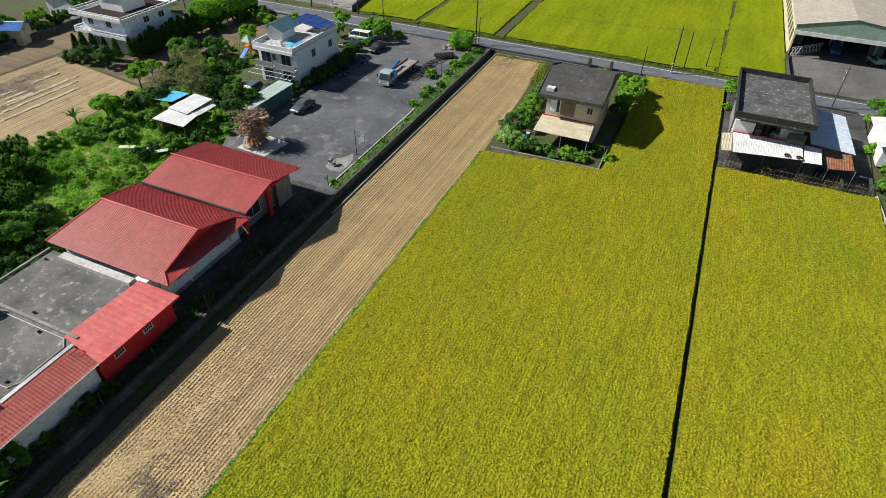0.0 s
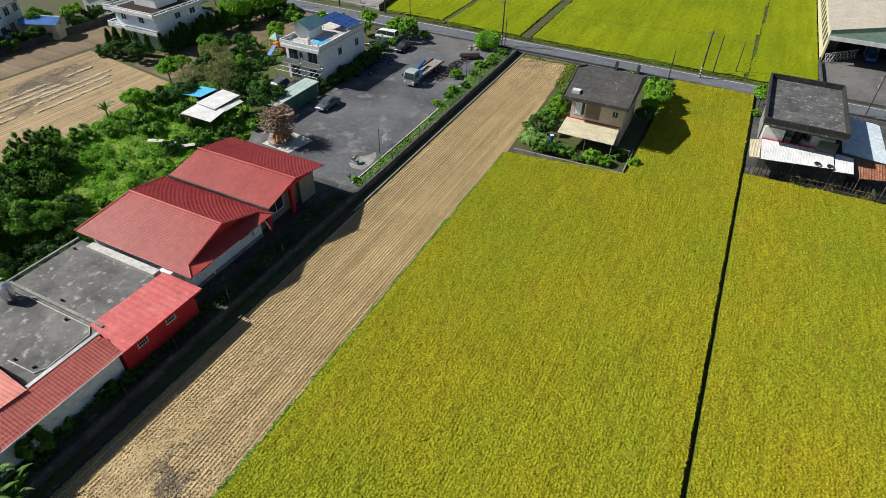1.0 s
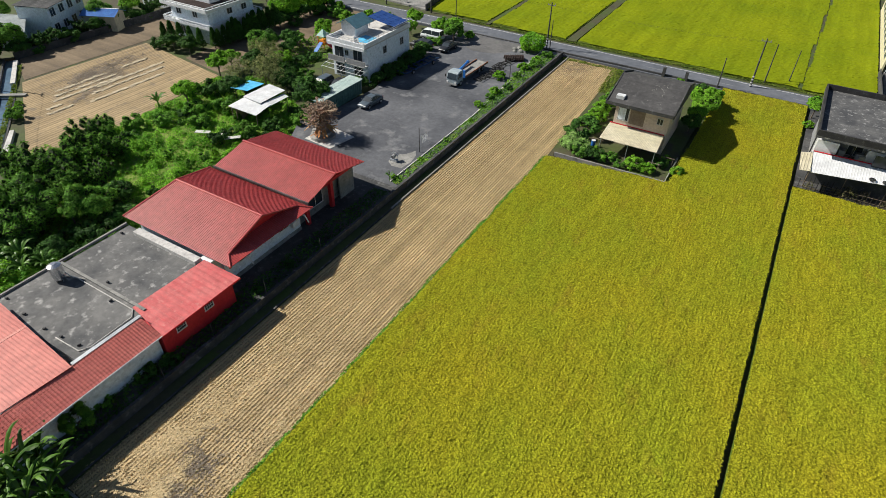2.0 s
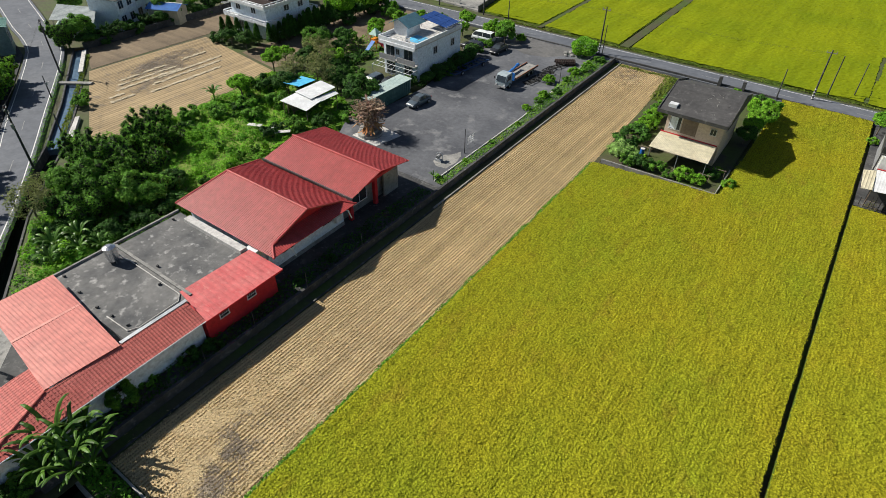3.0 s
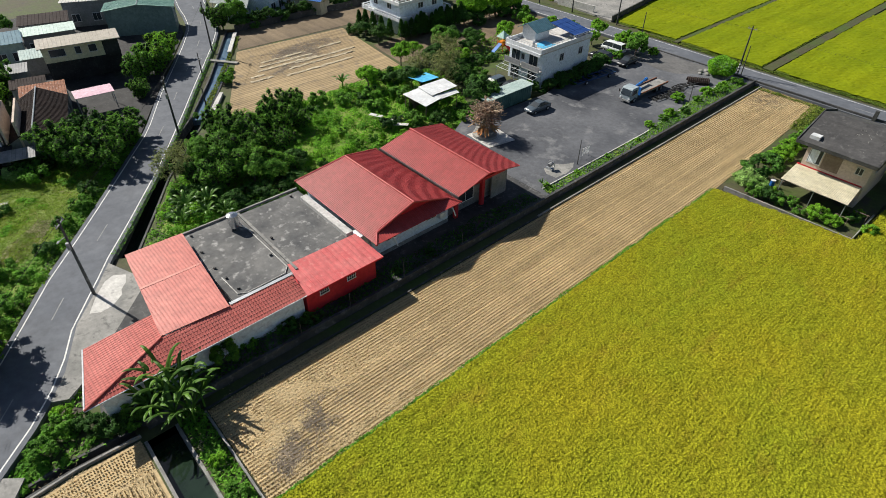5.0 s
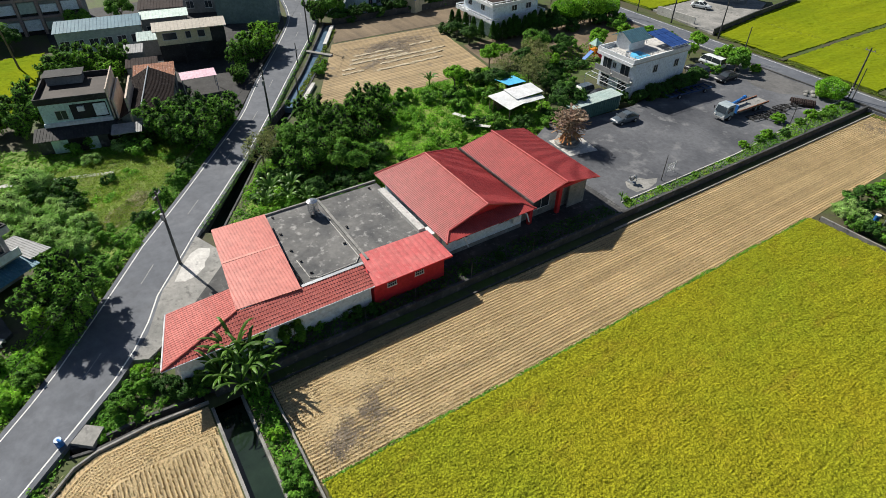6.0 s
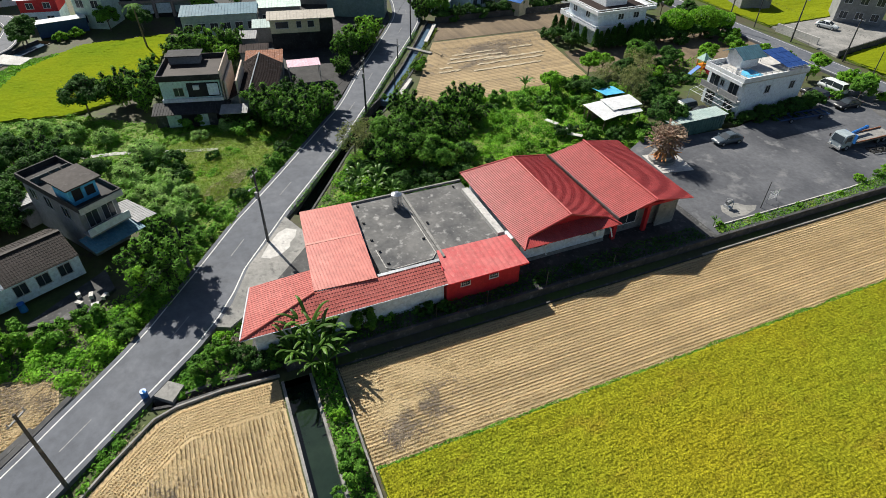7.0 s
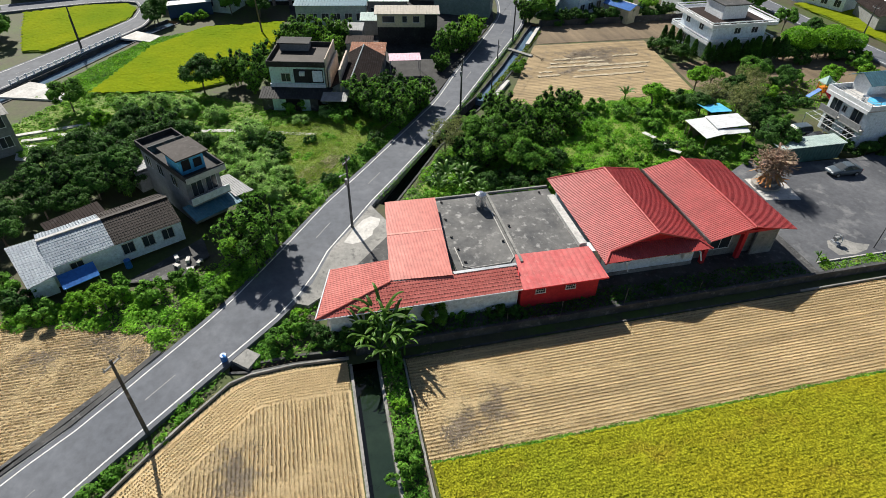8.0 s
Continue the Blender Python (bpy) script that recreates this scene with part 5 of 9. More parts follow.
def weeds(name, pts, per_m2, size, high, material, label, seed, slim=0.5, z=0.0, tilt=0.55, leave=None):
    """Ground cover: hummocks of leaves over a plan outline."""
    rng = np.random.default_rng(seed)
    xs, ys = [p[0] for p in pts], [p[1] for p in pts]
    area = (max(xs) - min(xs)) * (max(ys) - min(ys))
    n = int(area * per_m2)
    x, y = rng.uniform(min(xs), max(xs), n), rng.uniform(min(ys), max(ys), n)
    k = inside(pts, x, y)
    if leave:
        k &= ~inside(leave, x, y)
    x, y = x[k], y[k]
    if high >= 0.8:
        # tufts over the outline, their tops and sides clothed in leaves, low growth between them
        m = max(6, int(len(x) / per_m2 * 0.7))
        k = rng.permutation(len(x))[:m]
        lush = patches(x[k], y[k], 4.0, seed + 2)
        rad = rng.uniform(0.4, 0.95, m) * (0.7 + 0.6 * lush) * min(1.0, 0.5 + 0.4 * high)
        tall = high * rng.uniform(0.2, 0.8, m) * (0.35 + lush)
        g = int(len(x) * 0.72)
        pick = rng.choice(m, g, p=rad ** 2 / (rad ** 2).sum())
        d = rng.normal(0, 1, (g, 3))
        d[:, 2] = np.abs(d[:, 2]) * 1.2
        d /= np.linalg.norm(d, axis=1)[:, None]
        c = np.column_stack([x[k], y[k], np.full(m, z)])[pick] + d * np.column_stack([rad, rad, tall])[pick] * rng.uniform(0.85, 1.12, g)[:, None]
        nn = d / np.column_stack([rad, rad, tall])[pick]
        nn /= np.linalg.norm(nn, axis=1)[:, None]
        v, q = leaves(c, size, tilt=0.4, slim=slim, rng=rng, normals=nn + (0, 0, 0.2))
        low = rng.permutation(len(x))[: len(x) - g]
        v2, q2 = leaves(np.column_stack([x[low], y[low], z + rng.uniform(0.04, 0.3, len(low))]), size, tilt=tilt, slim=slim, rng=rng)
        return tagged(link_mesh(name, quads_mesh(name, np.concatenate([v, v2]), np.concatenate([q, q2 + len(v)])), material, None), label, "weeds", kind="stuff")
    hum = np.clip(0.15 + 1.0 * patches(x, y, 2.2, seed) ** 2 + 0.5 * patches(x, y, 0.8, seed + 1) - 0.25, 0.08, 1.3)
    zz = z + 0.05 + high * hum * rng.uniform(0.45, 1.0, len(x))
    v, q = leaves(np.stack([x, y, zz], 1), size, tilt=tilt, slim=slim, rng=rng)
    ob = tagged(link_mesh(name, quads_mesh(name, v, q), material, None), label, "weeds", kind="stuff")
    return ob


weeds("weeds", [(-53.8, 12.5), (-58.5, 9.2), (-69, 17), (-77, 23.5), (-81, 29.5), (-77.8, 38), (-80.5, 62), (-74, 66), (-67, 63), (-60, 60.5), (-57.6, 58.6), (-53.8, 50), (-53.8, 26)], 105, 0.24, 1.5, M_WEED, "lush green weeds covering an unbuilt plot", 51, tilt=0.55)
MEADOW = [(-62.5, -2.6), (-66, 2.0), (-73.5, 8.2), (-79.5, 12), (-82, 4), (-80.0, -7), (-73, -3.5), (-68, -5.0)]
weeds("weeds", [(-47.5, -10.0), (-52.2, -5.2), (-59.2, -0.4), (-66, 4.8), (-73.5, 10.6), (-84, 18.4), (-84, 4), (-88, -8), (-95, -18.5), (-97.5, -36), (-86, -44), (-72, -34), (-68, -22), (-62, -9.5), (-57.5, -9.5), (-54, -10.8)], 75, 0.3, 0.8, M_WEED_DRY, "rough green and straw-coloured weeds on waste ground", 52, tilt=0.4, leave=MEADOW)
weeds("meadow_grass", MEADOW, 120, 0.3, 0.55, M_MEADOW, "tall olive-green grass turning yellow", 58, slim=0.14, tilt=0.9)
for i, pts in enumerate(([(-69.6, -3.8), (-74, -2.5), (-77, 2), (-73.4, 3.2), (-70.8, 0.6)], [(-75.4, 8.2), (-79.4, 11.4), (-81.2, 5), (-78, 4.4)])):
    weeds("weeds", pts, 70, 0.26, 0.8, M_WEED, "green weed tufts in the meadow", 85 + i)
weeds("verge_grass", [(-39.4, -5.6), (-43.4, -2.2), (-42.3, -1.6), (-38.2, -3.6), (-35.6, -1.2), (-35.4, -7.5), (-37.2, -8.6)], 60, 0.34, 0.9, M_WEED_MID, "tall green weeds beside the road", 53)
weeds("verge_grass", [(-35.2, -10.0), (-31.0, -13.0), (-26.8, -17.0), (-15, -27.2), (-17, -27.6), (-27.0, -19.3), (-32.6, -13.8), (-36.2, -10.6)], 80, 0.3, 0.9, M_WEED_MID, "green weeds along the road kerb", 54)
weeds("roadside_weeds", [(-58.3, 5.9), (-62.7, 9.3), (-73.0, 16.9), (-84.9, 24.8), (-95.2, 31.4), (-112, 42.1), (-111.5, 42.9), (-94.7, 32.0), (-84.4, 25.4), (-72.5, 17.5), (-62.2, 9.9), (-57.8, 6.5)], 28, 0.2, 0.3, M_WEED_MID, "rough weeds between road and canal", 65, z=0.4)
weeds("canal_bank_plants", [(-34.6, 3.1), (-15, 2.7), (-15, 4.5), (-34.6, 4.9)], 70, 0.3, 0.6, M_WEED_MID, "leafy creepers on the canal bank", 55)
weeds("wall_foot_grass", [(-37.7, -1), (-35.2, -1), (-35.2, 48), (-37.7, 48)], 34, 0.26, 0.45, M_LEAF_DARK, "dark low plants between house and wall", 56, z=LOT)
weeds("bank_plants", [(-36.5, 50), (-35.3, 50), (-35.3, 102), (-38.4, 102), (-37.6, 78), (-36.5, 72)], 70, 0.22, 0.45, M_WEED_DRY, "green and yellow plants in the border strip", 57, z=LOT)
weeds("grass_edge", [(-23.25, 5.3), (-22.6, 5.3), (-22.6, 67), (-23.25, 67)], 220, 0.2, 0.7, M_WEED_MID, "thin green grass line between stubble and rice", 58)
weeds("road_verge_grass", [(-62, 111.2), (60, 110.0), (60, 111.0), (-62, 112.3)], 90, 0.26, 0.3, M_GRASS, "green grass verge beside the road", 59)
weeds("strip_end_grass", [(-34.5, 103.2), (-23, 103.2), (-22.4, 92), (-24.2, 92), (-25, 102.2), (-34.5, 102.2)], 60, 0.28, 0.3, M_GRASS, "grass at the end of the strip", 60)
weeds("yard_grass", [(-70, 70), (-78, 72), (-81, 88), (-72, 96), (-66, 88)], 20, 0.3, 0.25, M_WEED_DRY, "patchy dry grass in the yard", 61)
weeds("canal_side_grass", [(-86, 29.4), (-112, 47.4), (-112, 46.6), (-86, 28.4)], 90, 0.3, 0.4, M_GRASS, "bright grass between canal and field", 62)
weeds("lane_side_grass", [(-97, -41.6), (-110, -35.6), (-121, -29.2), (-125.4, -19), (-117.5, -27), (-97.2, -34.4), (-95, -37)], 100, 0.3, 0.4, M_WEED, "green grass and vegetable beds beside the canal", 63)
weeds("road_edge_weeds", [(-38.8, -15.9), (-41.4, -13.2), (-45.0, -10.2), (-51.4, -5.8), (-52.4, -8), (-49.5, -14), (-47, -20), (-47.5, -31), (-45, -30), (-41.8, -18.6), (-40.6, -16.4)], 95, 0.3, 1.1, M_WEED, "leafy hedge of weeds beside the road", 64)

# trees round the weedy plot
for k, x, y, s in ((TREE_B, -58.9, 61.0, 0.52), (SHRUB_D, -59.6, 58.6, 1.1), (SHRUB_D, -58.0, 60.2, 1.2), (SHRUB_D, -54.6, 58.4, 0.9), (TREE_A, -66.5, 21.5, 0.9), (BAMBOO, -70.2, 27.0, 1.0), (BAMBOO, -66.5, 27.5, 0.85), (BAMBOO, -63.2, 20.5, 0.8), (TREE_A, -62.0, 24.5, 0.8), (BAMBOO, -69.0, 22.5, 0.8), (TREE_W, -66.8, 16.6, 1.0), (TREE_W, -69.5, 18.8, 0.85), (BANANA_S, -58.4, 13.8, 1.0), (BANANA_S, -60.2, 15.2, 1.15), (BANANA_S, -57.6, 16.4, 1.05), (BANANA_S, -59.6, 17.6, 1.1), (BANANA_S, -56.4, 18.2, 0.9), (SHRUB_D, -57.2, 21.0, 1.0), (SHRUB_M, -56.0, 24.5, 1.0), (SHRUB_D, -59.5, 22.5, 1.2), (SHRUB_M, -62.0, 29.5, 1.1), (SHRUB_M, -59.2, 30.0, 0.9),
                   (TREE_B, -71.0, 57.5, 0.8), (SHRUB_M, -69.4, 54.0, 1.6), (SHRUB_D, -66.8, 56.0, 1.5), (SHRUB_M, -72.5, 50.5, 1.5), (TREE_C, -75.5, 52.0, 0.7), (TREE_C, -80.0, 62.4, 1.0), (TREE_C, -80.5, 65.5, 0.9), (TREE_B, -76.0, 66.5, 0.8), (TREE_W, -74.0, 61.5, 0.9), (TREE_A, -79.8, 72.6, 0.85), (TREE_B, -79.0, 78.8, 0.7), (TREE_B, -77.0, 76.0, 0.6), (TREE_C, -73.0, 70.0, 0.9), (TREE_B, -69.0, 66.0, 0.7), (TREE_C, -76.0, 84.5, 0.8), (SHRUB_D, -71.5, 76.5, 1.2), (TREE_W, -70.5, 63.5, 0.9), (SHRUB_M, -61.0, 49.8, 1.5), (SHRUB_D, -58.8, 52.5, 1.4), (SHRUB_M, -57.0, 56.6, 1.3), (BANANA_S, -77.8, 48.5, 1.1), (SHRUB_D, -62.8, 46.5, 1.2), (SHRUB_M, -56.2, 46.5, 1.2),
                   (SHRUB_D, -58.4, 71.0, 1.4), (SHRUB_D, -57.2, 73.0, 1.2), (SHRUB_D, -55.9, 76.5, 1.3), (SHRUB_D, -55.8, 79.5, 1.4), (SHRUB_D, -55.8, 82.5, 1.4), (SHRUB_D, -55.9, 85.5, 1.3), (TREE_B, -56.0, 88.6, 0.6), (TREE_C, -56.5, 100.5, 1.0), (TREE_C, -58.8, 99.0, 0.95), (TREE_A, -55.2, 98.0, 0.7), (SHRUB_L, -53.4, 101.2, 1.2), (SHRUB_M, -57.5, 95.0, 1.3)):
    k.put(x, y, 0.1 if x < -54 else LOT, s)
for x, y, k in ((-55.9, 74.2, 0.42), (-55.6, 77.0, 0.5), (-55.8, 79.6, 0.45), (-55.5, 82.0, 0.55), (-55.8, 84.4, 0.5), (-55.7, 86.6, 0.55)):
    TREE_B.put(x, y, LOT - 0.3, k)
# trees and reeds on the west side
for k, x, y, s in ((BAMBOO_D, -79.0, 10.0, 0.9), (BAMBOO, -81.5, 8.2, 1.0), (BAMBOO_L, -105.4, 29.0, 1.0), (BAMBOO_L, -108.2, 31.0, 1.0), (TREE_B, -94.4, -16.4, 1.15), (TREE_A, -90.6, -34.6, 0.85), (BAMBOO, -93.5, -8.6, 0.95), (BAMBOO, -96.5, -11.5, 0.9), (BAMBOO_L, -110.5, 2.6, 1.0), (BAMBOO, -109, -1.5, 0.9), (BAMBOO, -112, 6.4, 0.85), (REED, -82.6, 2.2, 1.3), (REED, -66.4, -9.0, 1.4), (REED, -68.5, -6.5, 1.2), (REED, -63.4, -7.6, 1.3), (REED, -65.8, -4.6, 1.1), (REED, -70.9, -11.0, 1.6), (REED, -77.4, -8.9, 1.6), (REED, -73.6, -11.6, 1.4), (SHRUB_D, -74.6, -5.8, 1.3), (SHRUB_M, -84.8, -2.5, 1.6), (TREE_W, -84.5, 2.9, 0.5), (TREE_B, -72.5, -18.0, 0.8), (TREE_B, -74.5, -21.5, 0.9), (TREE_B, -71.5, -25.5, 0.95), (TREE_B, -69.0, -28.0, 0.85), (TREE_B, -74.5, -29.5, 0.95), (TREE_B, -65.5, -26.0, 0.8), (TREE_B, -77.8, -25.5, 0.8), (BAMBOO_D, -66.2, -30.6, 0.9), (TREE_B, -62.5, -31.0, 0.8), (REED, -87.4, -18.5, 1.4), (REED, -89.5, -22.5, 1.5), (REED, -86.5, -25.5, 1.3), (REED, -90.5, -27.5, 1.2), (SHRUB_L, -86.5, -30.0, 1.4), (SHRUB_M, -84.0, -22.0, 1.3), (SHRUB_M, -47.6, -14.6, 1.2), (SHRUB_M, -46.5, -17.5, 1.3), (SHRUB_M, -47.4, -21.0, 1.4), (SHRUB_L, -46.4, -24.0, 1.3), (SHRUB_M, -45.4, -27.0, 1.4), (SHRUB_D, -47.6, -29.2, 1.4), (SHRUB_M, -49.6, -31.5, 1.5), (TREE_C, -45.6, -21.5, 0.65), (TREE_B, -60.5, -34.0, 0.8), (SHRUB_M, -60.0, -8.6, 1.3), (SHRUB_M, -93.0, 35.6, 1.2), (SHRUB_L, -95.4, 37.2, 0.7), (SHRUB_L, -97.2, 38.4, 0.6), (SHRUB_M, -62.5, -3.0, 1.1), (TREE_A, -135.5, 57.0, 0.8), (TREE_B, -131.6, -28.4, 1.0), (TREE_B, -128.6, -28.4, 0.8), (SHRUB_L, -131.0, -22.6, 1.3), (SHRUB_L, -132.6, -19.8, 1.3)):
    k.put(x, y, 0.05, s)
# dense thickets: dark woods west, thicket north of the plot, far hamlet trees
for i, (k, x, y, s) in enumerate([(TREE_B, -76.0, -17.5, 0.9), (BAMBOO_D, -78.5, -20.0, 0.9), (TREE_B, -81.0, -24.5, 0.9), (BAMBOO_D, -66.0, -23.0, 0.8), (TREE_B, -68.5, -23.5, 0.95), (TREE_B, -66.5, -33.0, 0.9), (TREE_B, -70.5, -32.5, 0.9), (TREE_B, -57.5, -33.5, 0.8), (TREE_B, -54.5, -35.0, 0.9), (TREE_B, -63.0, -36.5, 0.9), (TREE_B, -73.0, -14.5, 0.75), (TREE_B, -62.5, -28.0, 0.7), (TREE_A, -52.5, -34.5, 0.7),
                               (TREE_W, -75.5, 70.0, 0.9), (TREE_B, -72.6, 67.0, 0.75), (TREE_W, -77.8, 70.0, 0.9), (TREE_W, -71.5, 66.0, 1.0), (TREE_W, -68.0, 62.5, 0.9), (SHRUB_D, -72.0, 73.0, 1.4), (TREE_B, -82.0, 75.8, 0.75), (SHRUB_M, -80.5, 82.0, 1.5), (TREE_C, -78.0, 87.0, 0.9), (SHRUB_M, -67.5, 69.4, 1.3), (SHRUB_M, -66.0, 66.5, 1.5), (SHRUB_D, -68.8, 60.0, 1.7), (TREE_B, -66.4, 63.8, 0.75), (SHRUB_D, -75.0, 57.0, 1.8), (SHRUB_M, -78.0, 54.5, 1.6), (SHRUB_M, -73.8, 46.0, 1.3), (SHRUB_M, -69.0, 48.6, 1.3), (SHRUB_M, -76.5, 43.0, 1.4), (SHRUB_M, -72.6, 37.0, 1.2), (SHRUB_D, -74.0, 32.0, 1.6),
                               (BAMBOO, -73.5, 26.0, 0.9), (BAMBOO, -64.5, 22.5, 0.9), (TREE_A, -60.2, 26.8, 0.7), (BAMBOO, -65.5, 30.0, 0.7), (SHRUB_M, -56.8, 28.5, 1.3), (SHRUB_M, -56.0, 32.5, 1.2), (SHRUB_L, -55.6, 37.0, 1.1), (SHRUB_M, -55.4, 41.0, 1.2), (SHRUB_L, -57.6, 44.0, 1.3),
                               (BAMBOO, -77.0, 11.6, 0.85), (BAMBOO_D, -84.6, 11.5, 1.0), (BAMBOO_L, -106.8, 29.4, 1.05), (BAMBOO_L, -110.0, 32.6, 0.9), (BAMBOO, -97.5, -6.5, 1.0), (BAMBOO, -99.0, -2.6, 0.9), (SHRUB_D, -83.0, 4.6, 1.6), (SHRUB_M, -80.0, 4.0, 1.5), (BAMBOO, -113.5, 0.0, 0.9), (BAMBOO_L, -107.0, 5.5, 0.8),
                               (TREE_A, -110.5, 88.5, 0.9), (TREE_B, -107.0, 93.0, 0.9), (TREE_A, -104.0, 98.0, 0.8), (TREE_B, -99.0, 100.5, 0.8), (TREE_A, -115.0, 97.0, 0.9), (TREE_C, -118.0, 102.0, 0.9), (TREE_A, -127.0, 98.0, 1.0), (TREE_A, -138.0, 12.0, 0.9), (TREE_A, -136.0, 4.0, 0.8), (TREE_B, -131.5, -8.0, 0.9), (TREE_A, -134.0, -14.0, 0.8), (TREE_B, -107.5, -56.0, 1.0), (TREE_A, -111.0, -55.0, 0.9), (TREE_B, -104.5, -59.0, 1.0), (TREE_B, -126.6, -56.0, 1.1), (TREE_B, -130.5, -58.5, 1.1), (TREE_A, -122.6, -54.6, 0.9)]):
    k.put(x, y, 0.02, s)
# round the red house
BANANA.put(-35.6, 3.2, 0.3, 1.0)
for x, y, s in ((-34.6, 4.2, 0.95), (-35.8, 5.2, 0.9), (-33.4, 3.0, 0.8), (-36.4, 3.8, 1.0), (-34.0, 5.2, 0.7), (-35.0, 2.0, 0.8), (-33.0, 4.0, 0.65), (-36.2, 2.2, 0.8)):
    BANANA.put(x, y, 0.2, s)
for k, x, y, s in ((SHRUB_D, -36.5, -0.9, 0.9), (SHRUB_D, -37.5, -2.0, 0.8), (SHRUB_M, -35.9, 0.3, 0.7), (SHRUB_D, -38.6, -2.6, 0.7)):
    k.put(x, y, 0.1, s)
for k, x, y, s in ((TREE_A, -36.6, 8.6, 0.42), (SHRUB_M, -37.2, 10.9, 0.7), (SHRUB_D, -36.9, 14.5, 0.8), (SHRUB_D, -36.2, 16.5, 0.7), (SHRUB_M, -36.6, 0.8, 1.0), (SHRUB_M, -39.0, -4.2, 0.9), (SHRUB_L, -40.3, -3.6, 0.8), (SHRUB_M, -37.6, -5.6, 1.0), (SHRUB_M, -25.0, 3.6, 0.8), (SHRUB_M, -23.2, 3.5, 0.9), (SHRUB_L, -28.5, 3.8, 0.6), (SHRUB_M, -22.2, 2.2, 0.5), (SHRUB_D, -36.4, 27.0, 0.5), (SHRUB_D, -36.5, 31.5, 0.5)):
    k.put(x, y, 0.3, s)
# border of the car park
for k, x, y, s in ((BANANA_S, -37.0, 50.4, 0.55), (SHRUB_L, -36.6, 51.0, 0.6), (SHRUB_L, -37.6, 75.2, 0.9), (SHRUB_M, -37.4, 78.4, 0.8), (SHRUB_L, -37.6, 80.6, 1.1), (SHRUB_L, -39.6, 86.6, 1.3), (SHRUB_M, -37.4, 88.5, 0.9), (SHRUB_L, -38.0, 92.4, 1.2), (SHRUB_M, -36.8, 94.5, 1.1), (SHRUB_L, -37.4, 97.0, 1.0), (SHRUB_M, -36.5, 100.0, 1.1), (SHRUB_D, -36.6, 83.5, 0.8), (SHRUB_L, -36.4, 56.6, 0.5), (SHRUB_M, -36.2, 63.0, 0.5), (SHRUB_L, -36.2, 70.0, 0.5)):
    k.put(x, y, LOT, s * 0.8)
ROUND_TREE.put(-40.6, 101.8, LOT - 1.2)
# round the grey house
for k, x, y, s in ((SHRUB_D, -20.8, 75.4, 1.9), (REED, -21.0, 71.6, 1.1), (REED, -19.6, 71.0, 1.0), (SHRUB_M, -19.0, 69.8, 1.1), (SHRUB_D, -17.2, 70.0, 1.1), (SHRUB_M, -15.4, 70.2, 0.9), (SHRUB_L, -11.8, 70.6, 1.2), (SHRUB_L, -10.2, 70.4, 1.0), (SHRUB_M, -13.6, 69.6, 0.7), (SHRUB_L, -17.6, 71.6, 0.7), (SHRUB_M, -15.0, 71.6, 0.6), (SHRUB_D, -9.0, 72.8, 0.8), (SHRUB_L, -8.6, 74.6, 0.7), (SHRUB_L, -6.6, 71.8, 0.9), (SHRUB_L, -21.0, 79.0, 1.3), (SHRUB_L, -20.7, 81.6, 1.4), (SHRUB_L, -20.9, 84.2, 1.4), (SHRUB_M, -20.6, 87.0, 1.4), (SHRUB_M, -20.0, 90.0, 1.5), (SHRUB_D, -19.6, 94.0, 1.4), (TREE_C, -7.6, 87.0, 0.8), (TREE_C, -7.2, 89.4, 1.0), (TREE_C, -7.8, 92.0, 1.0), (TREE_C, -7.0, 94.6, 0.85), (TREE_B, -8.4, 96.5, 0.6), (TREE_B, -8.0, 85.0, 0.55), (SHRUB_M, -9.4, 98.0, 1.3), (SHRUB_L, -13.0, 101.0, 1.0)):
    k.put(x, y, 0.3, s)
# round the dark house and the white house
for k, x, y, s in ((TREE_C, 7.2, 100.0, 0.8), (TREE_C, 8.6, 101.2, 0.75), (SHRUB_L, 6.9, 96.5, 0.8), (TREE_A, 28.5, 101.0, 0.75), (TREE_B, 31.5, 98.5, 0.7), (SHRUB_L, 26.6, 90.0, 1.2), (SHRUB_L, 28.0, 84.5, 1.3), (SHRUB_M, 26.8, 80.0, 1.2), (SHRUB_D, 27.8, 77.0, 1.2), (TREE_C, 27.0, 98.5, 0.6), (SHRUB_L, 15.0, 99.6, 1.0)):
    k.put(x, y, 0.2, s)
for x, y in ((-91.0, 75), (-90.8, 77), (-90.7, 79), (-90.6, 81), (-90.6, 83), (-90.5, 85), (-92.5, 69.6), (-94.6, 69.2), (-96.8, 68.8), (-99, 68.6), (-101, 68.4), (-91.2, 71.5)):
    CYPRESS.put(x, y, 0.0, 1.25 + 0.3 * ((x * 7 + y * 3) % 1))
for k, x, y, s in ((TREE_B, -96.5, 66.6, 0.6), (TREE_B, -92.6, 66.8, 0.65), (SHRUB_D, -99.6, 66.4, 1.4), (ROUND_TREE, -91.0, 90.4, 1.25), (ROUND_TREE, -89.8, 96.6, 1.3), (ROUND_TREE, -89.8, 101.4, 1.0), (TREE_B, -89.0, 86.5, 0.6), (TREE_B, -88.6, 93.6, 0.6), (SHRUB_D, -88.4, 89.5, 1.6), (SHRUB_D, -88.2, 97.5, 1.6), (SHRUB_D, -88.4, 100.6, 1.6), (SHRUB_M, -84.0, 98.0, 1.6), (SHRUB_L, -80.0, 97.0, 1.6), (SHRUB_L, -77.0, 100.5, 1.6), (SHRUB_M, -72.5, 101.0, 1.5), (TREE_C, -66.0, 101.2, 0.9), (TREE_C, -64.0, 96.5, 0.8), (SHRUB_L, -86.0, 101.5, 1.5)):
    k.put(x, y, 0.1, s)

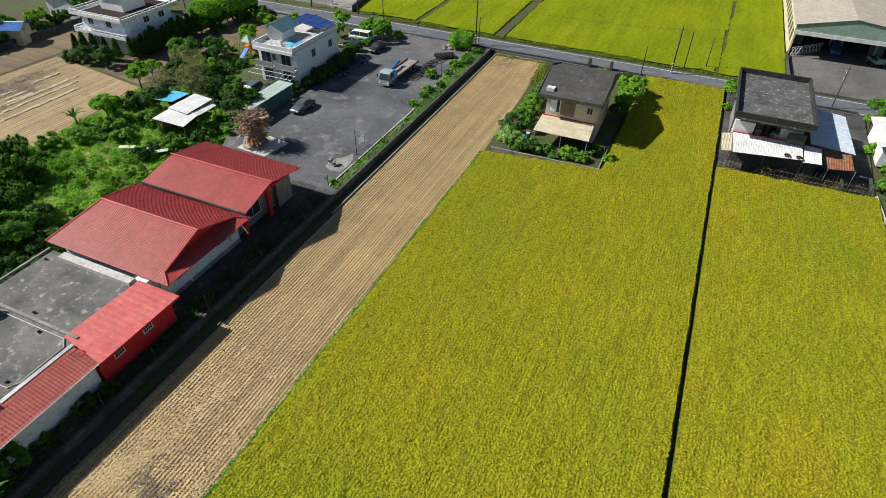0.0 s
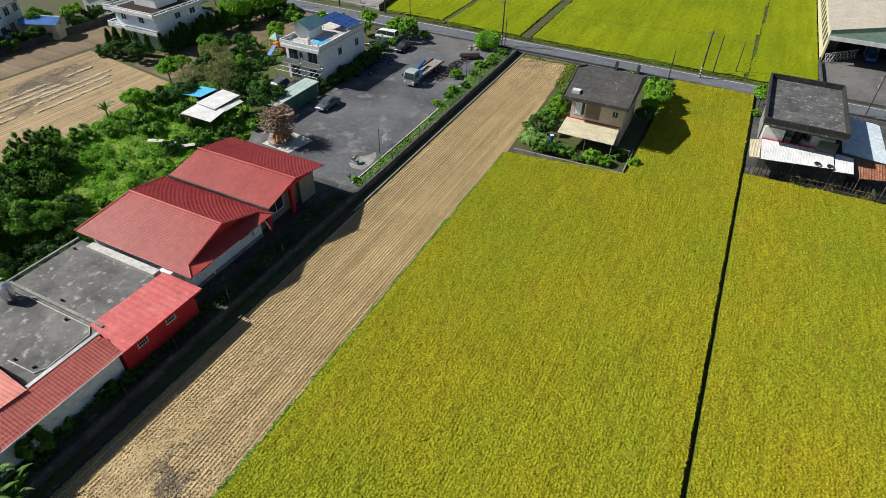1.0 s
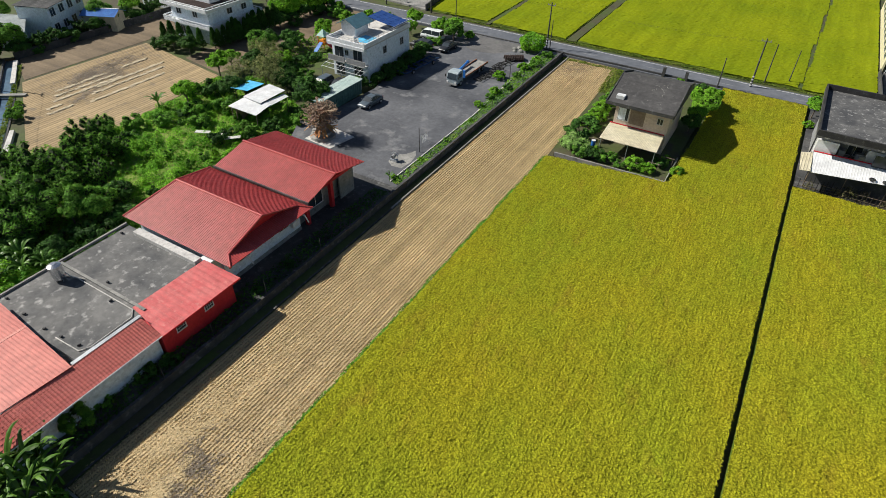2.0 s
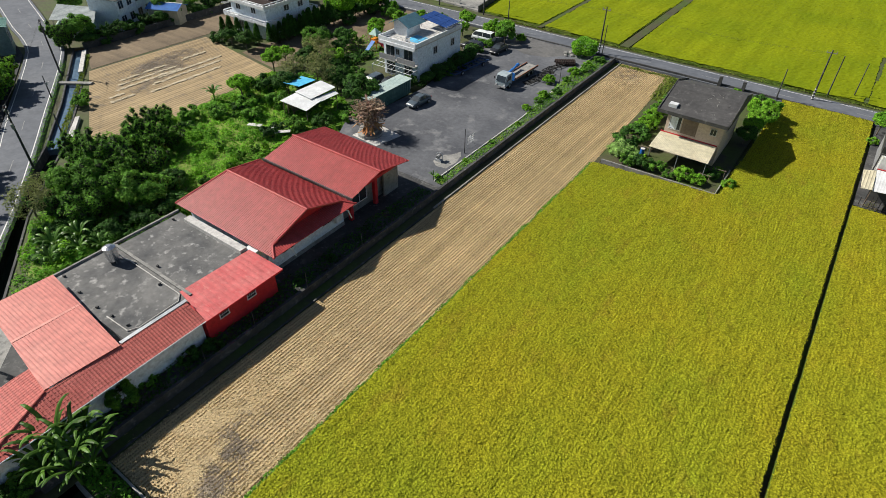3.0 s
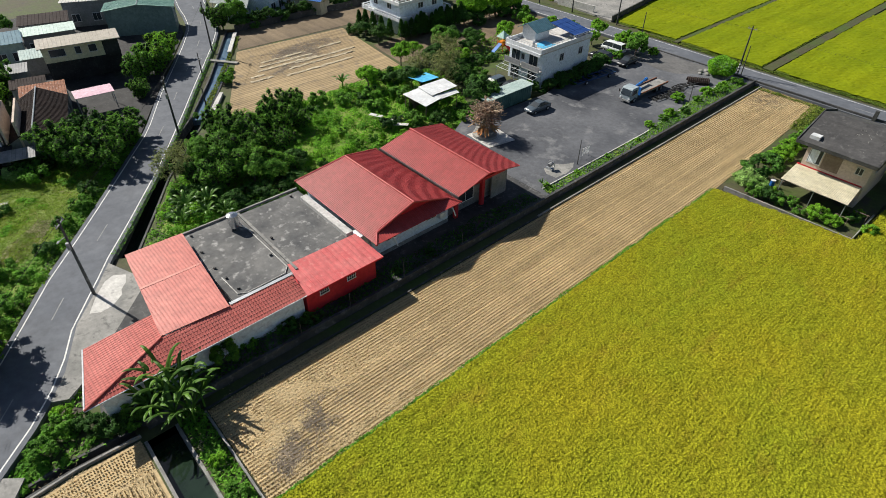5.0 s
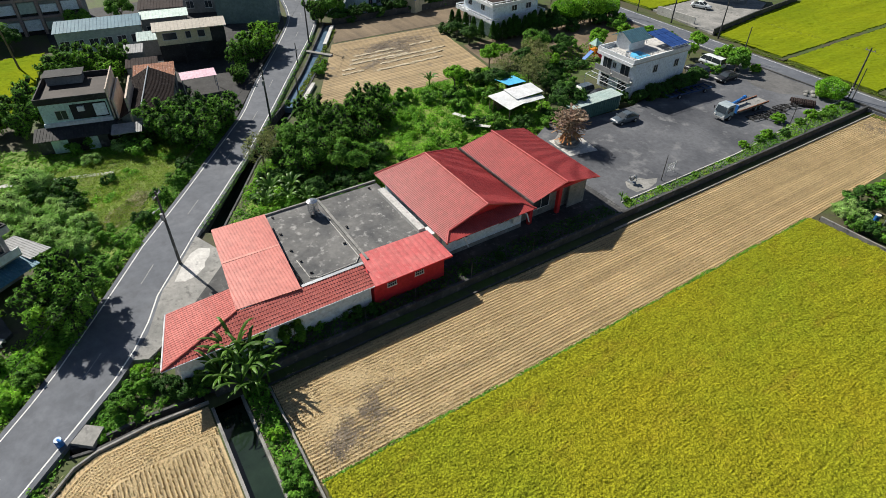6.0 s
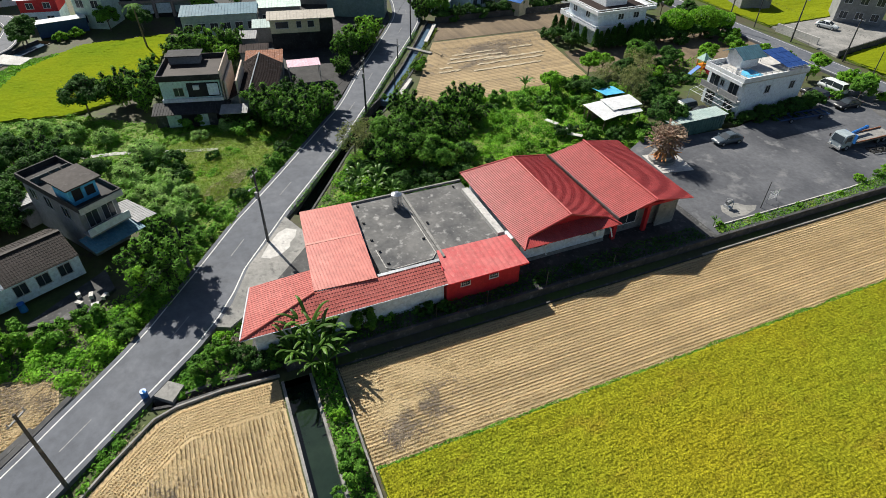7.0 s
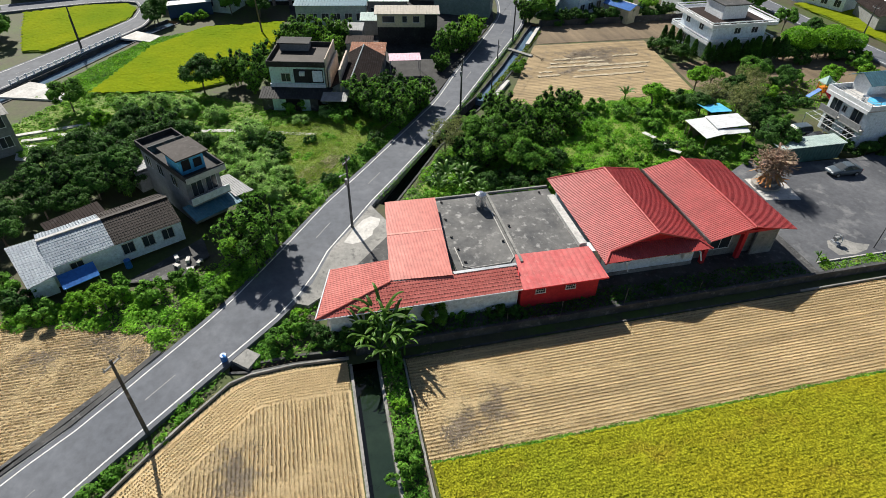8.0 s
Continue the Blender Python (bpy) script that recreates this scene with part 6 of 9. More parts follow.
# hedge row at the far edge of the bare field, shrubs along the road, thicket by the hall
for i in range(13):
    k = (TREE_B, SHRUB_D, BAMBOO_D)[i % 3]
    k.put(-116.4 - 0.5 * (i % 2), 49.5 + i * 2.5, 0.0, (0.6, 1.7, 0.6)[i % 3])
for k, x, y, s in ((TREE_A, -118.5, 50.0, 0.9), (BAMBOO, -119.0, 46.6, 0.8), (TREE_A, -119.5, 68.0, 0.8), (TREE_C, -118.6, 74.5, 1.0), (TREE_A, -116.5, 84.0, 0.9),
                   (BAMBOO_L, -49.6, -8.8, 1.0), (SHRUB_M, -44.6, -11.6, 1.0), (SHRUB_L, -46.4, -10.0, 1.1), (SHRUB_M, -48.6, -8.6, 1.2), (SHRUB_L, -43.0, -13.4, 1.0), (SHRUB_M, -54.4, -5.4, 1.0), (SHRUB_M, -57.0, -3.6, 1.0), (SHRUB_M, -60.4, -1.6, 0.9), (SHRUB_D, -63.8, 1.0, 0.9), (SHRUB_M, -67.6, 3.8, 1.0), (SHRUB_M, -70.2, 6.4, 1.1), (SHRUB_D, -72.6, 8.0, 1.1), (BAMBOO, -80.6, 12.6, 0.75), (BAMBOO, -83.4, 14.4, 0.7), (REED, -66.5, -11.0, 1.2), (REED, -62.0, -5.6, 1.2), (REED, -69.0, -8.8, 1.1), (SHRUB_D, -70.5, -5.2, 1.2), (SHRUB_D, -74.7, -0.8, 0.75), (REED, -80.6, -1.8, 0.9),
                   (SHRUB_D, -57.4, 24.5, 1.5), (SHRUB_D, -58.2, 27.5, 1.6), (TREE_B, -57.8, 19.6, 0.55), (SHRUB_D, -61.6, 18.2, 1.6), (SHRUB_D, -55.6, 21.6, 1.2), (TREE_B, -61.0, 29.8, 0.6), (SHRUB_D, -63.4, 16.4, 1.5), (BAMBOO_D, -65.2, 19.0, 0.8)):
    k.put(x, y, 0.05, s)
for i in range(22):
    CYPRESS.put(-90.4 + 0.15 * (i % 3), 72.0 + i * 1.3, 0.0, 1.2 + 0.12 * (i % 4))
rng = np.random.default_rng(77)
V1 = [(-55.5, 14.0), (-60.0, 12.5), (-76, 24.5), (-77, 38), (-79, 58), (-68, 58), (-60, 50), (-55.5, 48)]
for i in range(85):
    x, y = rng.uniform(-80, -55), rng.uniform(12, 58)
    if inside(V1, np.array([x]), np.array([y]))[0]:
        dark = y < 40 - 0.9 * (x + 76) or rng.uniform() < 0.12
        (SHRUB_D if dark else (SHRUB_M, SHRUB_L)[i % 2]).put(x, y, 0.0, rng.uniform(0.5, 1.0) * (1.25 if dark else 0.8), rng.uniform(0.5, 1.0))
for x, y, k in ((-74.5, 35.0, 0.8), (-72.0, 33.0, 0.75), (-70.6, 36.0, 0.6), (-76.0, 39.0, 0.6)):
    BAMBOO.put(x, y, 0.0, k)
weeds("dry_grass", [(-31.6, 3.2), (-27.6, 3.1), (-27.4, 4.3), (-31.4, 4.4)], 70, 0.3, 0.5, M_WEED_STRAW, "dry grass and rubble on the canal bank", 84, slim=0.2)
weeds("roadside_hedge", [(-58.8, -1.0), (-65.4, 4.3), (-73.0, 10.0), (-84.2, 18.4), (-85.2, 17.0), (-74.2, 8.2), (-66.4, 2.6), (-60.0, -2.6)], 130, 0.24, 1.5, M_WEED_MID, "dense green hedge of creepers along the road", 81)
weeds("roadside_hedge", [(-44.6, -10.2), (-51.4, -5.6), (-58.8, -1.0), (-59.4, -2.4), (-52.4, -7.4), (-45.6, -12.0)], 130, 0.24, 1.6, M_WEED_MID, "dense green hedge of creepers along the road", 82)
weeds("dry_grass", [(-63.4, -2.2), (-66.0, 1.0), (-69.6, 3.2), (-70.2, 1.6), (-67.0, -2.4), (-65.0, -3.2)], 150, 0.34, 0.5, M_WEED_STRAW, "flattened dry grass and twigs", 83, slim=0.15)
for i, (x, y) in enumerate(((-71.5, -7.0), (-74.6, -8.6), (-86.0, -20.0), (-84.4, -14.0), (-88.0, -31.0))):
    (REED, SHRUB_D, SHRUB_M)[i % 3].put(x, y, 0.05, 0.9 + 0.1 * (i % 4))
for x, y, k in ((-83.0, 16.4, 0.75), (-80.6, 14.2, 0.8)):
    BAMBOO.put(x, y, 0.0, k)
for x, y, k in ((-49.6, -7.6, 1.0), (-51.2, -7.2, 1.05), (-102.6, 25.6, 0.8), (-104.2, 27.6, 0.9), (-96.0, 22.6, 0.5), (-97.4, 23.6, 0.45)):
    BAMBOO.put(x, y, 0.0, k)



# ---- neighbouring buildings ----
def box_part(name, parent, dims, material, label=""):
    return part(name, box(B(), *dims), material, parent, label)


def parapet(parent, x0, x1, y0, y1, z0, z1, w, material, label=""):
    """Four low walls round a flat roof, butted end to end."""
    for d in ((x0, x1, y0, y0 + w), (x0, x1, y1 - w, y1), (x0, x0 + w, y0 + w, y1 - w), (x1 - w, x1, y0 + w, y1 - w)):
        box_part("parapet", parent, (*d, z0, z1), material, label)


def railing(parent, p, q, z0, z1, step, material, name="railing"):
    """Posts and two rails from p to q."""
    p, q = Vector((*p, 0)), Vector((*q, 0))
    n = max(1, round((q - p).length / step))
    bm = B()
    for i in range(n + 1):
        c = p.lerp(q, i / n)
        tube(bm, (c.x, c.y, z0), (c.x, c.y, z1), 0.03, 5)
    for z in (z1, (z0 + z1) / 2):
        tube(bm, (p.x, p.y, z), (q.x, q.y, z), 0.03, 5)
    return part(name, bm, material, parent)


M_ROOF_GREY = mat("dark_grey_roof_screed", (0.055, 0.054, 0.055), (0.085, 0.083, 0.082), big=0.3, fine=2.5, bump=0.2, c=(0.12, 0.118, 0.115), streak=(1, 1.2, 0.2))


def grey_house():
    t = link_world(thing("grey_house", "two-storey tan house with a low grey concrete gable roof", "house", at=(-13.6, 80.8, 0.3)))
    x0, x1, y0, y1 = -17.0, -9.7, 76.0, 85.6
    box_part("wall", t, (x0, x1, y0, y1, 0.3, 6.45), M_TAN_WALL, "tan tiled wall")
    part("roof_slope", prism(B(), [(-18.0, 74.7), (-9.3, 74.9), (-9.0, 81.8), (-18.1, 81.2)], 6.4, [6.65, 6.65, 8.35, 8.35]), M_ROOF_GREY, t, "stained dark concrete roof slope with pale scratches")
    part("roof_slope", prism(B(), [(-18.1, 81.2), (-9.0, 81.8), (-9.3, 86.6), (-17.7, 86.2)], 6.4, [8.35, 8.35, 6.9, 6.9]), M_ROOF_GREY, t, "stained dark concrete roof slope")
    for x in (-18.22, -9.2):
        k = 0.2 if x < -12 else 0.0
        part("verge", prism(B(), [(x, 74.6), (x + 0.12, 74.6), (x + 0.12, 81.5), (x, 81.5)], 6.3, [6.78, 6.78, 8.48, 8.48]), M_CONC_DARK, t)
        part("verge", prism(B(), [(x, 81.5), (x + 0.12, 81.5), (x + 0.12 + k, 86.5), (x + k, 86.5)], 6.3, [8.48, 8.48, 7.02, 7.02]), M_CONC_DARK, t)
    rng = np.random.default_rng(19)
    for i in range(18):
        x, y, a, ln = rng.uniform(-13.4, -9.6), rng.uniform(76.2, 80.8), rng.uniform(0, 180), rng.uniform(0.06, 0.22)
        m = Matrix.Translation((x, y, 6.65 + (y - 74.8) * 1.7 / 6.65)) @ pose(0, 0, 0, 14.3, 0, 0) @ pose(0, 0, 0, 0, 0, a)
        bm = box(B(), -ln, ln, -0.014, 0.014, -0.03, 0.01)
        bmesh.ops.transform(bm, matrix=m, verts=bm.verts)
        part("scratch", bm, M_CONC, t, "pale scratch in the roof screed")
    box_part("eaves_board", t, (-18.1, -9.2, 74.55, 74.66, 6.3, 6.74), M_CONC_DARK)
    window_y(t, y0, -16.5, -15.1, 3.9, 5.7, -1, M_WHITE)
    box_part("curtain", t, (-16.45, -15.5, y0 - 0.045, y0 - 0.035, 3.95, 5.6), M_PALEBLUE, "pale blue curtain behind glass")
    box_part("niche", t, (-14.9, -12.9, y0 - 0.03, y0, 3.6, 5.9), M_WOOD, "brown recessed wall")
    door = box_part("balcony_door", t, (-14.3, -13.2, y0 - 0.06, y0 - 0.03, 3.6, 5.6), M_WOOD, "brown balcony door")
    window_y(t, y0, -11.2, -10.5, 4.5, 5.3, -1, M_GREY_METAL)
    for y in (78.5, 82.0):
        window_x(t, x1, y, y + 1.2, 4.2, 5.4, 1, M_GREY_METAL)
        window_x(t, x0, y, y + 1.2, 4.2, 5.4, -1, M_GREY_METAL)
    part("awning", ribbed(B(), [(-17.4, 76.0, 3.1), (-9.9, 76.0, 3.1), (-9.7, 71.8, 2.6), (-17.4, 71.8, 2.6)], (0, 1), 0.2, 0.1, 0.02, 0.03), M_CREAM_SHEET, t, "cream corrugated awning")
    box_part("awning_edge", t, (-17.4, -9.9, 75.96, 76.06, 3.12, 3.26), M_RED_WALL, "red flashing strip")
    for x in (-17.2, -13.5, -9.9):
        part("post", tube(B(), (x, 72.0, 0.3), (x, 72.0, 2.6), 0.05, 6), M_GREY_METAL, t)
    lid = box_part("skylight", t, (-17.2, -16.1, 75.6, 76.5, 6.85, 7.3), M_WHITE_SHEET, "pale roof hatch")
    window_y(t, y0, -16.2, -14.0, 0.9, 2.3, -1, M_GREY_METAL)
    box_part("door", t, (-12.4, -11.2, y0 - 0.06, y0, 0.3, 2.4), M_DARK)
    return t


grey_house()
wall_run("garden_wall", [(-22.2, 68.4), (-7.4, 68.9), (-7.4, 76.0)], 0.2, 0.0, 0.55, M_CONC, "low concrete garden wall")
for i, x in enumerate((-20.5, -18.0, -9.5, -8.2)):
    m = thing("plant_trellis", "weathered wooden plant trellis in the garden", "trellis", "garden trellises", at=(x, 71.0 + (i % 2) * 2.4, 0.3))
    for dx in (-0.6, 0.6):
        part("post", tube(B(), (dx, 0, 0), (dx, 0, 1.3), 0.04, 5), M_WOOD, m)
    part("rail", tube(B(), (-0.8, 0, 1.2), (0.8, 0, 1.2), 0.04, 5), M_WOOD, m)
blue_barrel = thing("water_barrel", "blue plastic water barrel beside the porch", "barrel", at=(-18.4, 73.2, 0.3))
part("barrel", tube(B(), (0, 0, 0), (0, 0, 0.95), 0.32, 14, 0.29), M_BLUE, blue_barrel)
part("lid", tube(B(), (0, 0, 0.95), (0, 0, 1.0), 0.31, 14), M_WHITE_SHEET, blue_barrel)
gate = thing("garden_gate", "dark metal gate between two posts at the road", "gate", at=(-14.5, 103.6, 0.3))
for x in (-1.9, 1.9):
    part("gate_post", box(B(), x - 0.25, x + 0.25, -0.25, 0.25, 0, 1.7), M_CONC_DARK, gate)


# near-black: sooty concrete, and shade painted onto hamlet surfaces
M_SOOT_SHADE = mat("soot_and_shade_concrete", (0.024, 0.024, 0.025), (0.045, 0.045, 0.046), big=0.5, fine=2.5, bump=0.2, c=(0.07, 0.07, 0.07))


M_BLUE_GREY = mat("pale_blue_grey_sheet", (0.50, 0.58, 0.66), (0.58, 0.66, 0.73), big=0.5, fine=2.0, rough=0.5, bump=0.03)


def dark_house():
    t = link_world(thing("dark_house", "two-storey house with a blackened flat roof and deep parapet", "house", at=(11.8, 88, 0.3)))
    box_part("wall", t, (7.8, 16.0, 82.6, 94.8, 0.3, 6.7), M_GREY_WALL, "grey rendered wall")
    box_part("roof_slab", t, (7.0, 16.6, 78.9, 95.4, 6.5, 6.75), M_ROOF_CONC, "blackened concrete roof with pale streaks")
    parapet(t, 7.0, 16.6, 78.9, 95.4, 6.75, 7.5, 0.22, M_SOOT_SHADE, "blackened parapet")
    for x in (7.3, 11.6, 16.2):
        box_part("column", t, (x - 0.07, x + 0.07, 81.0, 81.15, 3.5, 6.5), M_SOOT_SHADE)
    box_part("white_box", t, (13.2, 15.9, 81.3, 82.5, 3.5, 5.3), M_WHITE_SHEET, "white boxed-in balcony corner")
    for x in (10.3, 12.2):
        box_part("appliance", t, (x, x + 0.7, 81.4, 82.1, 3.5, 4.5), M_SHEET_GREY, "grey appliance on the balcony")
    box_part("balcony_floor", t, (7.2, 16.4, 79.6, 82.6, 3.3, 3.5), M_CONC)
    for x in (8.4, 11.2, 13.8):
        window_y(t, 82.6, x, x + 1.6, 3.7, 5.7, -1, M_GREY_METAL)
    box_part("stair_box", t, (7.6, 10.0, 80.6, 82.5, 3.5, 5.6), M_WHITE_SHEET, "white boxed-in balcony corner")
    box_part("washing_machine", t, (12.6, 13.3, 81.2, 81.9, 3.5, 4.4), M_GREY_METAL, "grey appliance on the balcony")
    box_part("glazed_corner", t, (14.0, 16.2, 80.2, 80.3, 3.5, 5.4), M_GLASS, "glazed balcony corner")
    part("awning", ribbed(B(), [(7.67, 80.3, 4.0), (16.1, 80.6, 4.0), (16.3, 77.5, 3.3), (7.9, 76.3, 3.3)], (0, 1), 0.3, 0.1, 0.015, 0.03), M_WHITE_SHEET, t, "white metal awning")
    part("awning_edge", tube(B(), (7.6, 80.36, 4.08), (16.1, 80.66, 4.08), 0.08, 6), M_RED_WALL, t, "red flashing strip")
    part("awning", ribbed(B(), [(6.3, 79.6, 3.9), (7.6, 80.1, 3.95), (7.85, 76.2, 3.3), (6.65, 75.9, 3.25)], (0, 1), 0.35, 0.12, 0.04, 0.03), M_CREAM_SHEET, t, "cream metal awning")
    part("awning", ribbed(B(), [(16.4, 80.9, 3.8), (18.4, 80.6, 3.8), (18.5, 77.5, 3.2), (16.3, 77.3, 3.2)], (0, 1), 0.3, 0.1, 0.015, 0.03), M_WHITE_SHEET, t, "white metal awning")
    part("awning", ribbed(B(), [(19.0, 80.9, 3.4), (22.1, 81.5, 3.4), (22.3, 78.2, 2.9), (19.3, 77.4, 2.9)], (0, 1), 0.3, 0.14, 0.05, 0.03), M_RUST, t, "rusted red corrugated awning")
    part("side_roof", ribbed(B(), [(17.2, 93.6, 4.1), (22.1, 92.7, 3.8), (22.5, 81.6, 3.5), (17.2, 81.8, 3.8)], (1, 0), 0.4, 0.1, 0.04, 0.04), M_BLUE_GREY, t, "pale blue-grey side roof")
    box_part("side_wall", t, (17.4, 22.0, 82.8, 92.4, 0.3, 3.4), M_GREY_WALL)
    box_part("lean_wall", t, (7.9, 18.4, 79.4, 79.55, 0.3, 3.3), M_CONC_DARK, "dark wall deep under the awning")
    for x in (7.9, 12.0, 16.4, 19.4, 22.4):
        part("post", tube(B(), (x, 77.9, 0.3), (x, 77.9, 3.0), 0.05, 6), M_WOOD, t)
    for x in (14.4, 15.8):
        ring = sweep(B(), [(x + 0.3 * math.cos(k * math.pi / 6), 77.6 + 0.3 * math.sin(k * math.pi / 6), 3.55) for k in range(12)], 0.09, 6, True)
        part("tyre", ring, M_BLACK, t, "old tyre weighing down the awning")
    return t


dark_house()
M_DARK_WOOD = mat("dark_old_wood", (0.03, 0.027, 0.024), (0.055, 0.048, 0.042), big=1.0, fine=6.0, bump=0.2)
M_CREEPER = mat("brown_creeper_leaves", (0.11, 0.13, 0.04), (0.17, 0.13, 0.07), big=0.7, fine=3.0, island=0.35, trans=0.2, bump=0.0)
f = thing("garden_fence", "dark fence overgrown with dry creepers", "fence", at=(16, 77.4, 0))
for i in range(36):
    x = -8.6 + i * 0.5
    part("post", tube(B(), (x, 0.008 * i, 0), (x + 0.06 * (i % 3 - 1), 0.008 * i, 1.5 + 0.2 * (i % 4)), 0.04, 5), M_DARK_WOOD, f)
for z in (0.5, 1.2):
    part("rail", tube(B(), (-8.6, 0, z), (8.9, 0.28, z), 0.03, 5), M_WOOD, f)
weeds("creepers", [(7.4, 76.5), (25, 76.9), (25, 78.3), (7.4, 77.9)], 170, 0.22, 2.0, M_CREEPER, "dry tangled creepers on the fence", 71, slim=0.25)
weeds("garden_edge", [(7.2, 76.2), (25.2, 76.6), (25.2, 77.1), (7.2, 76.9)], 70, 0.26, 0.5, M_GRASS, "green grass along the fence", 72)

small = link_world(thing("small_white_house", "small white house with a pale blue-grey metal roof", "house", at=(30, 90, 0.3)))
box_part("wall", small, (26.6, 36, 86.5, 95.6, 0.3, 3.2), M_WHITE)
part("roof", ribbed(B(), [(25.8, 95.8, 3.3), (30.5, 95.8, 4.2), (30.5, 86, 4.2), (25.8, 86, 3.3)], (1, 0), 0.4, 0.1, 0.04), M_WHITE_SHEET, small)
part("roof", ribbed(B(), [(30.5, 95.8, 4.2), (36.4, 95.8, 3.2), (36.4, 86, 3.2), (30.5, 86, 4.2)], (1, 0), 0.4, 0.1, 0.04), M_WHITE_SHEET, small)
wall_run("plot_wall", [(25.7, 77.6), (26.6, 60), (25.2, 5)], 0.25, -0.1, 0.5, M_CONC_PALE, "pale concrete wall along the rice")


def warehouse():
    t = link_world(thing("warehouse", "large warehouse with grey-green gable cladding and beige roof", "warehouse", at=(30, 140, 0.4)))
    x0, x1, xm, y0, y1 = 16.2, 46.0, 25.0, 125.4, 170.0
    box_part("wall", t, (x0, x0 + 0.3, 127, y1, 0.42, 5.6), M_YELLOW_WALL, "pale yellow side wall with windows")
    box_part("wall", t, (x1 - 0.3, x1, 127, y1, 0.42, 5.6), M_YELLOW_WALL)
    box_part("back_wall", t, (x0 + 0.3, x1 - 0.3, 134.2, 134.5, 0.42, 5.6), M_GREY_WALL)
    g = B()
    prism(g, [(x0 - 0.3, y0), (xm, y0), (xm, y0 + 0.2), (x0 - 0.3, y0 + 0.2)], 5.3, [6.4, 8.4, 8.4, 6.4])
    prism(g, [(xm, y0), (x1 + 0.3, y0), (x1 + 0.3, y0 + 0.2), (xm, y0 + 0.2)], 5.3, [8.4, 6.0, 6.0, 8.4])
    part("gable_cladding", g, M_GREEN_SHEET, t, "pale grey-green corrugated gable cladding")
    box_part("fascia", t, (x0 - 0.35, x1 + 0.35, y0 - 0.1, y0, 4.7, 5.4), M_WHITE_SHEET, "pale green-white fascia board")
    part("roof_slope", ribbed(B(), [(x0 - 0.6, y0 - 0.2, 6.4), (xm, y0 - 0.2, 8.5), (xm, y1, 8.5), (x0 - 0.6, y1, 6.4)], (1, 0), 0.8, 0.15, 0.05), M_BEIGE_ROOF, t)
    part("roof_slope", ribbed(B(), [(xm, y0 - 0.2, 8.5), (x1 + 0.6, y0 - 0.2, 6.0), (x1 + 0.6, y1, 6.0), (xm, y1, 8.5)], (1, 0), 0.8, 0.15, 0.05), M_BEIGE_ROOF, t)
    for x in (x0 + 0.2, 23.8, 31.5, 39):
        box_part("column", t, (x - 0.18, x + 0.18, 133.6, 134.0, 0.42, 5.3), M_YELLOW_WALL)
    for y in range(129, 168, 4):
        window_x(t, x0, y, y + 2.2, 2.2, 4.4, -1, M_GREY_METAL)
    # dark panels on the back wall paint the shade inside the open bays
    for x in (19, 26, 33):
        d = box_part("roller_door", t, (x, x + 4.5, 134.1, 134.2, 0.42, 4.4), M_DARK, "dark panel for the unlit depth of a loading bay")
    return t


warehouse()
wall_run("yard_fence", [(16.3, 111), (16.0, 126)], 0.15, 0, 1.4, M_CONC_DARK, "dark fence along the yard")


M_BLUE_ROOF = mat("dull_blue_roof_sheet", (0.05, 0.13, 0.18), (0.075, 0.17, 0.22), big=0.5, fine=2.0, rough=0.55, bump=0.03)


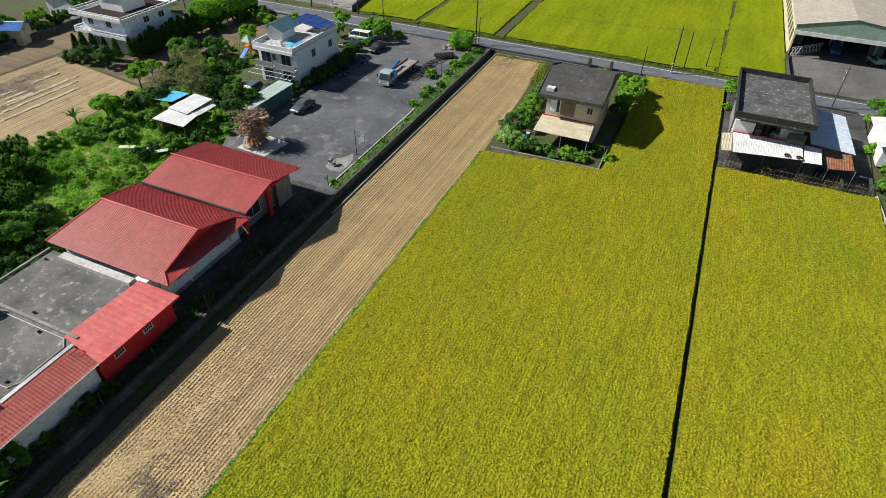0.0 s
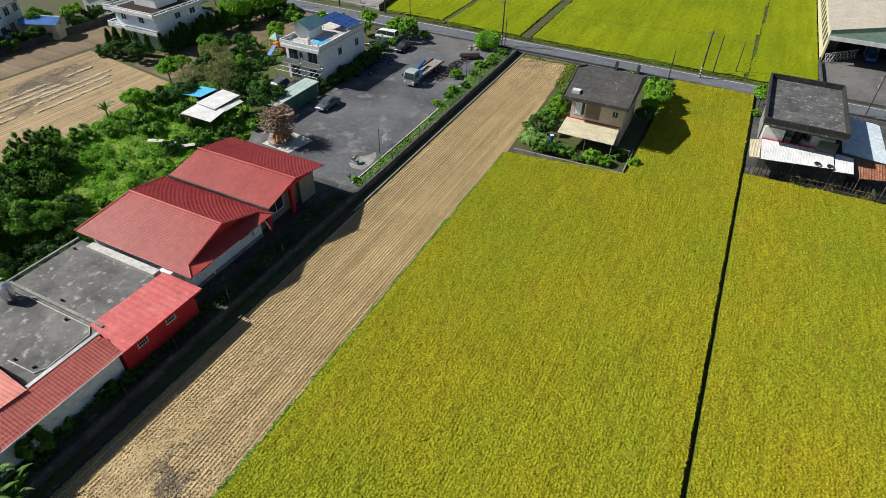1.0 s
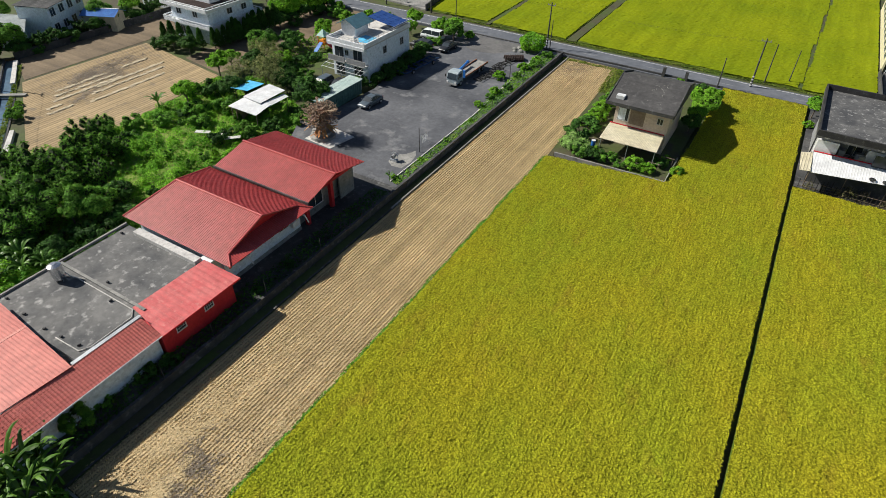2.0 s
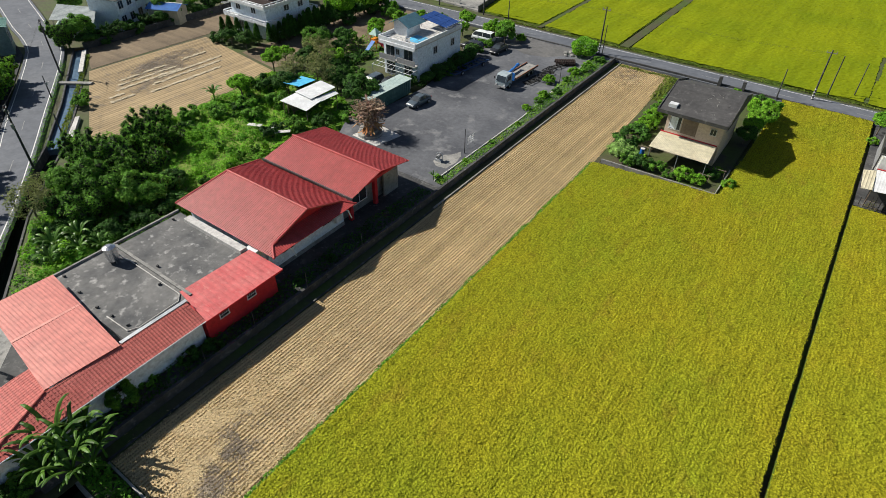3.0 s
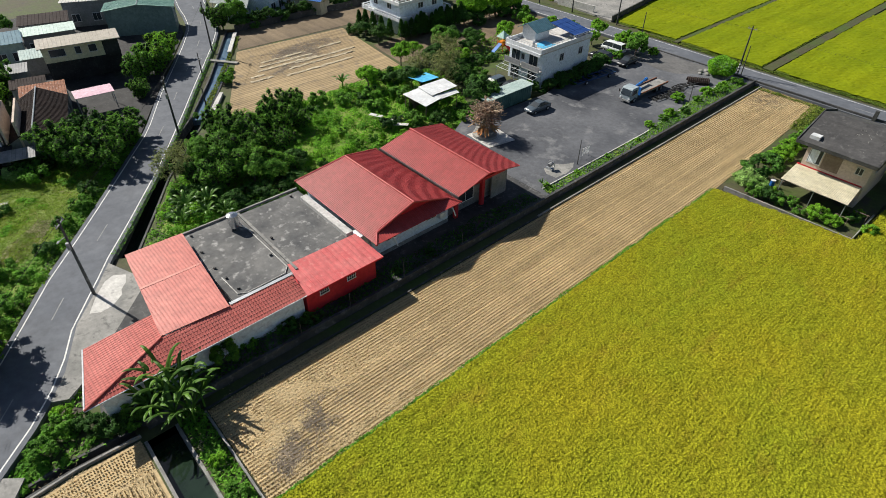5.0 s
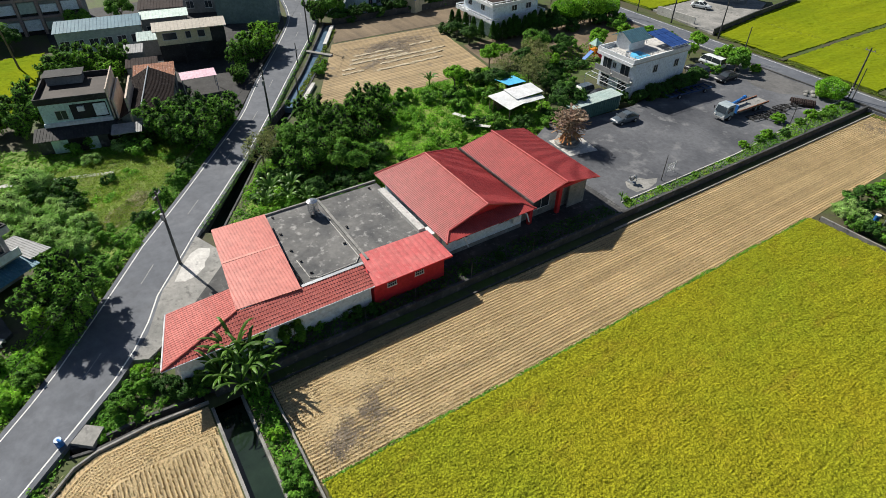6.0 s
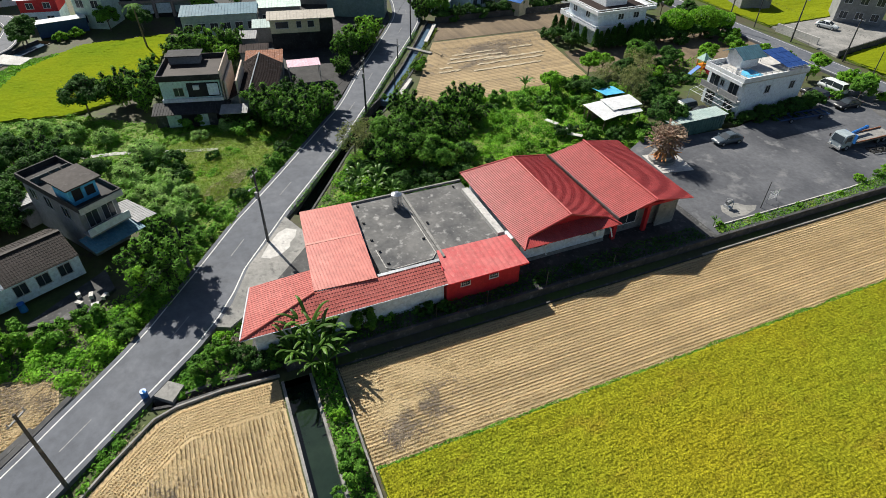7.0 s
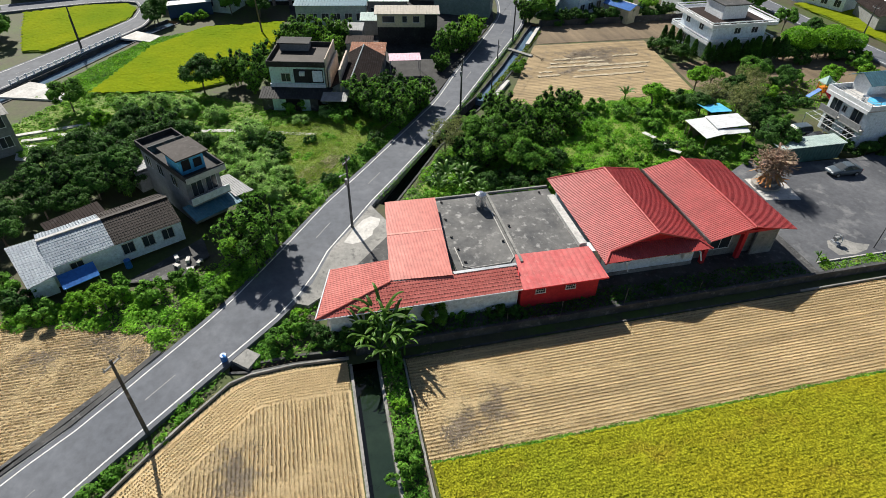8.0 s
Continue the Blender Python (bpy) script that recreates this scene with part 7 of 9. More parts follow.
def white_house():
    """White house with a roof terrace, solar panels and balconies."""
    t = link_world(thing("white_house", "two-storey white house with roof terrace and solar panels", "house", at=(-60.5, 79, LOT)))
    x0, x1, y0, y1 = -64.2, -57.0, 73.2, 85.4
    box_part("wall", t, (x0, x1, y0, y1, LOT, 6.3), M_PALEBLUE, "pale blue-white tiled wall")
    box_part("roof_slab", t, (-64.5, -56.8, 72.3, 85.5, 6.3, 6.5), M_CONC_PALE, "pale roof terrace")
    parapet(t, -64.5, -56.8, 72.3, 85.5, 6.5, 7.15, 0.18, M_WHITE, "white parapet")
    railing(t, (-64.4, 72.4), (-56.9, 72.4), 7.15, 7.7, 1.2, M_GREY_METAL)
    railing(t, (-56.9, 72.4), (-56.9, 85.4), 7.15, 7.7, 1.3, M_GREY_METAL)
    box_part("stair_house", t, (-64.2, -61.4, 76.0, 79.6, 6.5, 8.25), M_WHITE, "white stair house")
    part("stair_roof", ribbed(B(), [(-65.0, 75.4, 8.15), (-62.8, 75.4, 9.3), (-62.8, 80.1, 9.3), (-65.0, 80.1, 8.15)], (1, 0), 0.4, 0.14, 0.05), M_BLUE_ROOF, t, "dull blue metal roof")
    part("stair_roof", ribbed(B(), [(-62.8, 75.4, 9.3), (-60.6, 75.4, 8.15), (-60.6, 80.1, 8.15), (-62.8, 80.1, 9.3)], (1, 0), 0.4, 0.14, 0.05), M_BLUE_ROOF, t, "dull blue metal roof")
    gab = prism(B(), [(-64.2, 76.0), (-62.8, 76.0), (-62.8, 79.6), (-64.2, 79.6)], 8.25, [8.45, 9.15, 9.15, 8.45])
    part("stair_gable", prism(gab, [(-62.8, 76.0), (-61.4, 76.0), (-61.4, 79.6), (-62.8, 79.6)], 8.25, [9.15, 8.45, 8.45, 9.15]), M_WHITE, t)
    for i in range(3):
        for j in range(4):
            xa, ya = -62.6 + j * 1.4, 81.1 + i * 1.4
            z = [8.3 - 0.14 * (xa + 62.6), 8.3 - 0.14 * (xa + 1.34 + 62.6)]
            part("solar_panel", slab(B(), [(xa, ya, z[0]), (xa + 1.34, ya, z[1]), (xa + 1.34, ya + 1.34, z[1]), (xa, ya + 1.34, z[0])], 0.06), M_SOLAR, t, "blue solar panel")
    for x, y in ((-62.4, 81.3), (-57.4, 81.3), (-62.4, 85.1), (-57.4, 85.1)):
        part("panel_post", tube(B(), (x, y, 6.5), (x, y, 8.22 - 0.14 * (x + 62.6)), 0.05, 6), M_GREY_METAL, t)
    box_part("blue_mat", t, (-60.6, -58.2, 74.6, 77.6, 6.5, 6.53), M_SKYBLUE, "faded blue mat on the terrace")
    tank = part("roof_tank", tube(B(), (-59.2, 73.4, 6.5), (-59.2, 73.4, 7.6), 0.4, 12), M_STEEL, t, "steel water tank")
    for z, a, b in ((3.4, -64.4, -61.0), (3.4, -60.6, -56.9)):
        box_part("balcony_floor", t, (a, b, 72.2, y0, z, z + 0.15), M_CONC_PALE)
        box_part("balcony_wall", t, (a, b, 72.2, 72.32, z + 0.15, z + 0.95), M_GREY_WALL, "grey balcony wall")
    box_part("balcony_wall", t, (-64.4, -56.9, 72.2, 72.32, 6.0, 6.5), M_WHITE)
    for x in (-63.6, -59.8):
        window_y(t, y0, x, x + 1.7, 3.6, 5.6, -1, M_GREY_METAL)
        window_y(t, y0, x, x + 1.7, 0.9, 2.8, -1, M_GREY_METAL)
    window_y(t, y0, -61.5, -60.9, 4.4, 5.2, -1, M_GREY_METAL)
    for y in (77.5, 82.5):
        window_x(t, x1, y, y + 0.9, 4.2, 5.3, 1, M_GREY_METAL)
    for i in range(9):
        x = -64.6 + i * 1.0
        part("pergola_beam", tube(B(), (x, 73.1, 3.2), (x, 70.6, 2.8), 0.045, 5), M_WHITE_SHEET, t, "white pergola beam")
    for y, z in ((70.6, 2.8), (71.8, 3.0)):
        part("pergola_rail", tube(B(), (-64.7, y, z), (-56.5, y, z), 0.05, 5), M_WHITE_SHEET, t)
    for x in (-64.6, -60.6, -56.6):
        part("pergola_post", tube(B(), (x, 70.6, LOT - 0.1), (x, 70.6, 2.8), 0.05, 5), M_WHITE_SHEET, t)
    return t


white_house()


def villa():
    """Large white house with balcony bands behind the far field."""
    t = link_world(thing("white_villa", "white two-storey villa with balcony bands and roof house", "house", at=(-97, 78, 0.3)))
    x0, x1, y0, y1 = -102.6, -92.6, 72.4, 83.6
    box_part("wall", t, (x0, x1, y0, y1, 0.1, 6.2), M_PALEBLUE, "pale blue-white wall")
    for z0 in (3.2, 6.2):
        box_part("balcony_slab", t, (x0 - 1.2, x1 + 1.2, y0 - 1.2, y1 + 1.2, z0, z0 + 0.2), M_WHITE)
        for d in ((x0 - 1.2, x1 + 1.2, y0 - 1.2, y0 - 1.05), (x0 - 1.2, x1 + 1.2, y1 + 1.05, y1 + 1.2), (x0 - 1.2, x0 - 1.05, y0 - 1.05, y1 + 1.05), (x1 + 1.05, x1 + 1.2, y0 - 1.05, y1 + 1.05)):
            box_part("balcony_wall", t, (*d, z0 + 0.2, z0 + 0.55), M_WHITE)
            box_part("balcony_rail", t, (*d, z0 + 0.8, z0 + 0.95), M_WHITE)
        bm = B()
        for i in range(9):
            u = i / 8
            for x, y in ((x0 - 1.1 + u * (x1 - x0 + 2.2), y0 - 1.12), (x1 + 1.12, y0 - 1.1 + u * (y1 - y0 + 2.2))):
                box(bm, x - 0.12, x + 0.12, y - 0.06, y + 0.06, z0 + 0.55, z0 + 0.8)
        part("balustrade", bm, M_WHITE, t)["kind"] = "stuff"
    box_part("roof_deck", t, (x0, x1, y0, y1, 6.4, 6.45), M_BROWN_ROOF, "dark roof deck")
    box_part("roof_house", t, (-100.5, -95.0, 75.4, 80.4, 6.45, 8.9), M_WHITE, "pale blue-white roof house")
    box_part("roof_house_slab", t, (-100.9, -94.6, 75.0, 80.8, 8.9, 9.1), M_CONC_DARK)
    for y in (77.0, 80.6):
        window_x(t, x1, y, y + 1.2, 4.6, 5.6, 1, M_WHITE)
        window_x(t, x1, y, y + 1.4, 0.9, 2.4, 1, M_WHITE)
    for x in (-101.0, -96.6):
        window_y(t, y0, x, x + 1.2, 4.6, 5.6, -1, M_WHITE)
        window_y(t, y0, x, x + 1.3, 0.9, 2.4, -1, M_WHITE)
    return t


villa()
outline_slab("villa_forecourt", [(-91.4, 85.0), (-97, 85.0), (-97, 91), (-91.4, 90)], -0.1, 0.2, M_CONC_PALE, "pale concrete forecourt beside the villa", "pavement")


M_SLAB_BROWN = mat("brown_stained_slab", (0.042, 0.036, 0.033), (0.065, 0.056, 0.052), big=0.5, fine=3.0, bump=0.15, c=(0.09, 0.082, 0.078))


M_AWNING = mat("faded_teal_blue_sheet", (0.06, 0.17, 0.24), (0.10, 0.24, 0.31), big=0.6, fine=3.0, rough=0.55, bump=0.05, c=(0.16, 0.27, 0.30))


def tower_house():
    """Narrow dark house west of the road; local x runs along its length, towards the road."""
    t = thing("narrow_house", "narrow weathered concrete house with roof room and balcony", "house", at=(-62.5, -15.25, 0.3), turn=34.0)
    box_part("wall", t, (-5.6, 4.6, -2.0, 2.0, 0, 6.1), M_GREY_WALL, "stained grey wall")
    box_part("roof_deck", t, (-5.8, 5.8, -2.25, 2.25, 6.0, 6.15), M_SOOT_SHADE)
    parapet(t, -5.85, 5.85, -2.28, 2.28, 6.15, 6.75, 0.15, M_SOOT_SHADE, "blackened parapet")
    box_part("roof_room", t, (1.2, 4.2, -1.9, 0.9, 6.15, 8.3), M_SKYBLUE, "blue-painted roof room")
    box_part("roof_room_slab", t, (0.8, 5.0, -2.4, 1.3, 8.3, 8.45), M_SLAB_BROWN, "dark roof slab")
    box_part("room_window", t, (4.2, 4.25, -1.6, -0.7, 6.6, 7.8), M_DARK, "dark opening in the roof room")
    box_part("room_window", t, (4.2, 4.25, -0.3, 0.6, 6.6, 7.6), M_DARK, "dark opening in the roof room")
    for x, y in ((-1.6, -0.7), (-0.4, -0.7), (-0.4, 0.5), (-1.6, 0.5)):
        part("frame_post", tube(B(), (x, y, 6.15), (x, y, 7.5), 0.06, 5), M_SOOT_SHADE, t)
    part("frame_ring", sweep(B(), [(-1.6, -0.7, 7.5), (-0.4, -0.7, 7.5), (-0.4, 0.5, 7.5), (-1.6, 0.5, 7.5)], 0.06, 5, True), M_SOOT_SHADE, t)
    box_part("low_wall", t, (-3.0, -2.85, -2.1, 2.1, 6.15, 6.9), M_CONC_DARK)
    box_part("balcony_floor", t, (4.6, 5.9, -2.25, 2.25, 3.1, 3.25), M_CONC)
    box_part("balcony_wall", t, (5.78, 5.9, -2.25, 2.25, 3.25, 4.05), M_WHITE, "white balcony wall")
    box_part("fascia", t, (5.86, 5.94, -2.28, 2.28, 5.95, 6.6), M_CONC_PALE, "pale concrete fascia")
    for v in (-1.4, 0.3):
        window_x(t, 4.6, v, v + 1.2, 3.5, 5.4, 1, M_GREY_METAL)
    for u in (-4.6, -1.8, 1.4):
        window_y(t, -2.0, u, u + 1.2, 4.0, 5.3, -1, M_GREY_METAL)
    part("awning", ribbed(B(), [(4.6, -3.0, 2.8), (7.4, -3.0, 2.3), (7.4, 2.6, 2.3), (4.6, 2.6, 2.8)], (1, 0), 0.3, 0.12, 0.04, 0.03), M_AWNING, t, "faded teal-blue corrugated awning")
    part("side_roof", ribbed(B(), [(2.0, 2.3, 3.0), (6.6, 2.3, 2.7), (6.6, 4.6, 2.5), (2.0, 4.2, 2.8)], (1, 0), 0.3, 0.12, 0.04, 0.03), M_SHEET_GREY, t, "grey sheet lean-to")
    part("side_roof", ribbed(B(), [(-8.6, -3.4, 2.6), (-5.9, -3.4, 2.9), (-5.9, -0.6, 2.9), (-8.6, -0.6, 2.6)], (1, 0), 0.3, 0.12, 0.04, 0.03), M_SHEET_GREY, t, "grey sheet lean-to")
    box_part("side_wall", t, (-8.3, -5.9, -3.2, -0.8, 0, 2.5), M_GREY_WALL)
    return t


tower_house()


def row_house():
    """Long low tiled house; local x runs along the ridge."""
    t = thing("row_house", "long low house, half dark tiles and half pale tiles", "house", at=(-55.0, -22.25, 0.3), turn=116.3)
    L0, L1, W = -6.3, 6.3, 3.4
    box_part("wall", t, (L0, L1, -W + 0.4, W - 0.4, 0, 2.6), M_PALEBLUE, "white and blue wall")
    for a, b, m, lab in ((L0, -0.4, M_WHITE_TILE, "pale blue-grey tiled roof"), (-0.4, L1, M_DARK_TILE, "dark brown tiled roof")):
        tiles(t, [(a, -W, 2.6), (b, -W, 2.6), (b, 0, 3.9), (a, 0, 3.9)], (0, 1), m, lab, 0.28, 0.34)
        tiles(t, [(a, 0, 3.9), (b, 0, 3.9), (b, W, 2.6), (a, W, 2.6)], (0, 1), m, lab, 0.28, 0.34)
        part("ridge_cap", box(B(), a, b, -0.18, 0.18, 3.88, 4.0), M_CONC_PALE if m is M_WHITE_TILE else M_DARK_TILE, t)
    tiles(t, [(-8.5, -5.0, 2.4), (-5.95, -4.3, 2.4), (-6.34, 0.8, 3.7), (-8.9, 0.75, 3.7)], (0, 1), M_WHITE_TILE, "pale tiled wing roof", 0.28, 0.34)
    box_part("wing_wall", t, (-8.4, -6.3, -3.9, 0.6, 0, 2.35), M_PALEBLUE)
    for u in (-4.6, 0.2, 2.2, 4.2):
        window_y(t, -W + 0.4, u, u + 1.1, 0.9, 2.1, -1, M_GREY_METAL)
    return t


row_house()
low = thing("low_shed", "low shed with a brown corrugated roof", "shed", at=(-57.0, -25.8, 0.3), turn=124.7)
part("roof", ribbed(B(), [(-2.9, -1.5, 2.3), (2.9, -1.5, 2.3), (2.9, 1.5, 3.0), (-2.9, 1.5, 3.0)], (0, 1), 0.3, 0.12, 0.05), M_BROWN_ROOF, low)
part("wall", prism(B(), [(-2.7, -1.3), (2.7, -1.3), (2.7, 1.3), (-2.7, 1.3)], 0, [2.25, 2.25, 2.9, 2.9]), M_GREY_WALL, low)
outline_slab("west_yard", [(-48.8, -20.6), (-55.0, -13.5), (-51.6, -12.6), (-48.4, -15.4)], -0.1, 0.3, M_CONC_DARK, "dark concrete yard with scattered things", "pavement")


def teal_house():
    t = thing("teal_house", "two-storey pale teal house with a brown roof terrace", "house", at=(-91.0, -0.6, 0.3), turn=-13.5)
    box_part("wall", t, (-4.0, 4.0, -4.1, 4.1, 0, 6.0), M_TEAL_WALL, "pale teal wall")
    box_part("roof_deck", t, (-4.2, 4.3, -4.3, 4.3, 5.9, 6.1), M_DARK_TILE)
    parapet(t, -4.25, 4.35, -4.35, 4.35, 6.1, 6.75, 0.15, M_SOOT_SHADE)
    box_part("roof_room", t, (-4.0, -1.8, -3.6, 0.8, 6.1, 7.3), M_GREY_WALL)
    box_part("roof_room_slab", t, (-4.3, -1.4, -3.9, 1.1, 7.3, 7.42), M_SOOT_SHADE)
    box_part("side_wall", t, (-4.2, 4.3, 4.35, 4.5, 3.0, 7.2), M_TAN_WALL, "bare brick-coloured end wall")
    window_x(t, 4.0, -2.4, -1.1, 3.6, 4.8, 1, M_GREY_METAL)
    box_part("air_conditioner", t, (4.06, 4.46, 0.4, 1.2, 4.6, 5.2), M_WHITE, "white air conditioner unit")
    box_part("shop_panel", t, (4.0, 4.06, -0.5, 3.9, 3.4, 5.5), M_DARK, "dark glazed upper front")
    box_part("white_panel", t, (4.06, 4.12, 2.3, 3.8, 3.6, 5.3), M_PALEBLUE, "pale blue panel")
    box_part("floor_band", t, (4.0, 4.3, -4.2, 4.2, 2.75, 3.25), M_WHITE, "pale floor band")
    for y in (4.7, 6.3):
        box_part("brick_pier", t, (-3.9, 4.2, y, y + 0.25, 0, 5.6), M_TAN_WALL, "bare brick-coloured pier wall")
    box_part("lower_wall", t, (6.4, 6.5, -3.6, 2.0, 0, 2.0), M_TEAL_WALL, "pale lower wall")
    box_part("lower_door", t, (6.5, 6.54, -1.6, 0.6, 0, 1.9), M_DARK)
    part("lean_roof", ribbed(B(), [(4.0, -5.6, 2.7), (7.2, -5.4, 2.2), (7.2, 5.2, 2.2), (4.0, 5.2, 2.7)], (1, 0), 0.4, 0.12, 0.04), M_SOOT_SHADE, t, "dark sheet lean-to roof")
    box_part("lean_wall", t, (4.0, 6.4, -5.2, 3.2, 0, 2.1), M_CONC_DARK)
    part("lean_roof", ribbed(B(), [(5.6, 4.0, 2.7), (8.4, 4.0, 2.5), (8.4, 7.8, 2.5), (5.6, 7.8, 2.7)], (1, 0), 0.4, 0.12, 0.04), M_SHEET_GREY, t, "grey sheet lean-to roof")
    return t


teal_house()


def gable_house(name, label, at, turn, lx, ly, eave, ridge, roof_mat, wall_mat, windows=3, over=0.4):
    """A plain gable house; local y runs along the ridge."""
    t = thing(name, label, "house", at=at, turn=turn)
    box_part("wall", t, (-lx / 2, lx / 2, -ly / 2, ly / 2, -0.3, eave), wall_mat)
    for y in (-ly / 2, ly / 2 - 0.15):
        g = B()
        lo = [g.verts.new(p) for p in ((-lx / 2, y, eave), (lx / 2, y, eave), (0, y, ridge - 0.1))]
        hi = [g.verts.new(p) for p in ((-lx / 2, y + 0.15, eave), (lx / 2, y + 0.15, eave), (0, y + 0.15, ridge - 0.1))]
        g.faces.new(lo)
        g.faces.new(hi[::-1])
        for i in range(3):
            j = (i + 1) % 3
            g.faces.new((lo[i], hi[i], hi[j], lo[j]))
        part("gable", g, wall_mat, t)
    a, b = lx / 2 + over, ly / 2 + over
    e = eave - over * (ridge - eave) / (lx / 2)
    part("roof_slope", ribbed(B(), [(-a, -b, e), (-a, b, e), (0, b, ridge), (0, -b, ridge)], (1, 0), 0.4, 0.12, 0.05), roof_mat, t)
    part("roof_slope", ribbed(B(), [(0, -b, ridge), (0, b, ridge), (a, b, e), (a, -b, e)], (1, 0), 0.4, 0.12, 0.05), roof_mat, t)
    part("ridge_cap", tube(B(), (0, -b, ridge + 0.03), (0, b, ridge + 0.03), 0.1, 6), M_GREY_METAL, t, "pale ridge cap")
    for i in range(windows):
        y = -ly / 2 + (i + 0.5) * ly / windows
        window_x(t, lx / 2, y - 0.6, y + 0.6, eave * 0.35, eave * 0.75, 1, M_GREY_METAL)
    return t


gable_house("brown_house", "low house with a brown metal gable roof", (-91.4, 8.1, 0.3), 75.0, 6.2, 13.2, 3.0, 4.6, M_BROWN_ROOF, M_GREY_WALL)


def pale_roof_house():
    t = thing("pale_roof_house", "two-storey house with open dark ground floor and pale slab roof", "house", at=(-110.6, 19.6, 0.0), turn=-10.4)
    box_part("upper_wall", t, (-1.6, 1.3, -5.6, 3.2, 3.6, 6.1), M_YELLOW_WALL, "stained beige upper wall")
    box_part("upper_wall", t, (-1.6, 1.25, 3.2, 5.6, 3.6, 6.1), M_SOOT_SHADE, "dark end of the upper wall")
    for y in (-5.4, -1.8, 1.8, 5.4):
        # ground-floor shade is painted into the columns and the lower wall
        box_part("column", t, (0.9, 1.2, y - 0.15, y + 0.15, 0, 3.6), M_SOOT_SHADE)
    box_part("lower_wall", t, (-1.6, 0.3, -5.4, 5.4, 0, 3.6), M_SOOT_SHADE, "lower wall darkened for ground-floor shade")
    part("roof", ribbed(B(), [(2.1, -6.1, 6.25), (2.1, 6.0, 6.25), (-2.0, 6.0, 6.6), (-2.0, -6.1, 6.6)], (1, 0), 0.6, 0.12, 0.04, 0.12), M_BEIGE_ROOF, t, "pale beige sheet roof")
    for y, w in ((-4.6, 2.2), (-0.9, 0.8), (1.1, 1.1)):
        window_x(t, 1.3, y, y + w, 4.5, 5.6, 1, M_GREY_METAL, bars=1)
    return t


pale_roof_house()
port = thing("carport", "carport with a pale pink sheet roof", "carport", at=(-96.3, 16.5, 0.2), turn=-6.0)
part("roof", ribbed(B(), [(-1.5, -2.7, 2.9), (1.3, -2.7, 2.7), (1.3, 2.7, 2.7), (-1.5, 2.7, 2.9)], (1, 0), 0.5, 0.1, 0.04), M_PINK, port)
for x, y in ((-1.3, -2.5), (1.1, -2.5), (-1.3, 2.5), (1.1, 2.5)):
    part("post", tube(B(), (x, y, 0), (x, y, 2.7), 0.06, 6), M_GREY_METAL, port)
# shade of trees and houses over the lanes is put into the slab's colour
outline_slab("hamlet_yard", [(-84, 9), (-84.5, 18.5), (-106, 31.0), (-121.5, 40.2), (-136, 44), (-152, 46), (-152, -2), (-118, -2), (-112, 8), (-98, 5)], -0.1, 0.15, M_SOOT_SHADE, "worn concrete lanes between the hamlet houses, darkened for shade", "pavement")


def long_block(name, label, at, turn, lx, ly, h, wall, roof, windows, storeys=1):
    """A long flat-roofed block with rows of windows on its front; local y runs along it, the front looks to +x."""
    t = thing(name, label, "building", at=at, turn=turn)
    box_part("wall", t, (-lx / 2, lx / 2, -ly / 2, ly / 2, -0.3, h), wall)
    part("roof", ribbed(B(), [(-lx / 2 - 0.3, -ly / 2 - 0.3, h + 0.35), (lx / 2 + 0.5, -ly / 2 - 0.3, h + 0.05), (lx / 2 + 0.5, ly / 2 + 0.3, h + 0.05), (-lx / 2 - 0.3, ly / 2 + 0.3, h + 0.35)], (1, 0), 0.6, 0.12, 0.04), roof, t)
    for s in range(storeys):
        z = s * h / storeys
        for i in range(windows):
            y = -ly / 2 + (i + 0.5) * ly / windows
            window_x(t, lx / 2, y - 0.7, y + 0.7, z + 1.0, z + 2.4, 1, M_WHITE)
    return t


M_TEAL_ROOF = mat("pale_mint_sheet", (0.50, 0.62, 0.56), (0.58, 0.70, 0.63), big=0.5, fine=2.0, rough=0.5, bump=0.03)
M_PIER = mat("dusty_pink_brown_render", (0.27, 0.21, 0.20), (0.35, 0.28, 0.265), big=0.4, fine=3.0, bump=0.1, c=(0.22, 0.18, 0.17))


def flats():
    """Three-storey block: piers and floor bands with pale screens between them; local y runs along its front."""
    t = thing("apartment_block", "three-storey apartment block with pale screens between brown piers", "building", at=(-144.6, -2.6, 0.2), turn=-9)
    box_part("wall", t, (-5, 5, -9, 9, -0.3, 9.6), M_GREY_WALL, "grey rendered wall")
    for i in range(6):
        y = -9 + i * 18 / 5
        box_part("pier", t, (5.0, 5.7, y - 0.25, y + 0.25, -0.3, 9.9), M_PIER, "dusty pink-brown pier")
    for s in range(3):
        box_part("floor_band", t, (5.0, 5.6, -8.75, 8.75, 2.9 + s * 3.2, 3.35 + s * 3.2), M_PIER, "dusty pink-brown floor band")
        for i in range(5):
            y = -9 + (i + 0.5) * 18 / 5
            box_part("screen", t, (5.0, 5.35, y - 1.4, y + 1.4, 0.7 + s * 3.2, 2.1 + s * 3.2 + 0.3 * ((i * 7 + s * 3) % 3)), M_PALEBLUE if (i + s) % 3 else M_TEAL_PALE, "pale blue screen")
            box_part("opening", t, (5.0, 5.05, y - 1.4, y + 1.4, -0.2 + s * 3.2, 0.7 + s * 3.2), M_DARK)
    box_part("roof_slab", t, (-5.3, 5.9, -9.3, 9.3, 9.6, 9.8), M_CONC_DARK)
    parapet(t, -5.3, 5.9, -9.3, 9.3, 9.8, 10.6, 0.2, M_CONC)
    return t


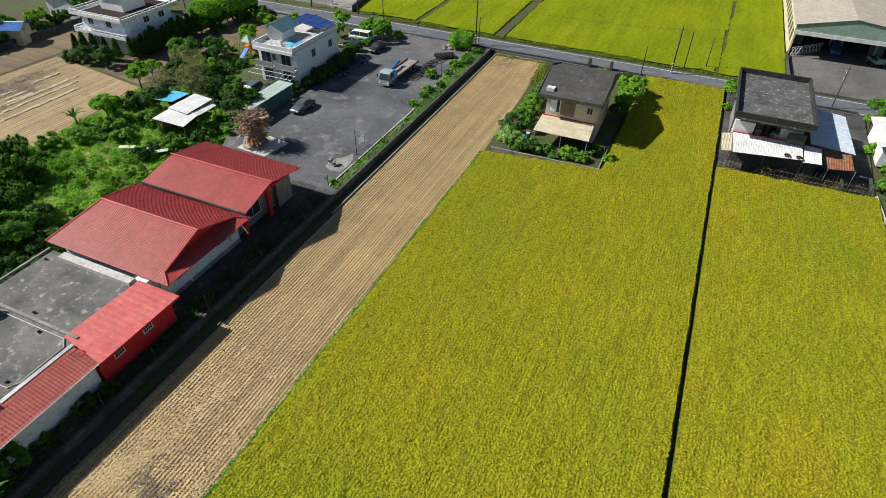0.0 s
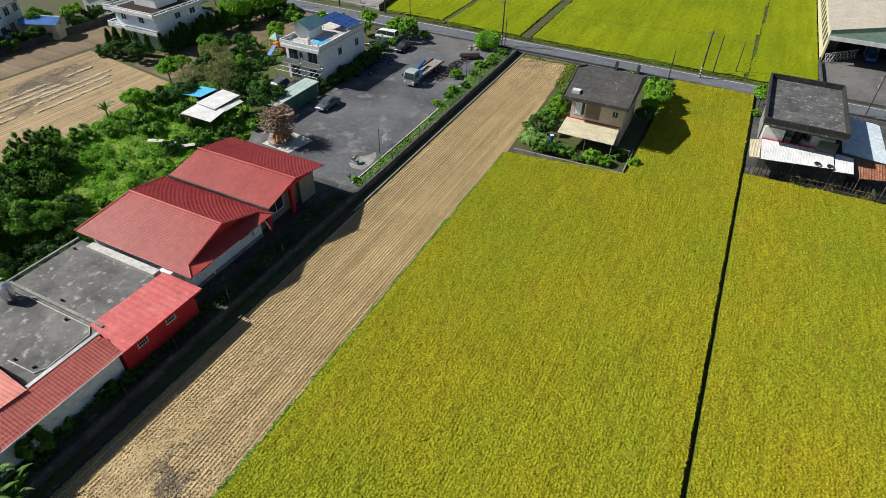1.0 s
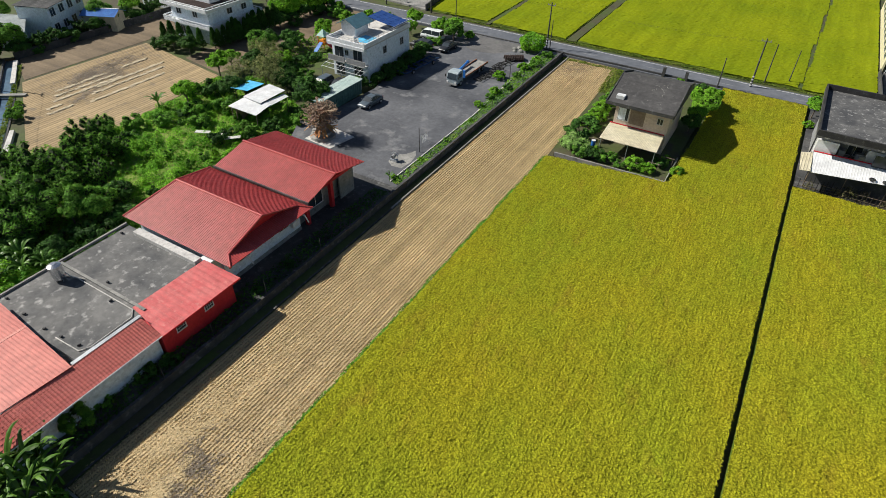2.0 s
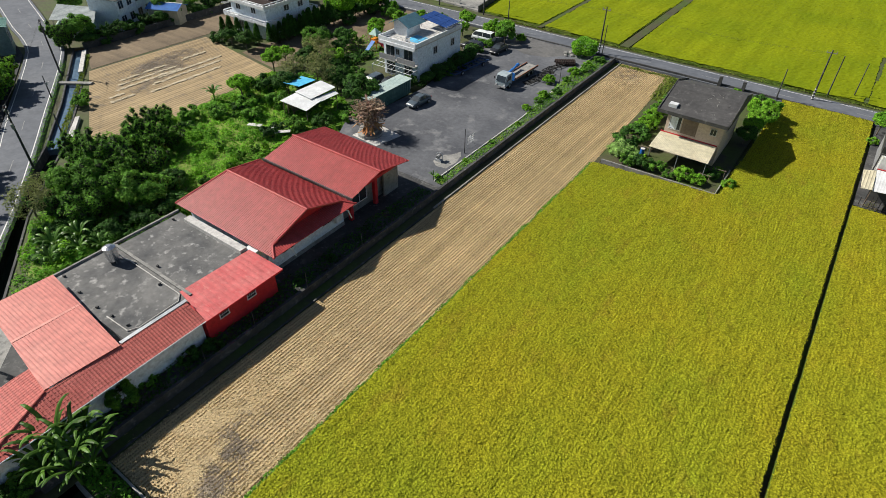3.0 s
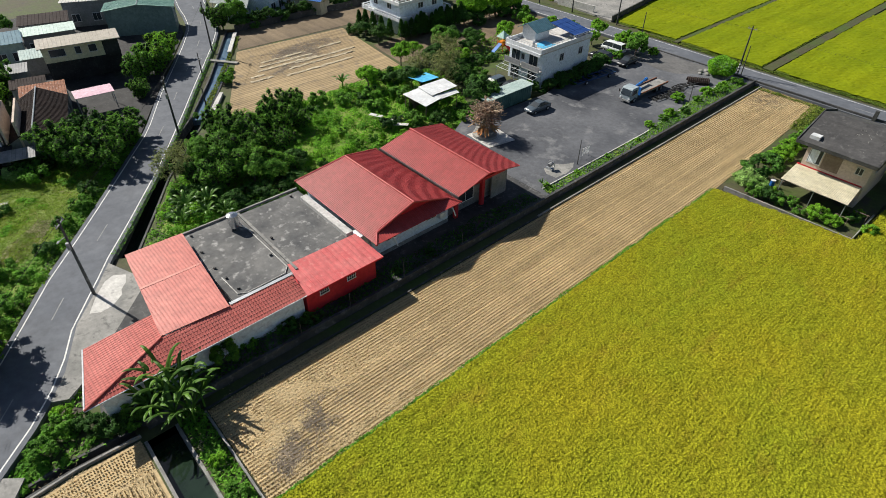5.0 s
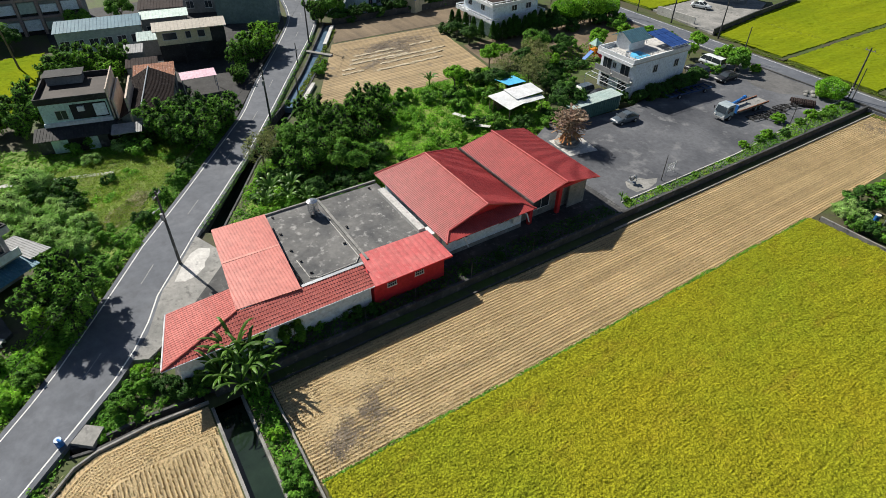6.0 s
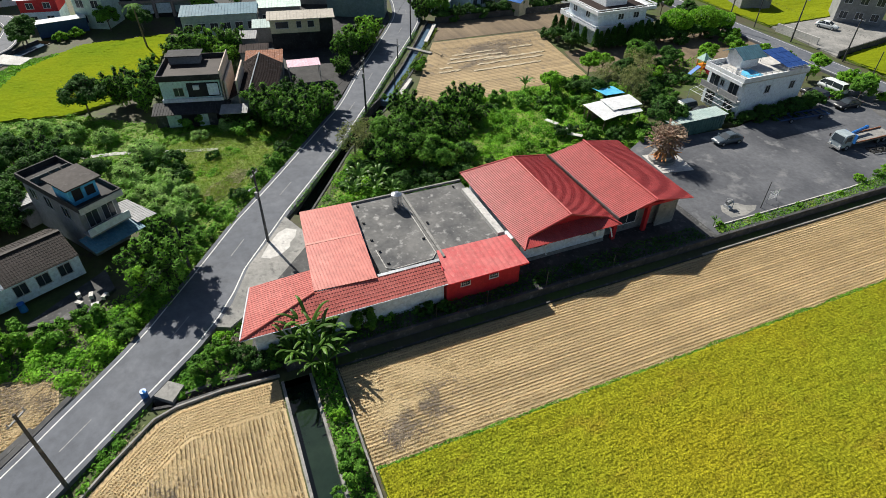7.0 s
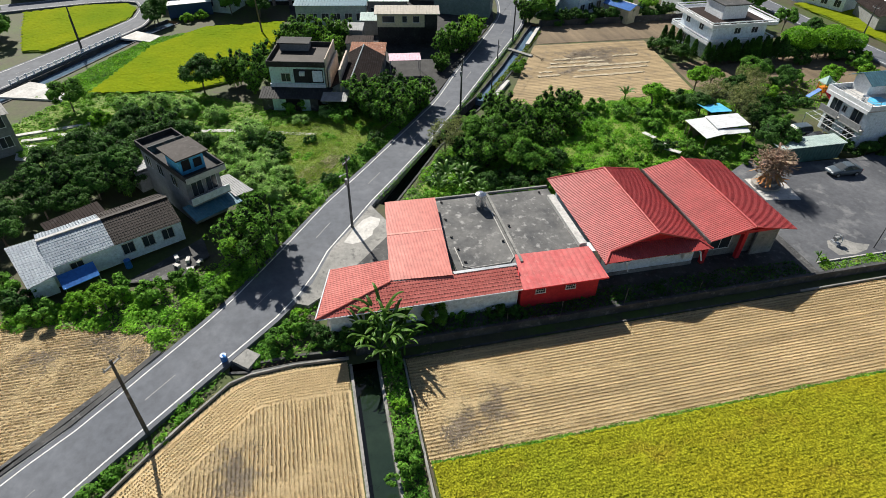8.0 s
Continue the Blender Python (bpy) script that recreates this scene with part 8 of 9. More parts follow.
canopy = thing("canopy_shed", "low canopy with a pale mint sheet roof", "shed", at=(-125.8, 20.5, 0.2), turn=-10)
part("roof", ribbed(B(), [(-1.1, -1.8, 3.2), (1.1, -1.8, 2.9), (1.1, 1.8, 2.9), (-1.1, 1.8, 3.2)], (1, 0), 0.5, 0.1, 0.04), M_TEAL_ROOF, canopy)
for x, y in ((-1.0, -1.7), (1.0, -1.7), (1.0, 1.7), (-1.0, 1.7)):
    part("post", tube(B(), (x, y, 0), (x, y, 2.9), 0.06, 6), M_GREY_METAL, canopy)
for x, y, a, lx, ly, h, m, lab in ((-100.6, 10.8, -12, 5.4, 6.2, 3.0, M_RUST, "low shed with a rusty brown sheet roof"), (-113.6, 8.6, -14, 3.4, 6.0, 2.8, M_SHEET_GREY, "low shed with a grey sheet roof"), (-118.0, 13.6, -10, 4.0, 4.2, 3.0, M_TEAL_PALE, "low shed with a faded sheet roof"), (-106.5, 10.0, -12, 3.2, 5.0, 2.6, M_BROWN_ROOF, "low shed with a dark brown sheet roof")):
    sh = thing("low_shed", lab, "shed", "sheds of the hamlet", at=(x, y, 0.15), turn=a)
    part("wall", box(B(), -lx / 2 + 0.2, lx / 2 - 0.2, -ly / 2 + 0.2, ly / 2 - 0.2, 0, h - 0.3), M_GREY_WALL, sh)
    part("roof", ribbed(B(), [(-lx / 2, -ly / 2, h + 0.3), (lx / 2, -ly / 2, h - 0.1), (lx / 2, ly / 2, h - 0.1), (-lx / 2, ly / 2, h + 0.3)], (1, 0), 0.4, 0.12, 0.04), m, sh)

long_block("blue_roof_block", "long low workshop with a dark teal sheet roof", (-126.0, 6.6, 0.2), -9, 5.6, 14, 4.0, M_TEAL_PALE, M_BLUE_ROOF, 6)
long_block("pale_roof_block", "low block with a pale green sheet roof", (-126.6, 18.3, 0.2), -10, 3.4, 8.2, 3.8, M_GREY_WALL, M_TEAL_ROOF, 3)
flats()
long_block("grey_block", "long grey rendered building with a pale flat roof", (-139.2, 32.2, 0.2), -21.6, 7, 15, 4.8, M_GREY_WALL, M_CONC_PALE, 4, 1)
long_block("grey_flats", "grey concrete house with a dull sheet roof", (-134.4, 19.4, 0.2), -14, 5, 8, 3.6, M_GREY_WALL, M_BROWN_ROOF, 2, 1)
M_TEAL_DUSK = mat("dusky_teal_wall", (0.13, 0.20, 0.20), (0.17, 0.25, 0.24), big=0.5, fine=2.0, rough=0.6, bump=0.05)
M_TEAL_SHEET = mat("faded_teal_sheet", (0.20, 0.36, 0.31), (0.25, 0.42, 0.36), big=0.5, fine=2.0, rough=0.5, bump=0.03)
gable_house("teal_roof_hall", "dusky teal hall with a low faded teal gable roof", (-127.6, 35.1, 0.2), 65.7, 12.2, 5.0, 4.9, 5.7, M_TEAL_SHEET, M_TEAL_DUSK, 2)
M_GREY_ROOF = mat("grey_green_sheet_roof", (0.26, 0.29, 0.29), (0.34, 0.37, 0.365), big=0.5, fine=2.0, rough=0.5, bump=0.03)
long_block("pale_blue_house", "two-storey pale blue-white house with a dark flat roof", (-124.5, 62.0, 0.2), 26, 6.0, 11.0, 5.6, M_PALEBLUE, M_CONC_DARK, 4, 2)
shelter = link_world(thing("open_shed", "open shed with a broad grey-green sheet roof", "shed", at=(-126, 53, 0.2)))
part("roof", ribbed(B(), [(-125.9, 48.3, 3.5), (-117.8, 52.6, 3.4), (-125.4, 57.4, 3.7), (-133.2, 53.7, 3.8)], (0.88, 0.47), 0.6, 0.12, 0.04), M_GREY_ROOF, shelter)
part("wall", prism(B(), [(-125.6, 49.0), (-119.0, 52.5), (-125.2, 56.6), (-131.6, 53.5)], 0.1, 2.4), M_TEAL_ROOF, shelter, "pale mint low walls")
for x, y in ((-125.5, 48.8), (-118.4, 52.6), (-125.3, 57.0), (-132.4, 53.7)):
    part("post", tube(B(), (x, y, 0.1), (x, y, 3.4), 0.07, 6), M_GREY_METAL, shelter)
gable_house("blue_roof_hall", "low cream-walled house with a blue metal roof", (-117.4, 67.6, 0.2), 115.0, 3.6, 6.4, 2.9, 3.6, M_BLUE, M_CREAM_SHEET, 2)
wall_run("field_wall", [(-115.8, 48.4), (-115.0, 66), (-114.8, 82)], 0.3, -0.1, 1.3, M_CONC_DARK, "dark stained wall at the far end of the field")
for pts in ([(-83.4, 29.0), (-89.2, 33.2), (-89.5, 32.7), (-83.8, 28.4)], [(-105.0, 42.3), (-114.2, 48.0), (-114.5, 47.4), (-105.4, 41.7)]):
    outline_slab("canal_slab", pts, -0.1, 0.5, M_CONC_PALE, "pale concrete slab along the canal", "pavement")
gable_house("blue_roof_hall", "low house with a blue metal roof", (-121.5, 88, 0.2), 5.0, 8.0, 12.0, 3.4, 4.8, M_BLUE, M_WHITE, 3)
gable_house("blue_roof_hall", "low dark house with a brown metal roof", (-104.5, 123, 0.2), 70.0, 7.0, 11.0, 3.0, 4.2, M_BROWN_ROOF, M_GREY_WALL, 4)
wall_run("white_yard_wall", [(-86.4, 113.9), (-76.7, 114.3)], 0.25, 0.0, 1.7, M_CONC_PALE, "pale concrete wall between road and yard")
long_block("roadside_house", "pale blue-white house with dark roof beyond the road", (-119, 121, 0.2), -70, 7, 12, 4.2, M_PALEBLUE, M_CONC_DARK, 4)
long_block("flat_house", "grey two-storey house with concrete yard", (-86.0, 136.5, 0.2), -45, 8, 9, 6.2, M_GREY_WALL, M_CONC_DARK, 3, 2)
outline_slab("north_yard", [(-88.2, 114.6), (-70.6, 112.6), (-73.2, 130), (-78, 142), (-92, 142), (-88.6, 134)], -0.1, 0.35, M_CONC, "pale concrete yard beyond the road", "pavement")
wall_run("yard_wall", [(-70.6, 112.6), (-73.2, 130), (-75.4, 150)], 0.25, 0, 1.4, M_CONC_DARK, "dark concrete yard wall")
long_block("pale_blue_block", "pale blue three-storey house beside the rice", (-139.6, -15.4, 0.2), -26, 7.0, 6.0, 8.6, M_TEAL_ROOF, M_CONC_DARK, 2, 3)
red_house = thing("red_walled_house", "house with a red upper wall and a pale pink roof", "house", at=(-143.6, -25.6, 0.2), turn=-8)
box_part("lower_wall", red_house, (-3, 3, -3.4, 3.4, -0.3, 2.8), M_PALEBLUE, "pale blue lower wall")
box_part("upper_wall", red_house, (-3, 3.02, -3.4, 3.4, 2.8, 5.2), M_RED_WALL, "dull red upper wall")
part("roof", ribbed(B(), [(-3.4, -3.8, 5.8), (3.5, -3.8, 5.25), (3.5, 3.8, 5.25), (-3.4, 3.8, 5.8)], (1, 0), 0.5, 0.12, 0.04), M_PINK, red_house, "pale pink sheet roof")
for y in (-2.0, 1.0):
    window_x(red_house, 3.02, y, y + 1.2, 3.5, 4.5, 1, M_WHITE)
    window_x(red_house, 3.0, y, y + 1.2, 0.9, 2.0, 1, M_WHITE)
long_block("white_row", "row of white houses beyond the lane", (-160, -48, 0.2), 12, 8, 30, 6.2, M_WHITE, M_CONC_DARK, 12, 2)
long_block("edge_house", "grey two-storey house at the end of a pale drive", (-80.7, -43.6, 0.2), 30, 7, 8, 5.4, M_GREY_WALL, M_CONC, 3, 2)
outline_slab("pale_drive", [(-81.6, -39.6), (-77.4, -38.8), (-75.8, -34.2), (-80.2, -33.4)], -0.1, 0.12, M_CONC_PALE, "pale concrete drive", "pavement")
outline_slab("canal_bridge", [(-98.4, -47.6), (-103.6, -44.2), (-99.5, -37.0), (-95.2, -37.4)], -0.05, 0.3, M_CONC_PALE, "pale concrete bridge over the canal", "bridge")
outline_slab("canal_bridge", [(-122.6, -34.0), (-126.2, -31.6), (-122.4, -26.6), (-119.4, -28.2)], -0.05, 0.3, M_CONC_PALE, "pale concrete bridge over the canal", "bridge")
outline_slab("canal_bridge", [(-104.9, 37.8), (-104.4, 37.1), (-99.6, 40.6), (-100.0, 41.3)], -0.05, 0.3, M_CONC, "narrow concrete footbridge", "bridge")
for c in ([(-99.4, -45.6), (-121, -32.6)],):
    g = link_world(thing("guard_rail", "white posts and rails beside the canal", "railing", at=(-99, -46, 0.2)))
    p, q = Vector((-102.4, -46.6, 0)), Vector((-123.0, -33.9, 0))
    for i in range(17):
        c0 = p.lerp(q, i / 16)
        part("post", box(B(), c0.x - 0.1, c0.x + 0.1, c0.y - 0.1, c0.y + 0.1, 0, 1.2), M_WHITE, g)
    for z in (0.55, 1.0):
        part("rail", tube(B(), (p.x, p.y, z), (q.x, q.y, z), 0.1, 6), M_WHITE, g)


outline_slab("pale_path", [(-84.2, -36), (-82.4, -24), (-81, -12.5), (-77.2, 0.2), (-76.6, -0.2), (-80.2, -12.7), (-81.6, -24.2), (-83.4, -36.2)], -0.05, 0.14, M_CONC_PALE, "narrow pale concrete field path", "path")


# ---- sheds and containers near the car park ----
tin = link_world(thing("tin_shed", "open shed with a white two-part metal roof", "shed", at=(-63.4, 55.4, 0.2)))
part("roof_sheet", ribbed(B(), [(-66.3, 51.8, 2.6), (-60.7, 51.7, 2.6), (-60.9, 55.0, 2.95), (-65.9, 55.4, 2.95)], (0, 1), 0.5, 0.1, 0.012), M_WHITE_SHEET, tin)
part("roof_sheet", ribbed(B(), [(-66.0, 54.6, 3.1), (-62.2, 54.2, 3.1), (-62.0, 59.2, 3.3), (-65.6, 59.6, 3.3)], (0, 1), 0.5, 0.1, 0.012), M_WHITE_SHEET, tin)
part("roof_sheet", ribbed(B(), [(-62.3, 54.2, 2.95), (-60.9, 54.6, 2.8), (-60.9, 58.6, 2.8), (-62.0, 58.8, 2.95)], (0, 1), 0.5, 0.1, 0.012), M_WHITE_SHEET, tin)
for x, y in ((-66, 52.1), (-61, 52.0), (-61.2, 58.4), (-65.4, 59.2)):
    part("post", tube(B(), (x, y, 0), (x, y, 2.6), 0.06, 6), M_WOOD, tin)
part("back_wall", box(B(), -65.6, -65.5, 52.4, 59.0, 0, 2.5), M_WOOD, tin)
tarp = thing("blue_tarpaulin", "bright blue tarpaulin over a low frame", "tarpaulin", at=(-68.6, 57.8, 0.2))
bm = B()
slab(bm, [(-1.9, -1.9, 2.8), (1.9, -1.7, 3.0), (1.9, 1.8, 2.9), (-1.5, 2.0, 2.6)], 0.05)
part("sheet", bm, M_SKYBLUE, tarp)
for x, y in ((-1.4, -1.5), (1.0, -1.4), (1.1, 1.2), (-1.0, 1.3)):
    part("post", tube(B(), (x, y, 0), (x, y, 2.65), 0.04, 5), M_WOOD, tarp)
cont = link_world(thing("container", "teal shipping container with a faded roof", "container", at=(-56.7, 64.4, LOT)))
part("box", box(B(), -57.7, -55.5, 59.4, 69.2, LOT, 2.95), M_TEAL_DARK, cont, "dark teal container sides")
part("roof_sheet", ribbed(B(), [(-57.9, 59.2, 3.05), (-55.3, 59.2, 2.98), (-55.3, 69.5, 2.98), (-57.9, 69.5, 3.05)], (1, 0), 0.4, 0.12, 0.04), M_TEAL_PALE, cont, "faded pale teal roof sheet")
for i in range(20):
    part("rib", box(B(), -55.5, -55.44, 59.6 + i * 0.48, 59.78 + i * 0.48, LOT + 0.1, 2.9), M_TEAL_DARK, cont)

wall_run("gutter_wall", [(-36.4, -18.3), (-29.1, -25.5), (-10, -41.4)], 0.5, -0.2, 0.5, M_CONC_DARK, "dark concrete gutter wall beside the road")
outline_slab("road_shoulder", [(-38.6, -15.4), (-36.2, -17.9), (-28.9, -25.3), (-28.2, -25.4), (-31.8, -21.5), (-35.2, -18.2)], -0.1, ROADZ - 0.02, M_CONC, "grey concrete shoulder beside the road", "pavement")
for x, y, a in ((-66.0, 46.4, 20), (-63.4, 46.9, 75), (-61.3, 47.4, 40)):
    p = thing("grey_board", "weathered grey board lying among weeds", "board", "boards among the weeds", at=(x, y, 0.9), turn=a)
    part("board", slab(B(), [(-1.1, -0.35, 0.0), (1.1, -0.35, 0.1), (1.1, 0.35, 0.12), (-1.1, 0.35, 0.02)], 0.06), M_CONC_PALE, p)
    part("stake", tube(B(), (0, 0, -0.9), (0, 0, 0.02), 0.05, 6), M_WOOD, p)
for pts in ([(-84.4, -41.0), (-85.6, -35.0), (-86.4, -31.5), (-85.8, -31.4), (-84.9, -35.0), (-83.7, -41.0)], [(-82.6, -39.4), (-83.0, -35.2), (-82.3, -35.1), (-81.9, -39.3)]):
    outline_slab("bed_path", pts, -0.05, 0.35, M_CONC_PALE, "pale strip between vegetable beds", "path")



# ---- vehicles ----
def wheel(parent, x, y, r=0.32, w=0.22):
    tyre = part("wheel", tube(B(), (x, y - w / 2, r), (x, y + w / 2, r), r, 14), M_BLACK, parent, "black tyre")
    s = 1 if y > 0 else -1
    part("rim", tube(B(), (x, y + s * w / 2, r), (x, y + s * (w / 2 + 0.02), r), r * 0.6, 10), M_GREY_METAL, tyre)


def profile_body(bm, profile, half, inset=0.0):
    """A side profile (x, z) swept across the car's width, narrower towards its top."""
    zs = [z for _, z in profile]
    lo, hi = min(zs), max(zs)
    a = [bm.verts.new((x, -(half - inset * (z - lo) / (hi - lo)), z)) for x, z in profile]
    b = [bm.verts.new((x, half - inset * (z - lo) / (hi - lo), z)) for x, z in profile]
    bm.faces.new(a)
    bm.faces.new(b[::-1])
    for i in range(len(profile)):
        j = (i + 1) % len(profile)
        bm.faces.new((a[i], b[i], b[j], a[j]))
    return bm


def loft(bm, sections):
    """A closed skin through cross-sections of equal point counts."""
    rows = [[bm.verts.new(p) for p in sec] for sec in sections]
    n = len(rows[0])
    for a, b in zip(rows, rows[1:]):
        for i in range(n):
            k = (i + 1) % n
            bm.faces.new((a[i], a[k], b[k], b[i]))
    bm.faces.new(rows[0][::-1])
    bm.faces.new(rows[-1])
    return bm


CAR_SHAPES = {
    "sedan": (((-2.28, 0.66, 0.45, 0.76), (-2.12, 0.82, 0.32, 0.94), (-1.5, 0.88, 0.28, 0.98), (0.0, 0.9, 0.28, 0.95), (1.0, 0.89, 0.28, 0.93), (1.85, 0.84, 0.3, 0.80), (2.25, 0.64, 0.42, 0.62)),
              ((1.05, 0.74, 0.95), (0.3, 0.66, 1.40), (-0.2, 0.66, 1.46), (-0.85, 0.65, 1.42), (-1.75, 0.72, 0.99)), 0.86, (1.35, -1.35)),
    "suv": (((-2.2, 0.78, 0.5, 1.0), (-2.1, 0.88, 0.4, 1.08), (0.0, 0.93, 0.36, 1.08), (1.1, 0.92, 0.36, 1.06), (1.95, 0.88, 0.38, 0.98), (2.2, 0.74, 0.5, 0.8)),
            ((1.15, 0.78, 1.08), (0.5, 0.72, 1.66), (-0.5, 0.72, 1.74), (-1.8, 0.71, 1.70), (-2.12, 0.76, 1.10)), 0.88, (1.3, -1.3)),
    "van": (((-2.35, 0.82, 0.45, 1.1), (-2.25, 0.88, 0.36, 1.15), (0.0, 0.9, 0.35, 1.14), (1.7, 0.89, 0.35, 1.1), (2.15, 0.84, 0.38, 0.98), (2.32, 0.72, 0.5, 0.8)),
            ((2.05, 0.76, 1.08), (1.45, 0.74, 1.82), (0.0, 0.76, 1.95), (-2.1, 0.76, 1.92), (-2.3, 0.78, 1.14)), 0.86, (1.45, -1.45)),
}


def car(label, at, turn, paint, kind="sedan"):
    """A car; local +x is its front."""
    t = thing("car", label, "car", at=at, turn=turn)
    low, top, base, xs = CAR_SHAPES[kind]
    body = part("body", loft(B(), [[(x, -w, a), (x, -w, a + 0.55 * (b - a)), (x, -w * 0.94, b - 0.07), (x, -w * 0.66, b), (x, w * 0.66, b), (x, w * 0.94, b - 0.07), (x, w, a + 0.55 * (b - a)), (x, w, a)] for x, w, a, b in low]), paint, t)
    belt = low[2][3] - 0.04
    part("cabin", loft(B(), [[(x, -base + 0.06, belt), (x, -w, z - 0.07 * (z > belt + 0.2)), (x, -w * 0.84, z), (x, w * 0.84, z), (x, w, z - 0.07 * (z > belt + 0.2)), (x, base - 0.06, belt)] for x, w, z in top]), M_GLASS, t, "dark glazed cabin")
    part("roof", loft(B(), [[(x, -w * 0.97, z - 0.045), (x, -w * 0.84, z + 0.012), (x, w * 0.84, z + 0.012), (x, w * 0.97, z - 0.045)] for x, w, z in top[1:4]]), paint, t)
    for o in (body,):
        o.data.polygons.foreach_set("use_smooth", np.ones(len(o.data.polygons), bool))
    w = low[2][1]
    for s in (-1, 1):
        for (x0, w0, z0), (x1, w1, z1) in ((top[0], top[1]), (top[-1], top[-2])):
            part("pillar", tube(B(), (x0, s * (base - 0.06), belt), (x1, s * w1, z1 - 0.05), 0.045, 5), paint, t)
        part("pillar", tube(B(), (-0.3, s * (base - 0.05), belt), (-0.35, s * top[2][1], top[2][2] - 0.07), 0.04, 5), paint, t)
        part("mirror", box(B(), 0.75, 0.92, s * (w + 0.08) - 0.09, s * (w + 0.08) + 0.09, belt + 0.02, belt + 0.16), paint, t)
        part("headlight", box(B(), low[-1][0] - 0.22, low[-1][0] - 0.04, s * 0.56 - 0.16, s * 0.56 + 0.16, low[-1][3] - 0.06, low[-1][3] + 0.05), M_WHITE_SHEET, t, "clear headlight")
        part("tail_light", box(B(), low[0][0] - 0.02, low[0][0] + 0.14, s * 0.56 - 0.14, s * 0.56 + 0.14, low[0][3] - 0.12, low[0][3] + 0.04), M_RED_WALL, t, "red tail light")
    for x in xs:
        for y in (-w + 0.06, w - 0.06):
            wheel(t, x, y)
    return t


car("dark grey sedan parked on the asphalt", (-51.9, 66.7, LOT), -93, M_CAR_GREY)
car("dark car parked near the road", (-53.8, 93.4, LOT), -92, M_CAR_BLACK)
car("dark off-road car beside the white house", (-58.3, 91.4, LOT), 180, M_CAR_BLACK, "suv")
car("white van beside trees", (-59.2, 96.6, LOT), 180, M_CAR_WHITE, "van")
car("dark car behind the container", (-62.2, 67.6, LOT), -90, M_CAR_GREY, "suv")
car("dark car behind the container", (-59.9, 69.0, LOT), -90, M_CAR_BLACK, "sedan")
car("dark car in the villa forecourt", (-93.5, 87.2, 0.2), 60, M_CAR_BLACK)
car("pale car in the yard beyond the road", (-83.4, 125.0, 0.36), 20, M_CAR_WHITE)
car("blue van in the warehouse porch", (24.5, 131.8, 0.42), -90, M_BLUE, "van")


M_CAB = mat("pale_grey_truck_paint", (0.30, 0.36, 0.39), (0.36, 0.42, 0.45), big=0.8, fine=2.0, rough=0.5, bump=0.0)


def truck():
    t = thing("flatbed_truck", "white-cabbed flatbed truck with a long steel bed", "truck", at=(-44.7, 84.4, LOT), turn=-91)
    cab = profile_body(B(), [(3.1, 0.55), (5.1, 0.55), (5.15, 1.3), (4.85, 2.25), (4.6, 2.4), (3.1, 2.4)], 1.02, 0.06)
    bmesh.ops.bevel(cab, geom=list(cab.edges), offset=0.07, segments=2, affect="EDGES")
    c = part("cab", cab, M_CAB, t, "pale grey-blue truck cab")
    w = B()
    prism(w, [(5.16, -0.86), (5.2, -0.86), (5.2, 0.86), (5.16, 0.86)], 1.35, 1.42)
    slab(w, [(5.17, -0.84, 1.4), (5.17, 0.84, 1.4), (4.9, 0.8, 2.2), (4.9, -0.8, 2.2)], 0.05)
    part("windscreen", w, M_GLASS, c, "dark windscreen")
    for s in (-1, 1):
        part("side_window", box(B(), 3.6, 4.6, s * 1.0 - 0.02, s * 1.0 + 0.02, 1.45, 2.1), M_GLASS, c)
        part("mirror", box(B(), 4.95, 5.05, s * 1.25 - 0.08, s * 1.25 + 0.08, 1.5, 1.9), M_BLACK, c)
        part("headlight", box(B(), 5.12, 5.2, s * 0.75 - 0.15, s * 0.75 + 0.15, 0.7, 0.9), M_WHITE_SHEET, c)
    part("bumper", box(B(), 5.1, 5.28, -1.02, 1.02, 0.4, 0.62), M_GREY_WALL, c)
    part("chassis", box(B(), -5.2, 4.6, -0.45, 0.45, 0.5, 0.8), M_BLACK, t)
    part("bed", box(B(), -5.3, 2.4, -1.12, 1.12, 0.85, 1.0), M_CONC, t, "grey steel flatbed")
    for s in (-1, 1):
        part("bed_rail", box(B(), -5.3, 2.4, s * 1.1 - 0.06, s * 1.1 + 0.06, 1.0, 1.2), M_RUST, t, "rusty bed rail")
    part("headboard", box(B(), 2.45, 2.6, -1.05, 1.05, 0.85, 2.1), M_BLUE, t, "blue headboard")
    part("crane_arm", tube(tube(B(), (2.2, -0.5, 1.5), (-1.4, -0.9, 1.75), 0.24, 8, 0.2), (-1.4, -0.9, 1.75), (-1.9, -0.95, 1.8), 0.28, 8), M_BLUE, t, "bright blue loading arm")
    for x in (3.9, -2.4, -3.6):
        for y in (-0.92, 0.92):
            wheel(t, x, y, 0.44, 0.28)
    return t


truck()
trailer = thing("trailer_frame", "low blue steel trailer frame", "trailer", at=(-53.7, 83.2, LOT), turn=-96)
for y in (-0.9, 0.9):
    part("side_beam", box(B(), -4.6, 4.6, y - 0.08, y + 0.08, 0.45, 0.65), M_BLUE_DARK, trailer)
for i in range(8):
    part("cross_beam", box(B(), -4.5 + i * 1.28, -4.38 + i * 1.28, -0.82, 0.82, 0.46, 0.6), M_BLUE_DARK, trailer)
for x in (-2.8, 2.8):
    for y in (-1.1, 1.1):
        wheel(trailer, x, y, 0.36, 0.2)
green = thing("tricycle_cart", "small green farm cart with a wooden bed", "cart", at=(31.0, 128.4, 0.42), turn=-70)
